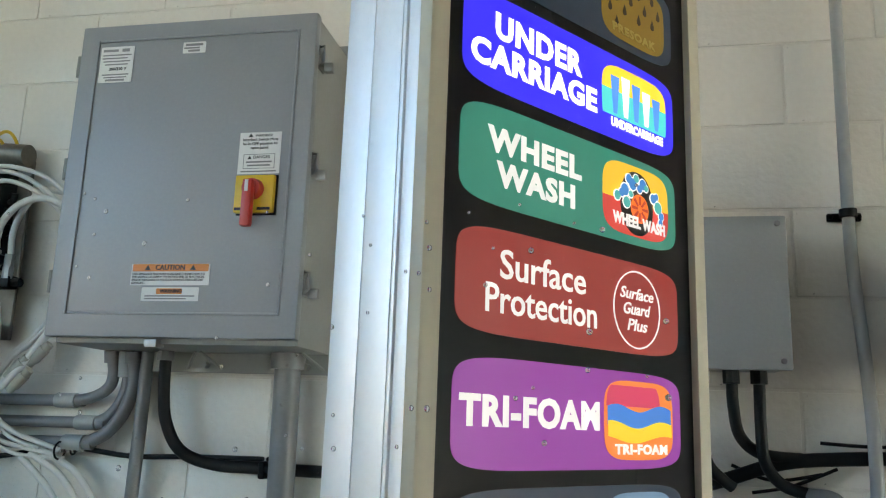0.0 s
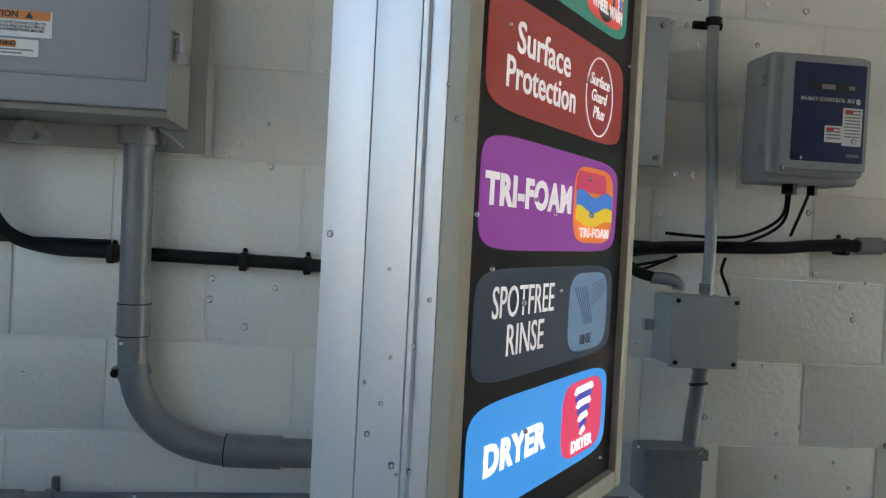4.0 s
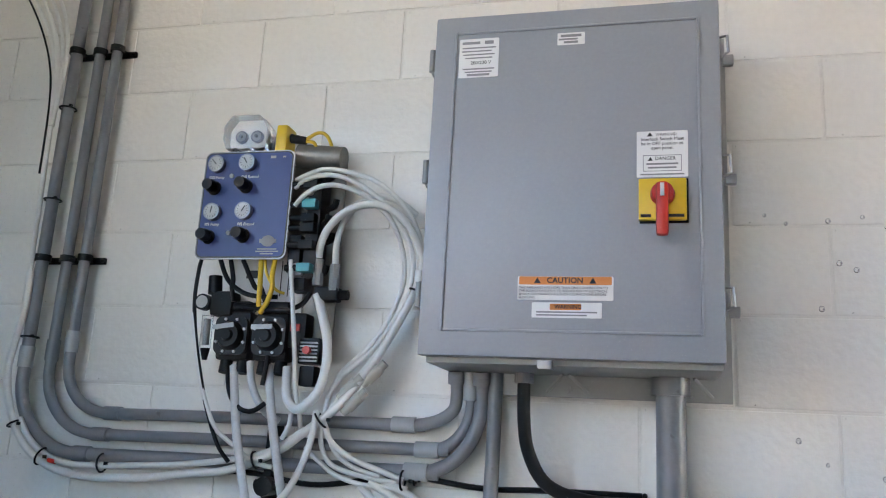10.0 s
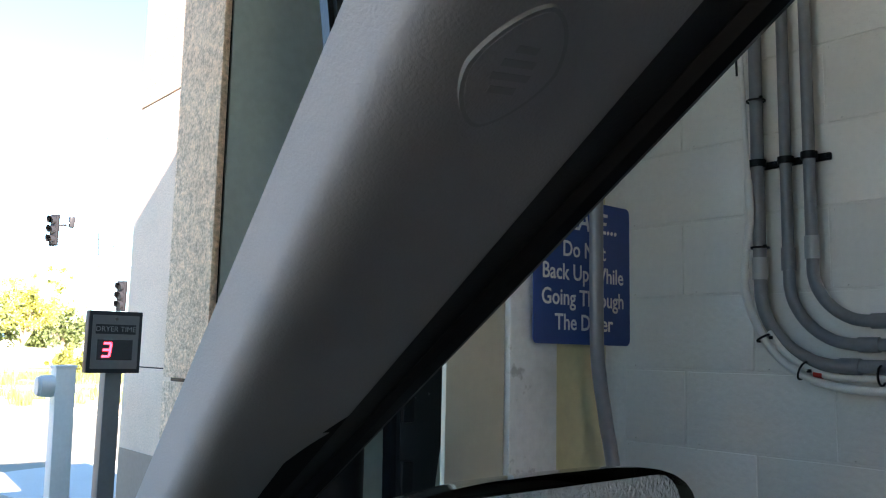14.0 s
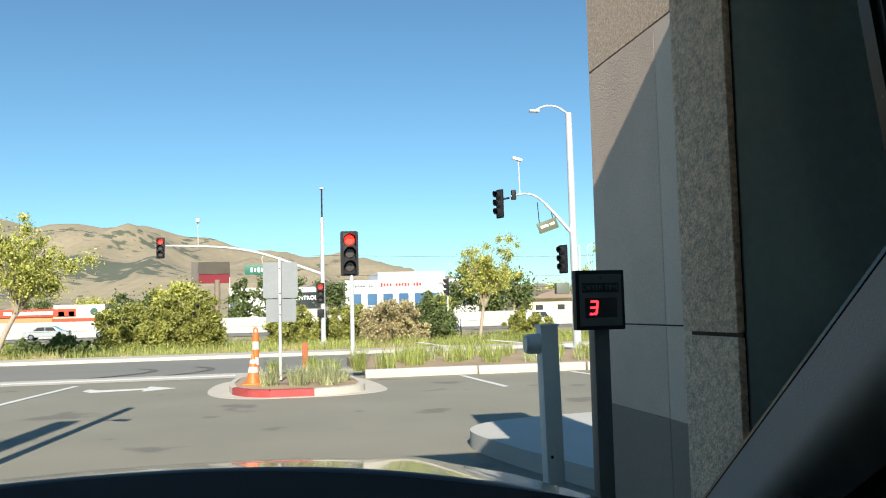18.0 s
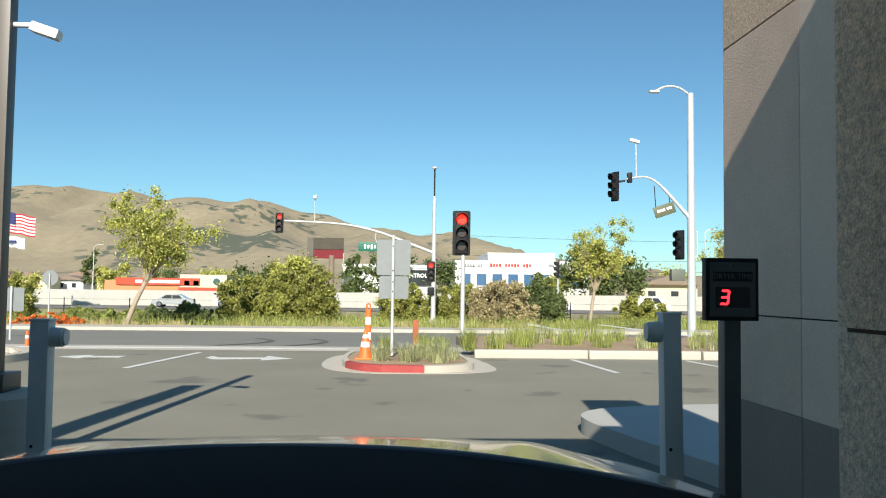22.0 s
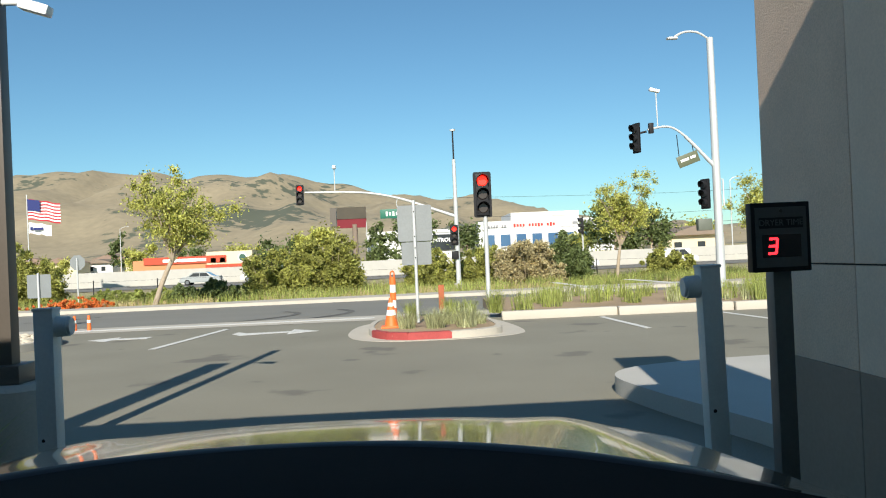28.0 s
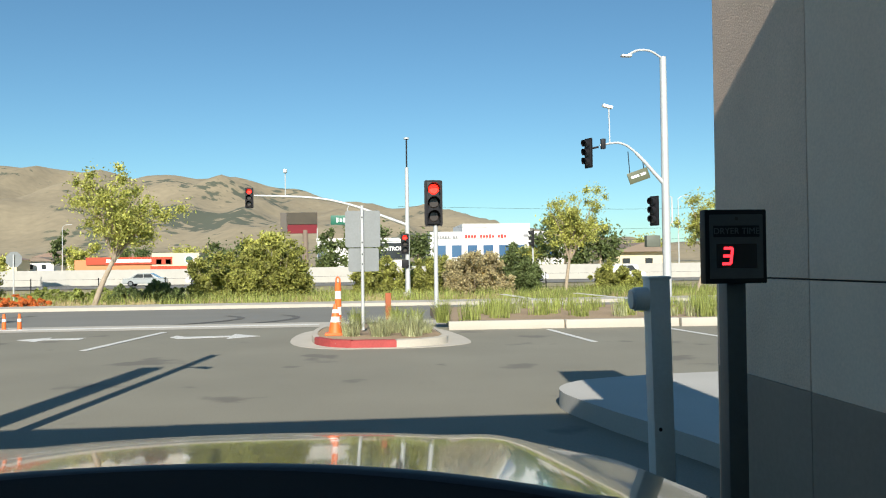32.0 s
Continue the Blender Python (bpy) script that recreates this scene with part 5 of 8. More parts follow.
LIT = 0.12
TXT = glow("lit_white_letters", (0.92, 0.92, 0.90), LIT * 1.15)
TXTDIM = mat("unlit_white_letters", (0.55, 0.55, 0.52), 0.4, vary=0.03, bump=0)
TXTMID = glow("half_lit_letters", (0.82, 0.83, 0.84), LIT * 0.5)
ICON = {}


def icol(name, c, k=1.0):
    if (name, k) not in ICON:
        ICON[(name, k)] = glow("icon_" + name, c, LIT * k, 0.35) if k else mat("icon_" + name, c, 0.35, vary=0.03, bump=0)
    return ICON[(name, k)]


def cut(outline, lo, hi):
    """The part of a convex outline between two heights."""
    def clip(pts, level, sign):
        res = []
        for (xa, ya), (xb, yb) in zip(pts, pts[1:] + pts[:1]):
            ina, inb = (ya - level) * sign >= 0, (yb - level) * sign >= 0
            if ina:
                res.append((xa, ya))
            if ina != inb:
                f = (level - ya) / (yb - ya)
                res.append((xa + (xb - xa) * f, level))
        return res
    return clip(clip(outline, lo, 1), hi, -1)


def fitted(name, words, x0, x1, y0, y1, material, parent, z, bold=0.0, space=1.0, shear=0.0):
    """One line of lettering that fills a rectangle of the sign's face."""
    cu = bpy.data.curves.new(name, "FONT")
    cu.body, cu.size, cu.extrude, cu.offset, cu.space_character, cu.shear = words, 0.05, 0.0004, bold, space, shear
    cu.resolution_u = 3
    tmp = bpy.data.objects.new(name, cu)
    me = bpy.data.meshes.new_from_object(tmp)
    bpy.data.objects.remove(tmp)
    xs, ys = [v.co.x for v in me.vertices], [v.co.y for v in me.vertices]
    kx, ky = (x1 - x0) / (max(xs) - min(xs)), (y1 - y0) / (max(ys) - min(ys))
    me.transform(S @ Matrix.Translation((x0 - min(xs) * kx, y0 - min(ys) * ky, z)) @ Matrix.Diagonal((kx, ky, 1, 1)))
    return part(name, me, material, parent, soft=False)


def flat(outline, z, material, parent, name="icon_shape"):
    return part(name, slab(bmesh.new(), outline, z, z + 0.0004, S), material, parent, soft=False)


def disc(x, y, r, n=18):
    return [(x + r * math.cos(6.2832 * q / n), y + r * math.sin(6.2832 * q / n)) for q in range(n)]


FAT = 0.0022
# panel: name, height of its middle, colour, glow; lines: words, x0, x1, y0, y1
rows_ = (("pre_soak", 1.992, (0.022, 0.05, 0.10), 0.0, (("PRE", 0.152, 0.250, 2.009, 2.046), ("SOAK", 0.129, 0.262, 1.962, 2.000))),
         ("under_carriage", 1.842, (0.02, 0.015, 0.62), LIT, (("UNDER", 0.112, 0.286, 1.847, 1.884), ("CARRIAGE", 0.070, 0.319, 1.804, 1.840))),
         ("wheel_wash", 1.692, (0.03, 0.34, 0.25), LIT * 0.42, (("WHEEL", 0.102, 0.284, 1.695, 1.729), ("WASH", 0.119, 0.270, 1.652, 1.686))),
         ("surface", 1.534, (0.46, 0.045, 0.04), LIT * 0.36, (("Surface", 0.129, 0.293, 1.538, 1.575), ("Protection", 0.105, 0.316, 1.495, 1.531))),
         ("tri_foam", 1.377, (0.42, 0.06, 0.52), LIT * 0.42, (("TRI-FOAM", 0.067, 0.321, 1.361, 1.399),)),
         ("spotfree", 1.226, (0.018, 0.04, 0.09), LIT * 0.25, (("SPOTFREE", 0.100, 0.279, 1.234, 1.271), ("RINSE", 0.142, 0.250, 1.188, 1.226))),
         ("dryer", 1.074, (0.02, 0.26, 0.68), LIT * 0.9, (("DRYER", 0.099, 0.276, 1.055, 1.092),)))
for i, (nm, cy, color, lit, lines_) in enumerate(rows_):
    pl = part("menu_panel", slab(bmesh.new(), cushion(0.228, 0.0655, 6.5, 0.284, cy, 60), 0.0, 0.0010, S), panel_color("panel_" + nm, color, lit), sign, "coloured menu panel", soft=False)
    thin_font = i in (3, 5)
    letters = TXT if i in (1, 6) else (TXTDIM if i == 0 else TXTMID)
    for words, x0, x1, y0, y1 in lines_:
        fitted("menu_words", words, x0, x1, y0, y1, letters, pl, 0.0014, 0.0006 if i == 3 else (0.0 if i == 5 else FAT), 1.0 if thin_font else 1.10)
    ix, icon = 0.411, cushion(0.0805, 0.0535, 4.2, 0.411, cy)
    if i == 0:
        flat(icon, 0.0012, icol("gold_off", (0.42, 0.26, 0.03), 0), pl)
        for q in range(13):
            x, y = ix - 0.060 + 0.036 * (q % 4) + (0.016 if (q // 4) % 2 else 0), cy + 0.036 - 0.021 * (q // 4) + 0.004 * (q % 2)
            if abs(x - ix) < 0.068:
                flat([(x, y + 0.010), (x + 0.0045, y - 0.001), (x + 0.0045, y - 0.006), (x, y - 0.009), (x - 0.0045, y - 0.006), (x - 0.0045, y - 0.001)], 0.0018, icol("drop_off", (0.05, 0.025, 0.01), 0), pl)
        fitted("icon_words", "PRESOAK", ix - 0.055, ix + 0.055, cy - 0.044, cy - 0.030, icol("gold_word", (0.60, 0.46, 0.12), 0), pl, 0.0024, FAT, 1.1)
    elif i == 1:
        icon = cushion(0.0805, 0.050, 4.2, ix, cy)
        flat(cut(icon, cy - 0.030, cy + 0.010), 0.0012, icol("aqua", (0.03, 0.45, 0.45)), pl)
        flat(cut(icon, cy + 0.010, cy + 0.06), 0.0012, icol("amber", (0.85, 0.48, 0.03)), pl)
        for q in range(5):
            x, top = ix - 0.050 + q * 0.026, cy + 0.036 - 0.004 * abs(q - 1)
            flat([(x - 0.0105, top), (x + 0.0105, top), (x + 0.0045, cy - 0.026), (x - 0.0045, cy - 0.026)], 0.0018, TXT if q % 2 else icol("jet_blue", (0.05, 0.20, 0.70)), pl)
        fitted("icon_words", "UNDERCARRIAGE", ix - 0.060, ix + 0.070, cy - 0.047, cy - 0.033, TXT, pl, 0.0022, FAT, 1.05)
    elif i == 2:
        flat(cut(icon, cy - 0.003, cy + 0.06), 0.0012, icol("amber", (0.85, 0.48, 0.03), 0.55), pl)
        flat(cut(icon, cy - 0.06, cy - 0.003), 0.0012, icol("crimson", (0.55, 0.05, 0.04), 0.55), pl)
        flat(cushion(0.040, 0.048, 2.2, ix, cy - 0.003), 0.0018, icol("tyre", (0.012, 0.01, 0.01), 0), pl)
        flat(disc(ix + 0.006, cy - 0.010, 0.022), 0.0024, icol("hub", (0.80, 0.16, 0.02), 0.6), pl)
        for q in range(8):
            a = q * 0.785
            dx, dy = math.cos(a), math.sin(a)
            flat([(ix + 0.006 + dx * 0.006 - dy * 0.0016, cy - 0.010 + dy * 0.006 + dx * 0.0016), (ix + 0.006 + dx * 0.006 + dy * 0.0016, cy - 0.010 + dy * 0.006 - dx * 0.0016), (ix + 0.006 + dx * 0.019 + dy * 0.0026, cy - 0.010 + dy * 0.019 - dx * 0.0026), (ix + 0.006 + dx * 0.019 - dy * 0.0026, cy - 0.010 + dy * 0.019 + dx * 0.0026)], 0.0030, icol("spoke", (0.45, 0.04, 0.02), 0.5), pl)
        for q, (bx, by, r) in enumerate(((-0.050, 0.000, 0.007), (-0.040, 0.006, 0.006), (-0.032, 0.012, 0.009), (-0.028, -0.006, 0.008), (-0.022, 0.030, 0.007), (-0.013, 0.024, 0.009), (-0.004, 0.034, 0.006), (0.004, 0.020, 0.006), (0.012, 0.028, 0.008), (0.020, 0.024, 0.005),
                                         (0.038, 0.012, 0.007), (0.046, 0.016, 0.005), (0.050, 0.000, 0.009), (0.058, -0.012, 0.006), (0.056, -0.022, 0.005), (-0.018, 0.008, 0.005))):
            flat(disc(ix + bx, cy + by, r + 0.002, 14), 0.0036 + 0.00001 * q, icol("bubble_rim", (0.85, 0.85, 0.85), 0.6), pl, "bubble_rim")
            flat(disc(ix + bx, cy + by, r, 14), 0.0042 + 0.00001 * q, icol("bubble", (0.03, 0.20, 0.55), 0.6) if q % 3 else icol("bubble_green", (0.05, 0.38, 0.36), 0.6), pl, "bubble")
        fitted("icon_words", "WHEEL WASH", ix - 0.062, ix + 0.066, cy - 0.042, cy - 0.024, TXTMID, pl, 0.0050, FAT, 1.05)
    elif i == 3:
        ring = bmesh.new()
        tube(ring, [S @ Vector((0.409 + 0.055 * math.cos(6.2832 * q / 48), cy - 0.002 + 0.055 * math.sin(6.2832 * q / 48), 0.0012)) for q in range(49)], 0.0013, 6, bent=False)
        part("icon_ring", ring, TXTMID, pl)
        for words, w, y0 in (("Surface", 0.040, 0.012), ("Guard", 0.032, -0.010), ("Plus", 0.024, -0.033)):
            fitted("icon_words", words, 0.409 - w, 0.409 + w, cy + y0, cy + y0 + 0.017, TXTMID, pl, 0.0014, 0.0008, 1.0, 0.25)
    elif i == 4:
        flat(icon, 0.0012, icol("foam_orange", (0.82, 0.22, 0.04), 0.5), pl)
        def wave(lo, hi, f, p):
            x0, n = ix - 0.074, 20
            top = [(x0 + 0.148 * q / n, cy + hi + 0.005 * math.sin(q * f + p)) for q in range(n + 1)]
            return top + [(x0 + 0.148 * q / n, cy + lo + 0.005 * math.sin(q * f * 0.8 + p + 1)) for q in range(n, -1, -1)]
        flat(cut(cushion(0.062, 0.0535, 4.2, ix - 0.014, cy), cy + 0.018, cy + 0.046), 0.0018, icol("foam_red", (0.62, 0.04, 0.12), 0.5), pl)
        flat(wave(-0.012, 0.016, 0.45, 0.4), 0.0024, icol("foam_blue", (0.03, 0.20, 0.66), 0.5), pl)
        flat(wave(-0.026, -0.006, 0.40, 1.2), 0.0030, icol("foam_yellow", (0.85, 0.62, 0.03), 0.5), pl)
        fitted("icon_words", "TRI-FOAM", ix - 0.060, ix + 0.062, cy - 0.046, cy - 0.032, TXTMID, pl, 0.0036, FAT, 1.1)
    elif i == 5:
        flat(cushion(0.078, 0.0555, 4.2, ix, cy), 0.0012, icol("rinse_blue", (0.16, 0.30, 0.48), 0.3), pl)
        for q in range(6):
            flat([(ix - 0.060 + 0.009 * q, cy + 0.036), (ix - 0.057 + 0.009 * q, cy + 0.036), (ix - 0.012 + 0.006 * q, cy - 0.018), (ix - 0.015 + 0.006 * q, cy - 0.018)], 0.0018, icol("rinse_line", (0.06, 0.14, 0.28), 0.3), pl)
            flat([(ix + 0.010, cy + 0.006 + 0.006 * q), (ix + 0.062, cy + 0.024 + 0.004 * q), (ix + 0.062, cy + 0.0258 + 0.004 * q), (ix + 0.010, cy + 0.0078 + 0.006 * q)], 0.0018, icol("rinse_line", (0.06, 0.14, 0.28), 0.3), pl)
        fitted("icon_words", "RINSE", ix - 0.030, ix + 0.014, cy - 0.046, cy - 0.032, icol("rinse_word", (0.02, 0.04, 0.10), 0), pl, 0.0022)
    else:
        flat(icon, 0.0012, icol("dryer_red", (0.62, 0.04, 0.11), 0.9), pl)
        for q in range(7):
            y, w = cy + 0.040 - 0.010 * q, 0.040 - 0.0045 * q
            flat([(ix - w, y - 0.004), (ix - w + 0.010, y + 0.005), (ix + w - 0.008, y + 0.007), (ix + w, y - 0.001), (ix + w - 0.016, y - 0.006), (ix - w + 0.018, y - 0.009)], 0.0018 + 0.00002 * q, TXT if q % 2 == 0 else icol("swirl_blue", (0.05, 0.06, 0.38), 0.9), pl)
        fitted("icon_words", "DRYER", ix - 0.042, ix + 0.042, cy - 0.047, cy - 0.030, TXT, pl, 0.0026, FAT, 1.05)

gb.matrix_basis = Matrix.Translation((-0.004, -0.022, -0.009)) @ gb.matrix_basis
jb.matrix_basis = Matrix.Translation((-0.003, -0.006, -0.009)) @ jb.matrix_basis
cb.matrix_basis = Matrix.Translation((-0.004, -0.015, -0.008)) @ cb.matrix_basis

# ---- dryer leg with the notice ----
leg = thing("dryer_upright", (-2.0, 1.15, 0), "galvanised steel upright of the dryer arch with khaki plate", "machine")
part("cream_flange", Box(-2.000, -1.988, 0.925, 1.062, 0.006, 3.1, 0.003), CREAM, leg)
part("galvanised_plate", Box(-2.06, -1.978, 1.065, 1.190, 0.006, 3.1, 0.004), GALV, leg, "spangled galvanised plate")
part("khaki_plate", Box(-2.06, -1.985, 1.193, 1.343, 0.006, 3.1, 0.004), KHAKI, leg)
b = Box(-1.985, -1.925, 1.20, 1.345, 2.195, 2.27, 0.012)
box(b, -1.98, -1.945, 1.335, 1.362, 2.205, 2.25, 0.004)
part("bracket", b, PVC, leg, "dark grey conduit fitting")
WETRUB = mat("wet_black_rubber", (0.010, 0.012, 0.014), 0.3, vary=0.2, spots=(0.30, 0.31, 0.32), spot_scale=60, spot_cut=0.70)
b = slab(bmesh.new(), [(0.74, 3.1), (0.79, 2.0), (0.86, 1.5), (0.93, 1.25), (0.975, 1.2), (0.985, 0.5), (1.03, 0.5), (1.09, 1.06), (1.14, 1.34), (1.187, 1.59), (1.24, 2.0), (1.24, 3.1)], 0.0, 0.05, facing_plus_x(-2.24, 0.0, 0.0))
bmesh.ops.bevel(b, geom=b.edges[:], offset=0.012, segments=2, affect="EDGES")
hs = part("black_curtain", b, WETRUB, leg, "black wet rubber curtain with white water spots")
for z in (1.04, 1.21):
    part("slot_block", Box(-2.189, -2.176, 0.985, 1.012, z - 0.05, z + 0.05, 0.006), BLACKPLA, hs)
nt_ = thing("notice_sign", (-1.966, 1.26, 1.32), "blue notice sign with white lettering on the dryer leg", "sign")
m = facing_plus_x(-1.972, 1.2575, 1.4535)
part("plate", slab(bmesh.new(), rounded(0.284, 0.280, 0.012), 0, 0.003, m), SIGNBLUE, nt_, soft=False)
for words, y, s, sh in (("PLEASE...", 0.098, 0.058, 0.18), ("Do Not", 0.040, 0.043, 0), ("Back Up While", -0.005, 0.043, 0), ("Going Through", -0.053, 0.043, 0), ("The Dryer", -0.100, 0.043, 0)):
    text("lettering", words, s, WHITE, nt_, m @ Matrix.Translation((0, y, 0.0034)), depth=0.0003, shear=sh, squeeze=0.92, bold=0.0006)
lc = thing("leg_conduit", (-1.94, 1.28, 0), "grey flexible conduit hanging in front of the blue notice", "conduit")
part("pipe", Tube([(-1.94, 1.262, 3.1), (-1.94, 1.265, 2.4), (-1.94, 1.262, 1.9), (-1.94, 1.258, 1.6), (-1.94, 1.258, 1.38), (-1.94, 1.262, 1.28), (-1.94, 1.285, 1.17), (-1.94, 1.31, 1.06), (-1.94, 1.315, 0.9), (-1.94, 1.315, 0.02)], 0.0135, 12), PVC, lc)

# nozzle of the dryer by the exit wall
nz = thing("dryer_nozzle", (-2.3, 0.887, 0), "grey upright dryer nozzle with dark band", "machine")
part("tube", Cyl((-2.30, 0.887, 0.006), (-2.30, 0.887, 1.195), 0.080, seg=28), BLACKPLA, nz)
part("cap_ring", Cyl((-2.30, 0.887, 1.190), (-2.30, 0.887, 1.235), 0.084, 0.083, seg=28), POLYGREY, nz, "pale grey cap ring")
part("cap", Cyl((-2.30, 0.887, 1.235), (-2.30, 0.887, 1.252), 0.080, 0.060, seg=28), POLYGREY, nz)
for z0, z1, a0 in ((1.19, 0.95, 220), (1.10, 0.80, 250), (0.95, 0.70, 215)):
    part("strap", Tube([(-2.30 + 0.083 * math.cos(radians(a0 + 14 * q)), 0.887 + 0.083 * math.sin(radians(a0 + 14 * q)), z0 + (z1 - z0) * q / 9) for q in range(10)], 0.006, 6, 2), WHITE, nz, "pale diagonal strap")

# ---- ground outside ----
PROFILE = ((60, 0.0), (-19, 0.0), (-33, -0.5), (-49, -0.8), (-98, -1.1), (-3000, -1.1))


def ground_z(x):
    for (xa, za), (xb, zb) in zip(PROFILE, PROFILE[1:]):
        if xb <= x <= xa:
            return za + (zb - za) * (x - xa) / (xb - xa)
    return -1.1


def strip(name, xa, xb, ya, yb, lift, material, label, category, thick=0.0):
    """A sheet of ground between two x, following the slope."""
    xs = sorted({xa, xb, *[p[0] for p in PROFILE if xb < p[0] < xa]}, reverse=True)
    b = bmesh.new()
    rows = []
    for x in xs:
        rows.append([b.verts.new((x, y, ground_z(x) + lift)) for y in (ya, yb)])
    for r0, r1 in zip(rows, rows[1:]):
        b.faces.new((r0[0], r0[1], r1[1], r1[0]))
    if thick:
        g = bmesh.ops.extrude_face_region(b, geom=b.faces[:])
        bmesh.ops.translate(b, vec=(0, 0, -thick), verts=[v for v in g["geom"] if isinstance(v, bmesh.types.BMVert)])
    bmesh.ops.recalc_face_normals(b, faces=b.faces)
    return tagged(part(name, b, material, soft=False), label, category, kind="structure")


strip("ground", 60, -3000, -2600, 2600, -0.03, VERGE, "dry grassy ground reaching to the hills", "ground")
strip("parking_lot", 40, -18.3, -40, 60, 0.0, ASPHALT, "grey patched asphalt of the car wash forecourt", "pavement")
strip("gutter", -18.3, -20.3, -60, 60, 0.004, CONC, "pale concrete valley gutter", "pavement")
strip("road", -20.3, -37.0, -120, 120, -0.008, ROADASPHALT, "grey asphalt road with tyre marks", "road")
TYRE = mat("tyre_rubber_mark", (0.115, 0.108, 0.095), 0.9, vary=0.3, scale=2, fine=40, bump=0.1)
for cx_m, cy_m, r_m, a0_m, a1_m in ((-24.0, -11.0, 7.6, 60, 118), (-24.0, -11.0, 9.1, 62, 112), (-31.0, -20.5, 9.0, 35, 95), (-27.0, 11.5, 8.0, 215, 262)):
    arc = [(cx_m + (r_m + w) * math.cos(radians(a0_m + (a1_m - a0_m) * q / 24)), cy_m + (r_m + w) * math.sin(radians(a0_m + (a1_m - a0_m) * q / 24))) for w in (0.10, -0.10) for q in (range(25) if w > 0 else range(24, -1, -1))]
    b = bmesh.new()
    n_arc = len(arc) // 2
    rim_a = [b.verts.new((x, y, ground_z(x) + 0.002)) for x, y in arc[:n_arc]]
    rim_b = [b.verts.new((x, y, ground_z(x) + 0.002)) for x, y in arc[:n_arc - 1:-1]]
    for q in range(n_arc - 1):
        b.faces.new((rim_a[q], rim_a[q + 1], rim_b[q + 1], rim_b[q]))
    tagged(part("tyre_mark", b, TYRE, soft=False), "dark curved tyre mark on the grey road", "tyre mark", kind="structure")
strip("sidewalk", -37.0, -40.5, -120, 120, 0.13, CONC, "pale concrete pavement behind the road", "pavement", 0.2)
strip("freeway", -86, -104, -400, 400, 0.03, ROADASPHALT, "grey freeway lanes behind the fence", "road")
tagged(part("barrier_wall", Box(-106.0, -105.6, -400, 400, -1.1, 0.78), WALKCONC, soft=False), "long pale concrete freeway barrier", "wall", kind="structure")
# painted lines and arrows, each a thin layer
lines = thing("road_markings", (-16, -3, 0), "worn white painted lane lines and arrows", "road marking", kind="structure")


def paint(outline, name="line", z=0.004):
    part(name, slab(bmesh.new(), outline, z, z + 0.003), LINE, lines, soft=False)


def stroke(a, b, w):
    a, b = Vector(a), Vector(b)
    n = (b - a).normalized()
    n = Vector((-n.y, n.x)) * w / 2
    paint([tuple(a + n), tuple(a - n), tuple(b - n), tuple(b + n)])


stroke((-14.45, -4.25), (-17.7, -3.82), 0.12)
paint([(-16.5, -3.45), (-16.15, -3.25), (-16.35, -2.4), (-16.0, -2.4), (-16.4, -1.88), (-16.95, -2.4), (-16.6, -2.4), (-16.55, -3.2), (-16.85, -3.4)], "arrow")
paint([(-16.55, -6.05), (-16.95, -5.6), (-16.68, -5.55), (-16.75, -4.95), (-16.40, -4.95), (-16.42, -5.55), (-16.15, -5.6)], "arrow")
stroke((-16.6, 3.31), (-14.15, 3.49), 0.10)
stroke((-16.5, 5.48), (-14.1, 5.75), 0.10)
stroke((-16.45, 7.6), (-14.1, 7.9), 0.10)
for y0, y1 in ((4.2, 6.4), (7.3, 9.2)):
    stroke((-24.0, y0 + 1.6), (-33.0, y1 - 1.2), 0.3)
stroke((-19.0, -9), (-19.0, -1.0), 0.25)

# raised walk beside the exit
tagged(part("raised_walk", slab(bmesh.new(), [(q.x, q.y) for q in curve_points([(-7.6, 1.78, 0), (-8.4, 1.63, 0), (-8.85, 1.68, 0), (-9.18, 1.95, 0), (-9.38, 2.45, 0), (-9.5, 3.1, 0), (-9.6, 4.2, 0)], 6)] + [(-9.6, 9.0), (-5.3, 9.0), (-5.3, 2.3), (-6.6, 2.05)], 0.0, 0.15), WALKCONC), "raised pale concrete walk with rounded corner", "pavement", kind="structure")

# planted strip with kerb
kerb = thing("planter_kerb", (-17, 6, 0), "pale concrete kerb of the planted strip", "kerb", kind="structure")
n_k = 8
for k in range(n_k):
    y0, y1 = 1.5 + 2.2 * k, 1.5 + 2.2 * (k + 1) - 0.012
    part("kerb_stone", Box(-17.08 + 0.08 * k, -16.90 + 0.08 * k, y0, y1, -0.02, 0.16, 0.02), CONC, kerb)
tagged(part("planted_bed", Box(-22.6, -16.95, 1.6, 19, -0.1, 0.11), SOIL), "bare soil bed of the planted strip", "ground", kind="structure")

# traffic island
isl = thing("traffic_island", (-16, 0.2, 0), "teardrop traffic island with red-painted kerb and dry soil", "kerb", kind="structure")
ring_ = [(-14.00, -0.25), (-13.97, 0.42), (-14.06, 0.80), (-14.32, 1.14), (-14.75, 1.27), (-16.0, 1.22), (-17.3, 1.0), (-17.9, 0.4), (-17.8, -0.35), (-17.0, -0.82), (-15.7, -0.93), (-14.75, -0.84), (-14.22, -0.58)]
outer = [(q.x, q.y) for q in curve_points([(x, y, 0) for x, y in ring_ + ring_[:1]], 4)[:-1]]
cx_, cy_ = -16.0, 0.15


def inset(f):
    return [(cx_ + (x - cx_) * f, cy_ + (y - cy_) * f) for x, y in outer]


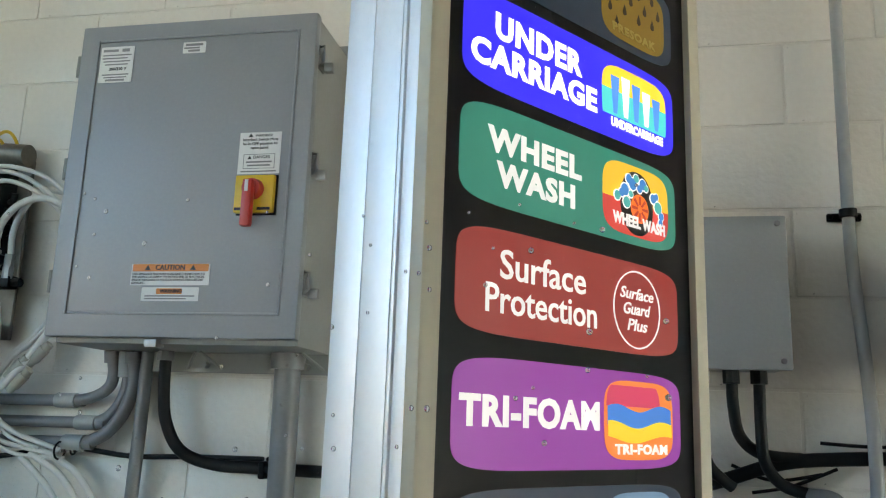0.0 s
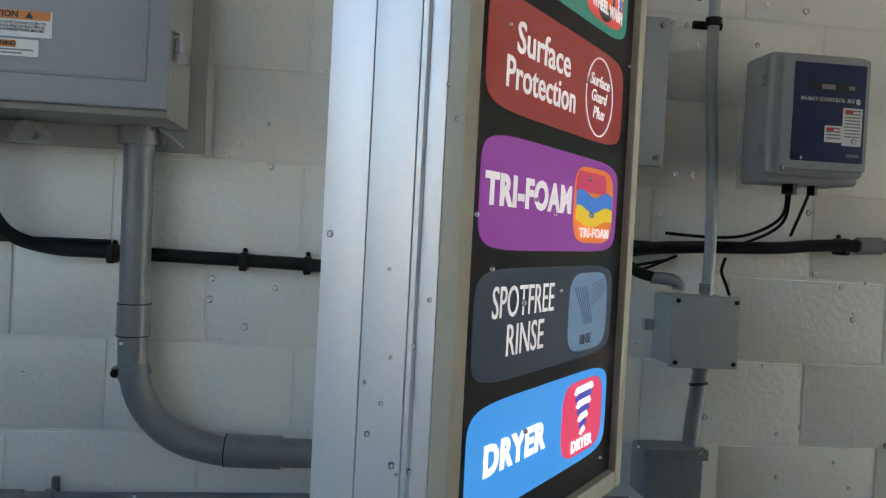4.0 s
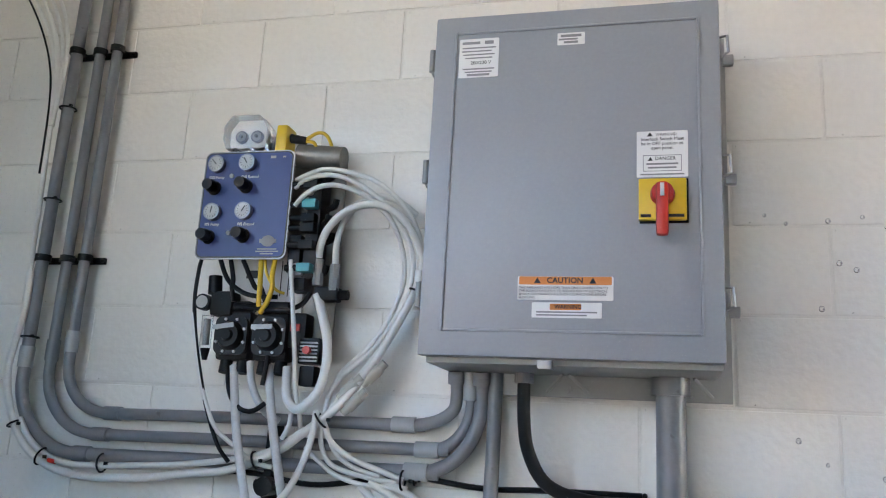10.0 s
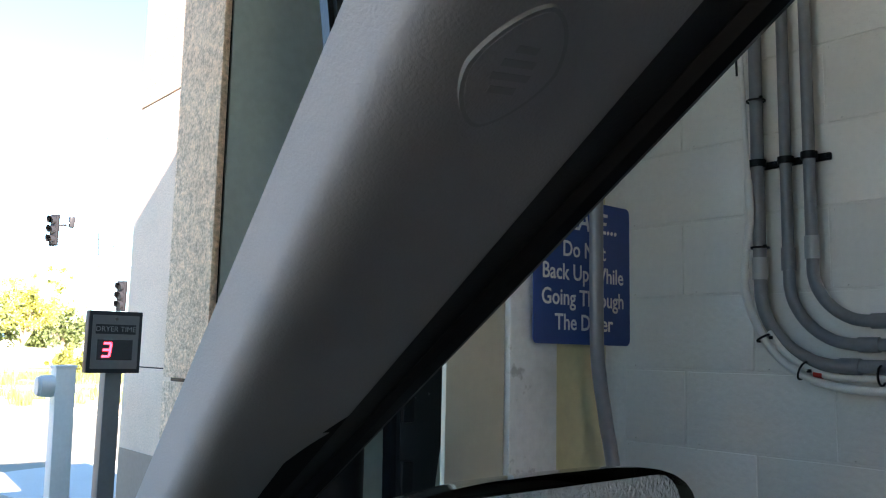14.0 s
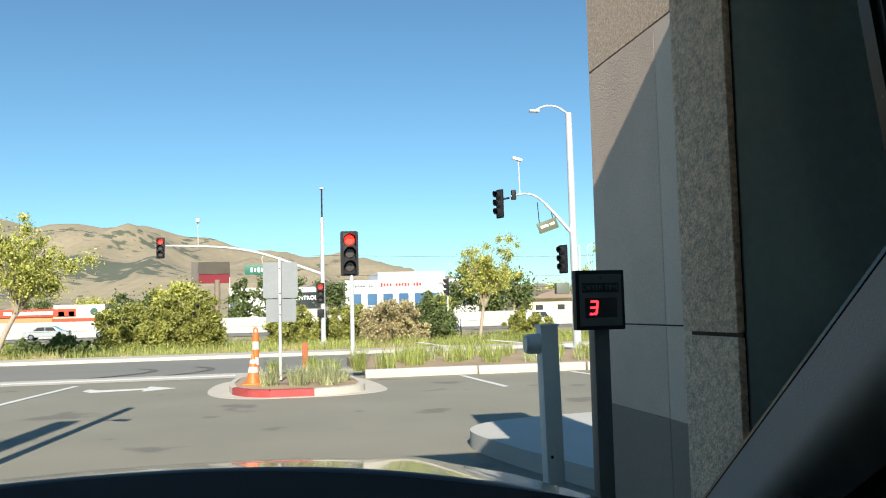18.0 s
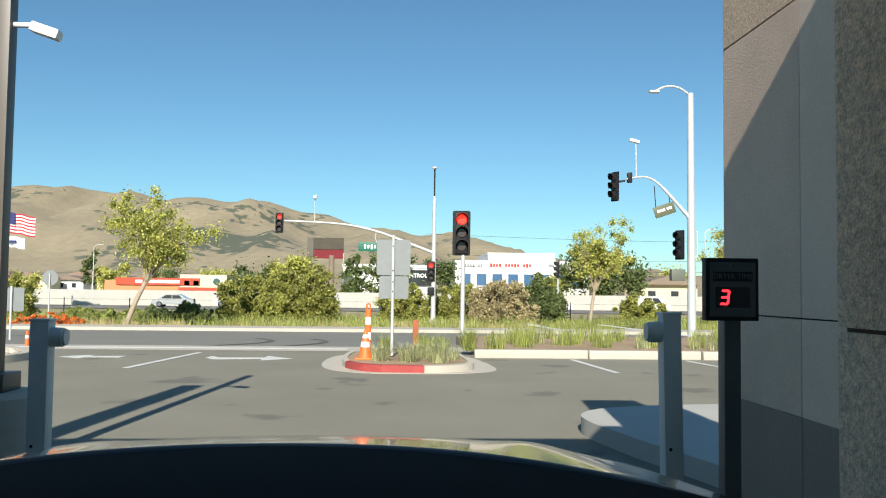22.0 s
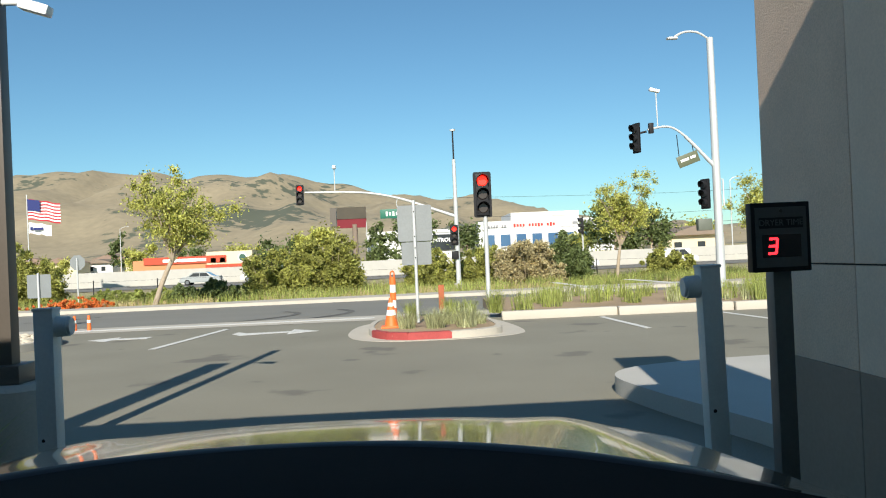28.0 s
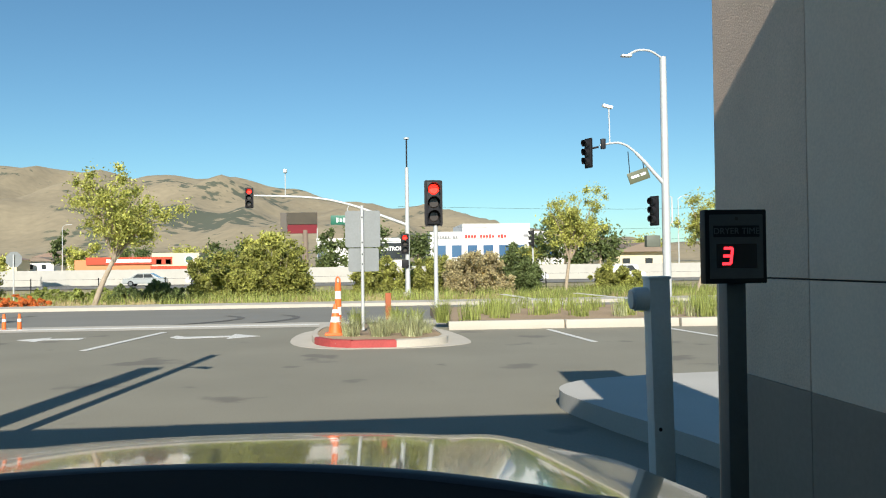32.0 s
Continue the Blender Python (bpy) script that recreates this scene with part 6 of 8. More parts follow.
part("gutter_apron", slab(bmesh.new(), [(cx_ + (x - cx_) * 1.06, cy_ + (y - cy_) * 1.32) for x, y in outer], 0.0, 0.006), CONC, isl)
rim, inner = inset(1.0), inset(0.915)
for k in range(13):
    lot = [(4 * k + q) % 52 for q in range(5)]
    red = k in (0, 11, 12)
    b = slab(bmesh.new(), [rim[q] for q in lot] + [inner[q] for q in lot[::-1]], 0.006, 0.115)
    bmesh.ops.bevel(b, geom=[e for e in b.edges if all(v.co.z > 0.1 for v in e.verts)], offset=0.012, segments=2, affect="EDGES")
    part("kerb_stone", b, REDPAINT if red else CONC, isl, "red painted kerb stone" if red else "")
part("bed", slab(bmesh.new(), inset(0.915), 0.006, 0.095), SOIL, isl)

# gravel bed at the far side of the lot
gv = thing("gravel_bed", (-16, -9, 0), "pale cobble bed with white concrete kerb", "kerb", kind="structure")
edge_ = [(q.x, q.y) for q in curve_points([(-12.6, -9.2, 0), (-13.4, -7.3, 0), (-14.6, -6.55, 0), (-15.7, -6.30, 0), (-16.6, -6.55, 0), (-17.4, -7.4, 0), (-17.9, -9.2, 0)], 5)]
back_edge = [(x + (-15.3 - x) * 0.09, y - 0.16) for x, y in edge_]
for k in range(6):
    lot = list(range(5 * k, 5 * k + 6))
    part("kerb_stone", slab(bmesh.new(), [edge_[q] for q in lot] + [back_edge[q] for q in lot[::-1]], 0.0, 0.13), CONC, gv)
part("bed", slab(bmesh.new(), back_edge + [(-17.6, -12.0), (-12.8, -12.0)], 0.0, 0.10), SOIL, gv)
COBBLE = mat("pale_cobble", (0.52, 0.46, 0.36), 0.85, vary=0.3, scale=3, fine=30)
rng_c = random.Random(31)
b = bmesh.new()
for _ in range(420):
    x, y = rng_c.uniform(-17.5, -13.0), rng_c.uniform(-10.0, -6.6)
    if abs(x + 15.3) < 2.0 - 0.25 * max(0.0, y + 7.6) * 4:
        ball(b, (x, y, 0.11), rng_c.uniform(0.05, 0.11), Matrix.Diagonal((1, 1, 0.6, 1)), 6)
tagged(part("cobbles", b, COBBLE, gv, "rounded pale cobbles"), kind="stuff")


# ---- plants ----
def blades(name, spots, material, label, height, spread, count, width=0.012, lean=0.5, z_at=None, category="grass"):
    """Tufts of grass: many thin bent blades."""
    rng = np.random.default_rng(len(spots) * 7 + int(height * 100))
    vs, fs = [], []
    for x, y, k in spots:
        z = ground_z(x) if z_at is None else z_at
        for _ in range(int(count * k)):
            a, r = rng.uniform(0, 6.283), spread * k * math.sqrt(rng.uniform(0, 1))
            bx, by = x + r * math.cos(a), y + r * math.sin(a)
            h = height * k * rng.uniform(0.5, 1.1)
            d = rng.uniform(0, 6.283)
            l = lean * h * rng.uniform(0.2, 1.0)
            dx, dy = math.cos(d), math.sin(d)
            w = width * rng.uniform(0.6, 1.3)
            n = len(vs)
            vs += [(bx - dy * w, by + dx * w, z), (bx + dy * w, by - dx * w, z), (bx + dx * l * 0.4 + dy * w * 0.7, by + dy * l * 0.4 - dx * w * 0.7, z + h * 0.6), (bx + dx * l * 0.4 - dy * w * 0.7, by + dy * l * 0.4 + dx * w * 0.7, z + h * 0.6), (bx + dx * l, by + dy * l, z + h)]
            fs += [(n, n + 1, n + 2, n + 3), (n + 3, n + 2, n + 4)]
    me = bpy.data.meshes.new(name)
    me.from_pydata(vs, [], fs)
    ob = part(name, me, material, soft=False)
    return tagged(ob, label, category, kind="stuff")


def leaves(clumps, per, size, seed, flat=0.0):
    """Small leaf quads scattered in uneven clumps (x, y, z, radius)."""
    rng = np.random.default_rng(seed)
    n_each = [int(per * max(0.3, c[3])) for c in clumps]
    c = np.repeat(np.array(clumps, float), n_each, axis=0)
    n = len(c)

    def unit(v):
        return v / (np.linalg.norm(v, axis=1, keepdims=True) + 1e-9)
    d = unit(rng.normal(size=(n, 3)))
    p = c[:, :3] + d * (c[:, 3] * np.abs(rng.normal(0.0, 0.62, n)))[:, None] * np.array((1, 1, 0.9))
    u = unit(rng.normal(size=(n, 3)))
    v = unit(np.cross(u, rng.normal(size=(n, 3))))
    s = (size * rng.uniform(0.6, 1.4, n))[:, None]
    co = np.stack((p - u * s, p + v * s * 0.5, p + u * s, p - v * s * 0.5), axis=1).reshape(-1)
    me = bpy.data.meshes.new("leaves")
    me.vertices.add(4 * n)
    me.vertices.foreach_set("co", co)
    me.loops.add(4 * n)
    me.loops.foreach_set("vertex_index", np.arange(4 * n))
    me.polygons.add(n)
    me.polygons.foreach_set("loop_start", np.arange(n) * 4)
    me.update(calc_edges=True)
    return me


def tree(name, x, y, height, lean, spread, seed, label, leaf=LEAF, trunk_r=0.13, fork=0.32, per=420, size=0.075, bare=0.25, low=0.42):
    rng = random.Random(seed)
    z0 = ground_z(x) + 0.0
    t = thing(name, (x, y, z0), label, "tree")
    top = Vector((x, y + lean, z0 + height * fork))
    part("trunk", Tube([(x, y, z0 - 0.1), (x, y + lean * 0.45, z0 + height * fork * 0.5), top], trunk_r, 10, 5, r1=trunk_r * 0.7), BARK, t)
    clumps = []
    n = 14
    for k in range(n):
        a = 6.283 * k / n + rng.uniform(-0.3, 0.3)
        rad = spread * rng.uniform(0.2, 1.0)
        tip = Vector((x + rad * math.cos(a), y + lean * 1.6 + rad * math.sin(a), z0 + height * rng.uniform(0.62, 0.97) - 0.18 * rad))
        mid = top.lerp(tip, 0.5) + Vector((0, 0, height * 0.06))
        limb = part("limb", Tube([top - Vector((0, 0, 0.15)), mid, tip], trunk_r * 0.42, 6, 4, r1=0.012), BARK, t)
        for q in range(8):
            f = low + (1 - low) * q / 7
            p = top.lerp(tip, f) + Vector((rng.uniform(-0.4, 0.4), rng.uniform(-0.4, 0.4), rng.uniform(-0.25, 0.35))) * spread * 0.62
            if rng.random() > bare * (1.2 - f):
                clumps.append((*p, spread * rng.uniform(0.13, 0.27)))
            part("branch", Tube([top.lerp(tip, f * 0.85), p], 0.018, 5, 2, r1=0.006), BARK, t) if q in (2, 5) else None
    part("crown", leaves(clumps, per, size, seed), leaf, t, soft=False)
    return t


def bush(name, x, y, width, height, seed, label, leaf=LEAF_BUSH, per=1050, size=0.085):
    rng = random.Random(seed)
    z0 = ground_z(x)
    t = thing(name, (x, y, z0), label, "bush")
    b = bmesh.new()
    clumps = []
    for k in range(int(14 + width * 5)):
        yy = y + rng.uniform(-0.5, 0.5) * width
        hh = height * rng.uniform(0.45, 1.0) * (1 - 0.5 * abs(yy - y) / width)
        xx = x + rng.uniform(-0.4, 0.4) * min(width, 2.5)
        tube(b, [(x + (xx - x) * 0.3, y + (yy - y) * 0.5, z0 - 0.05), (xx, yy, z0 + hh * 0.85)], 0.03, 5, 2, r1=0.008)
        for q in range(6):
            clumps.append((xx + rng.uniform(-0.35, 0.35), yy + rng.uniform(-0.4, 0.4), z0 + hh * (0.22 + 0.16 * q) + rng.uniform(-0.1, 0.1), rng.uniform(0.15, 0.32) * height / 2.6))
    part("stems", b, BARK, t)
    part("foliage", leaves(clumps, per, size, seed), leaf, t, soft=False)
    return t


tree("street_tree", -41.5, -12.65, 7.0, 0.95, 2.25, 3, "young yellow-green street tree with leaning pale trunk", trunk_r=0.14, per=430, size=0.068, bare=0.45)
tree("street_tree", -52.0, 12.3, 6.8, 0.3, 2.2, 5, "young light-green street tree in a soil mound", trunk_r=0.12, per=420, size=0.068)
tree("street_tree", -46.0, 18.2, 6.4, 0.8, 2.2, 8, "young light-green street tree beside the lamp post", trunk_r=0.11, per=420, size=0.068)
for i, (x, y, w, h, leaf, lab) in enumerate(((-50, -8.0, 3.3, 3.0, LEAF_BUSH, "sprawling olive-green roadside bush"), (-50, -5.1, 3.2, 3.7, LEAF_BUSH, "tall olive-green roadside bush"), (-52, 1.3, 3.6, 2.4, LEAF_BUSH, "scraggy thin olive roadside bush"), (-54, 4.6, 3.2, 2.6, LEAF_BUSH, "scraggy thin olive roadside bush"),
                                            (-52, 6.9, 3.6, 2.8, LEAF_DRY, "half-dry brownish roadside bush"), (-53, 9.2, 2.4, 3.1, LEAF_DARK, "dark green upright bush"), (-55, 16.3, 2.4, 2.0, LEAF_BUSH, "small round olive roadside bush"), (-46, -11.2, 3.2, 1.2, LEAF_DARK, "low dark bush under the tree"), (-47, -15.0, 4.5, 0.9, GRASS, "low spreading bright green bush"), (-48, -21.8, 4.0, 3.6, LEAF_BUSH, "tall yellow-green roadside shrub"), (-49, -26.0, 5.0, 4.2, LEAF_BUSH, "tall yellow-green roadside shrub"))):
    bush("bush", x, y, w, h, 20 + i, lab, leaf)
rng_ = random.Random(4)
blades("verge_weeds", [(rng_.uniform(-58, -41.5), rng_.uniform(-26, 24), rng_.uniform(0.6, 1.5)) for _ in range(520)], GRASS, "weedy green and yellow verge grass", 0.50, 0.7, 38, 0.014, 0.8)
blades("verge_dry_grass", [(rng_.uniform(-58, -40.8), rng_.uniform(-28, 26), rng_.uniform(0.5, 1.3)) for _ in range(460)], STRAW, "dry straw-coloured verge grass", 0.34, 0.7, 34, 0.013, 0.9)
blades("planter_grass", [(rng_.uniform(-21.8, -17.4), y + rng_.uniform(-0.3, 0.3), rng_.uniform(0.7, 1.35)) for y in np.arange(2.0, 15.0, 0.17)], GRASS, "upright green ornamental grass in the planted strip", 0.43, 0.19, 80, 0.006, 0.55, 0.1)
blades("planter_grass_pale", [(rng_.uniform(-21.8, -17.3), y + rng_.uniform(-0.3, 0.3), rng_.uniform(0.6, 1.1)) for y in np.arange(2.2, 15.0, 0.55)], GRASS_PALE, "pale ornamental grass in the planted strip", 0.36, 0.14, 60, 0.006, 0.6, 0.1)
blades("island_tufts", [(-15.0, -0.27, 0.9), (-14.85, 0.20, 1.0), (-14.8, 0.70, 1.05), (-15.5, 0.42, 0.8), (-15.3, 0.95, 0.7)], GRASS_PALE, "pale blue-green grass tufts on the traffic island", 0.36, 0.15, 300, 0.005, 1.1, 0.095)
blades("island_grass", [(-16.8, -0.2, 0.8), (-17.0, 0.5, 0.9), (-16.9, 0.9, 0.8), (-16.2, 0.62, 0.8), (-17.6, 1.45, 1.1)], GRASS, "green grass tufts on the traffic island", 0.46, 0.12, 260, 0.005, 0.8, 0.095)
bush("flower_clump", -41.5, -16.7, 3.4, 0.55, 41, "low clump of orange flowers beside the road", POPPY, 700, 0.05)

# ---- traffic furniture ----
def signal_head(parent, m, lit=0, side=False):
    """Three lights in a black housing with visors; local z out of the face."""
    b = box(bmesh.new(), -0.17, 0.17, -0.53, 0.53, -0.12, 0.0, 0.015)
    bmesh.ops.transform(b, matrix=m, verts=b.verts)
    hd = part("signal_head", b, SIGBLACK, parent, "black traffic signal head")
    b = slab(bmesh.new(), rounded(0.46, 1.16, 0.05), -0.07, -0.055, m)
    part("backplate", b, SIGBLACK, hd)
    for k, y in enumerate((0.345, 0.0, -0.345)):
        c = m @ Vector((0, y, 0.004))
        n = (m.to_3x3() @ Vector((0, 0, 1)))
        part("lens", Cyl(c, c + n * 0.03, 0.135, 0.11, seg=20), LENS_RED if k == lit else LENS_OFF, hd, "lit red lens" if k == lit else "")
        b = bmesh.new()
        prev = None
        for q in range(13):
            a = radians(-30 + 240 * q / 12)
            row = [b.verts.new(m @ Vector((rr * math.cos(a), y + rr * math.sin(a), zz))) for rr, zz in ((0.155, 0.0), (0.158, 0.26 - 0.12 * abs(q - 6) / 6))]
            if prev:
                b.faces.new((prev[0], prev[1], row[1], row[0]))
            prev = row
        part("visor", b, SIGBLACK, hd)
    return hd


sg = thing("traffic_signal", (-22.4, 1.68, ground_z(-22.4)), "three-light traffic signal showing red on a short grey post", "traffic light")
part("post", Cyl((-22.45, 1.75, ground_z(-22.4)), (-22.45, 1.75, 2.3), 0.055, seg=14), GALVPOLE, sg)
signal_head(sg, facing_plus_x(-22.35, 1.70, 2.755), 0)
part("cap", Cyl((-22.45, 1.75, 2.2), (-22.45, 1.75, 2.28), 0.075, seg=14), SIGBLACK, sg)

mz = ground_z(-49)
ms = thing("signal_mast", (-49, 2.4, mz), "tall galvanised signal mast with long curved arm and antenna", "traffic light")
part("pole", Cyl((-49, 2.4, mz), (-49, 2.4, 6.7), 0.15, 0.10, seg=16), GALVPOLE, ms)
part("base", Cyl((-49, 2.4, mz), (-49, 2.4, mz + 0.35), 0.28, seg=16), CONC, ms)
part("antenna", Cyl((-49, 2.4, 6.6), (-49, 2.4, 8.35), 0.045, seg=10), SIGBLACK, ms)
part("antenna_cap", Cyl((-49, 2.4, 8.33), (-49, 2.4, 8.42), 0.16, seg=12), GALVPOLE, ms)
part("arm", Tube([(-49, 2.35, 3.42), (-49, 1.2, 3.85), (-49, -0.9, 4.6), (-49, -3.0, 5.0), (-49, -6.2, 5.13)], 0.10, 10, 5, r1=0.055), GALVPOLE, ms)
signal_head(ms, facing_plus_x(-48.9, -6.48, 5.0), 0)
signal_head(ms, facing_plus_x(-48.75, 2.24, 2.33), 0)
part("pedestrian_head", Box(-48.95, -48.75, 2.05, 2.45, 0.95, 1.42, 0.03), SIGBLACK, ms)
part("camera_post", Cyl((-49, -4.48, 5.1), (-49, -4.48, 6.45), 0.03, seg=8), GALVPOLE, ms)
part("camera_head", Box(-49.1, -48.8, -4.58, -4.38, 6.42, 6.62, 0.03), GALVPOLE, ms)
ss = part("street_sign", Box(-48.97, -48.93, -1.95, 0.2, 3.45, 3.98, 0.02), GREENSIGN, ms, "green street name sign")
part("sign_hanger", Tube([(-49, -0.9, 4.6), (-49, -1.0, 4.3), (-49, -0.9, 3.98)], 0.025, 6), GALVPOLE, ss)
bars(ss, facing_plus_x(-48.925, -0.95, 3.71), [(-0.62 + 0.19 * q, 0.0, 0.11, 0.26 if q in (0, 2) else 0.18) for q in range(7)], WHITE, 0.004)

lz = ground_z(-33)
lp = thing("street_lamp", (-33, 11.72, lz), "tall white street lamp post with signals and hanging sign", "street lamp")
part("pole", Cyl((-33, 11.72, lz), (-33, 11.68, 9.2), 0.17, 0.125, seg=18), GALVPOLE, lp)
part("lamp_arm", Tube([(-33, 11.68, 9.12), (-33, 11.2, 9.42), (-33, 10.7, 9.45), (-33, 10.3, 9.28)], 0.045, 8), GALVPOLE, lp)
part("lamp_head", Box(-33.12, -32.88, 10.0, 10.42, 9.18, 9.27, 0.04), GALVPOLE, lp, "flat grey lamp head")
part("signal_arm", Tube([(-33, 11.62, 4.25), (-33, 11.35, 4.55), (-33, 10.95, 5.00), (-33, 10.55, 5.42)], 0.085, 10, 4, r1=0.065), GALVPOLE, lp)
part("arm_tip", Tube([(-33, 10.6, 5.38), (-33, 10.2, 5.70), (-33, 9.85, 5.82), (-33, 9.5, 5.80), (-33, 9.1, 5.72)], 0.05, 8, 5, r1=0.04), GALVPOLE, lp)
signal_head(lp, facing_minus_y(-33.0, 8.60, 5.42) @ pose(0, 0, 0, 0, 25, 0), 5)
part("arm_clamp", Cyl((-33, 9.05, 5.66), (-33, 8.75, 5.60), 0.04, seg=8), SIGBLACK, lp)
part("sensor", Box(-33.1, -32.9, 9.14, 9.32, 5.58, 5.98, 0.03), SIGBLACK, lp, "dark detector box on the arm")
part("camera_post", Cyl((-33, 9.50, 5.78), (-33, 9.48, 7.15), 0.025, seg=8), GALVPOLE, lp)
b = Box(-0.10, 0.10, -0.20, 0.20, -0.06, 0.06, 0.03)
bmesh.ops.transform(b, matrix=Matrix.Translation((-33, 9.42, 7.24)) @ pose(0, 0, 0, -14, 0, 0), verts=b.verts)
part("camera_head", b, WHITEREF, lp)
b = Box(-0.02, 0.02, -0.43, 0.43, -0.22, 0.22, 0.015)
SM = Matrix.Translation((-33, 10.63, 4.53)) @ pose(0, 0, 0, 19, 0, 0)
bmesh.ops.transform(b, matrix=SM, verts=b.verts)
hsn = part("hanging_sign", b, OLIVESIGN, lp, "olive hanging street sign")
for yy in (-0.30, 0.30):
    q = SM @ Vector((0, yy, 0.21))
    part("hanger", Cyl(q, (-33, q.y - 0.06, q.z + (0.85 if yy < 0 else 0.40)), 0.018, seg=6), SIGBLACK, hsn)
bars(hsn, SM @ facing_plus_x(0.021, 0, 0), [(-0.14, 0.02, 0.34, 0.10), (0.20, 0.02, 0.22, 0.10)], WHITE, 0.004)
signal_head(lp, facing_minus_y(-32.95, 11.18, 3.16) @ pose(0, 0, 0, 0, 30, 0), 5)
part("side_bracket", Tube([(-33, 11.7, 3.75), (-33, 11.95, 3.7), (-33, 11.95, 2.7), (-33, 11.7, 2.6)], 0.03, 6, bent=False), GALVPOLE, lp)
part("pedestrian_head", Box(-33.1, -32.8, 10.85, 11.4, 1.75, 2.2, 0.03), mat("olive_housing", (0.12, 0.13, 0.10), 0.5), lp)
ps = thing("pedestrian_signal", (-53, 10.3, ground_z(-53)), "side-facing signal on a slim grey post", "traffic light")
part("post", Cyl((-53, 10.5, ground_z(-53)), (-53, 10.5, 3.2), 0.06, seg=10), GALVPOLE, ps)
signal_head(ps, facing_minus_y(-53, 10.45, 2.65), 5)
# sign seen from behind on the island
bs = thing("road_sign", (-15.82, -0.08, 0.12), "two bare aluminium signs on a post, seen from behind", "road sign")
part("post", Cyl((-15.82, -0.08, 0.12), (-15.82, -0.08, 2.25), 0.028, seg=10), GALVPOLE, bs)
part("upper_plate", slab(bmesh.new(), rounded(0.60, 0.63, 0.04), -0.004, 0, facing_plus_x(-15.86, -0.07, 1.85)), SIGNBACK, bs)
part("lower_plate", slab(bmesh.new(), rounded(0.52, 0.40, 0.03), -0.004, 0, facing_plus_x(-15.86, -0.06, 1.32)), SIGNBACK, bs)
for z in (1.62, 2.05, 1.25, 1.42):
    part("bolt", Cyl((-15.86, -0.08, z), (-15.78, -0.08, z), 0.012, seg=8), SIGBLACK, bs)
bs2 = thing("road_sign", (-23.5, -10.0, ground_z(-23.5)), "bare aluminium sign on a post, seen from behind", "road sign")
part("post", Cyl((-23.5, -10.0, ground_z(-23.5)), (-23.5, -10.0, 1.25), 0.03, seg=10), GALVPOLE, bs2)
part("plate", slab(bmesh.new(), rounded(0.62, 0.62, 0.04), -0.004, 0, facing_plus_x(-23.54, -10.0, 0.9)), SIGNBACK, bs2)
sp = thing("stop_sign_post", (-45, -17.6, ground_z(-45)), "grey octagonal sign on a slim post, seen from behind", "road sign")
part("post", Cyl((-45, -17.6, ground_z(-45)), (-45, -17.6, 1.9), 0.04, seg=8), GALVPOLE, sp)
part("plate", slab(bmesh.new(), [(0.42 * math.cos(a), 0.42 * math.sin(a)) for a in (0.3927 + k * 0.7854 for k in range(8))], -0.004, 0, facing_plus_x(-45.05, -17.6, 1.65)), SIGNBACK, sp)


def cone(name, x, y, z, h, r, label):
    t = thing(name, (x, y, z), label, "traffic cone")
    part("foot", Box(x - r * 1.35, x + r * 1.35, y - r * 1.35, y + r * 1.35, z, z + 0.035, 0.01), ORANGE, t)
    zs = (0.035, 0.42 * h, 0.60 * h, 0.72 * h, 0.84 * h, h)
    for k, (a, c) in enumerate(zip(zs, zs[1:])):
        rr = lambda q: r * (1 - 0.78 * q / h)
        part("band", Cyl((x, y, z + a), (x, y, z + c), rr(a) + (0.002 if k % 2 else 0), rr(c) + (0.002 if k % 2 else 0), seg=20), WHITEREF if k % 2 else ORANGE, t)
    return t


cone("traffic_cone", -15.3, -0.53, 0.095, 0.50, 0.125, "orange traffic cone with white bands on the island")
dl = thing("delineator_post", (-15.85, -0.52, 0.095), "tall orange and white delineator post", "traffic post")
for k in range(6):
    part("band", Cyl((-15.85, -0.50, 0.12 + 0.135 * k), (-15.85, -0.50, 0.12 + 0.135 * (k + 1)), 0.055, 0.053, seg=16), WHITEREF if k in (2, 4) else ORANGE, dl)
part("handle", Tube([(-15.85, -0.53, 0.93), (-15.85, -0.53, 1.0), (-15.85, -0.50, 1.03), (-15.85, -0.47, 1.0), (-15.85, -0.47, 0.93)], 0.014, 6), ORANGE, dl)
for y in (-7.35, -7.05, -7.75):
    d2 = thing("small_delineator", (-19.2, y, 0), "small orange delineator with white band", "traffic post", "delineators")
    part("band", Cyl((-19.2, y, 0.004), (-19.2, y, 0.20), 0.045, 0.035, seg=12), ORANGE, d2)
    part("white_band", Cyl((-19.2, y, 0.16), (-19.2, y, 0.22), 0.039, seg=12), WHITEREF, d2)
    part("tip", Cyl((-19.2, y, 0.22), (-19.2, y, 0.32), 0.034, 0.025, seg=12), ORANGE, d2)
st = thing("marker_stake", (-19.4, 0.45, 0), "short rust-red marker stake", "post")
part("stake", Box(-19.45, -19.35, 0.39, 0.51, 0.0, 0.62, 0.01), mat("rust_red", (0.36, 0.10, 0.04), 0.8), st)

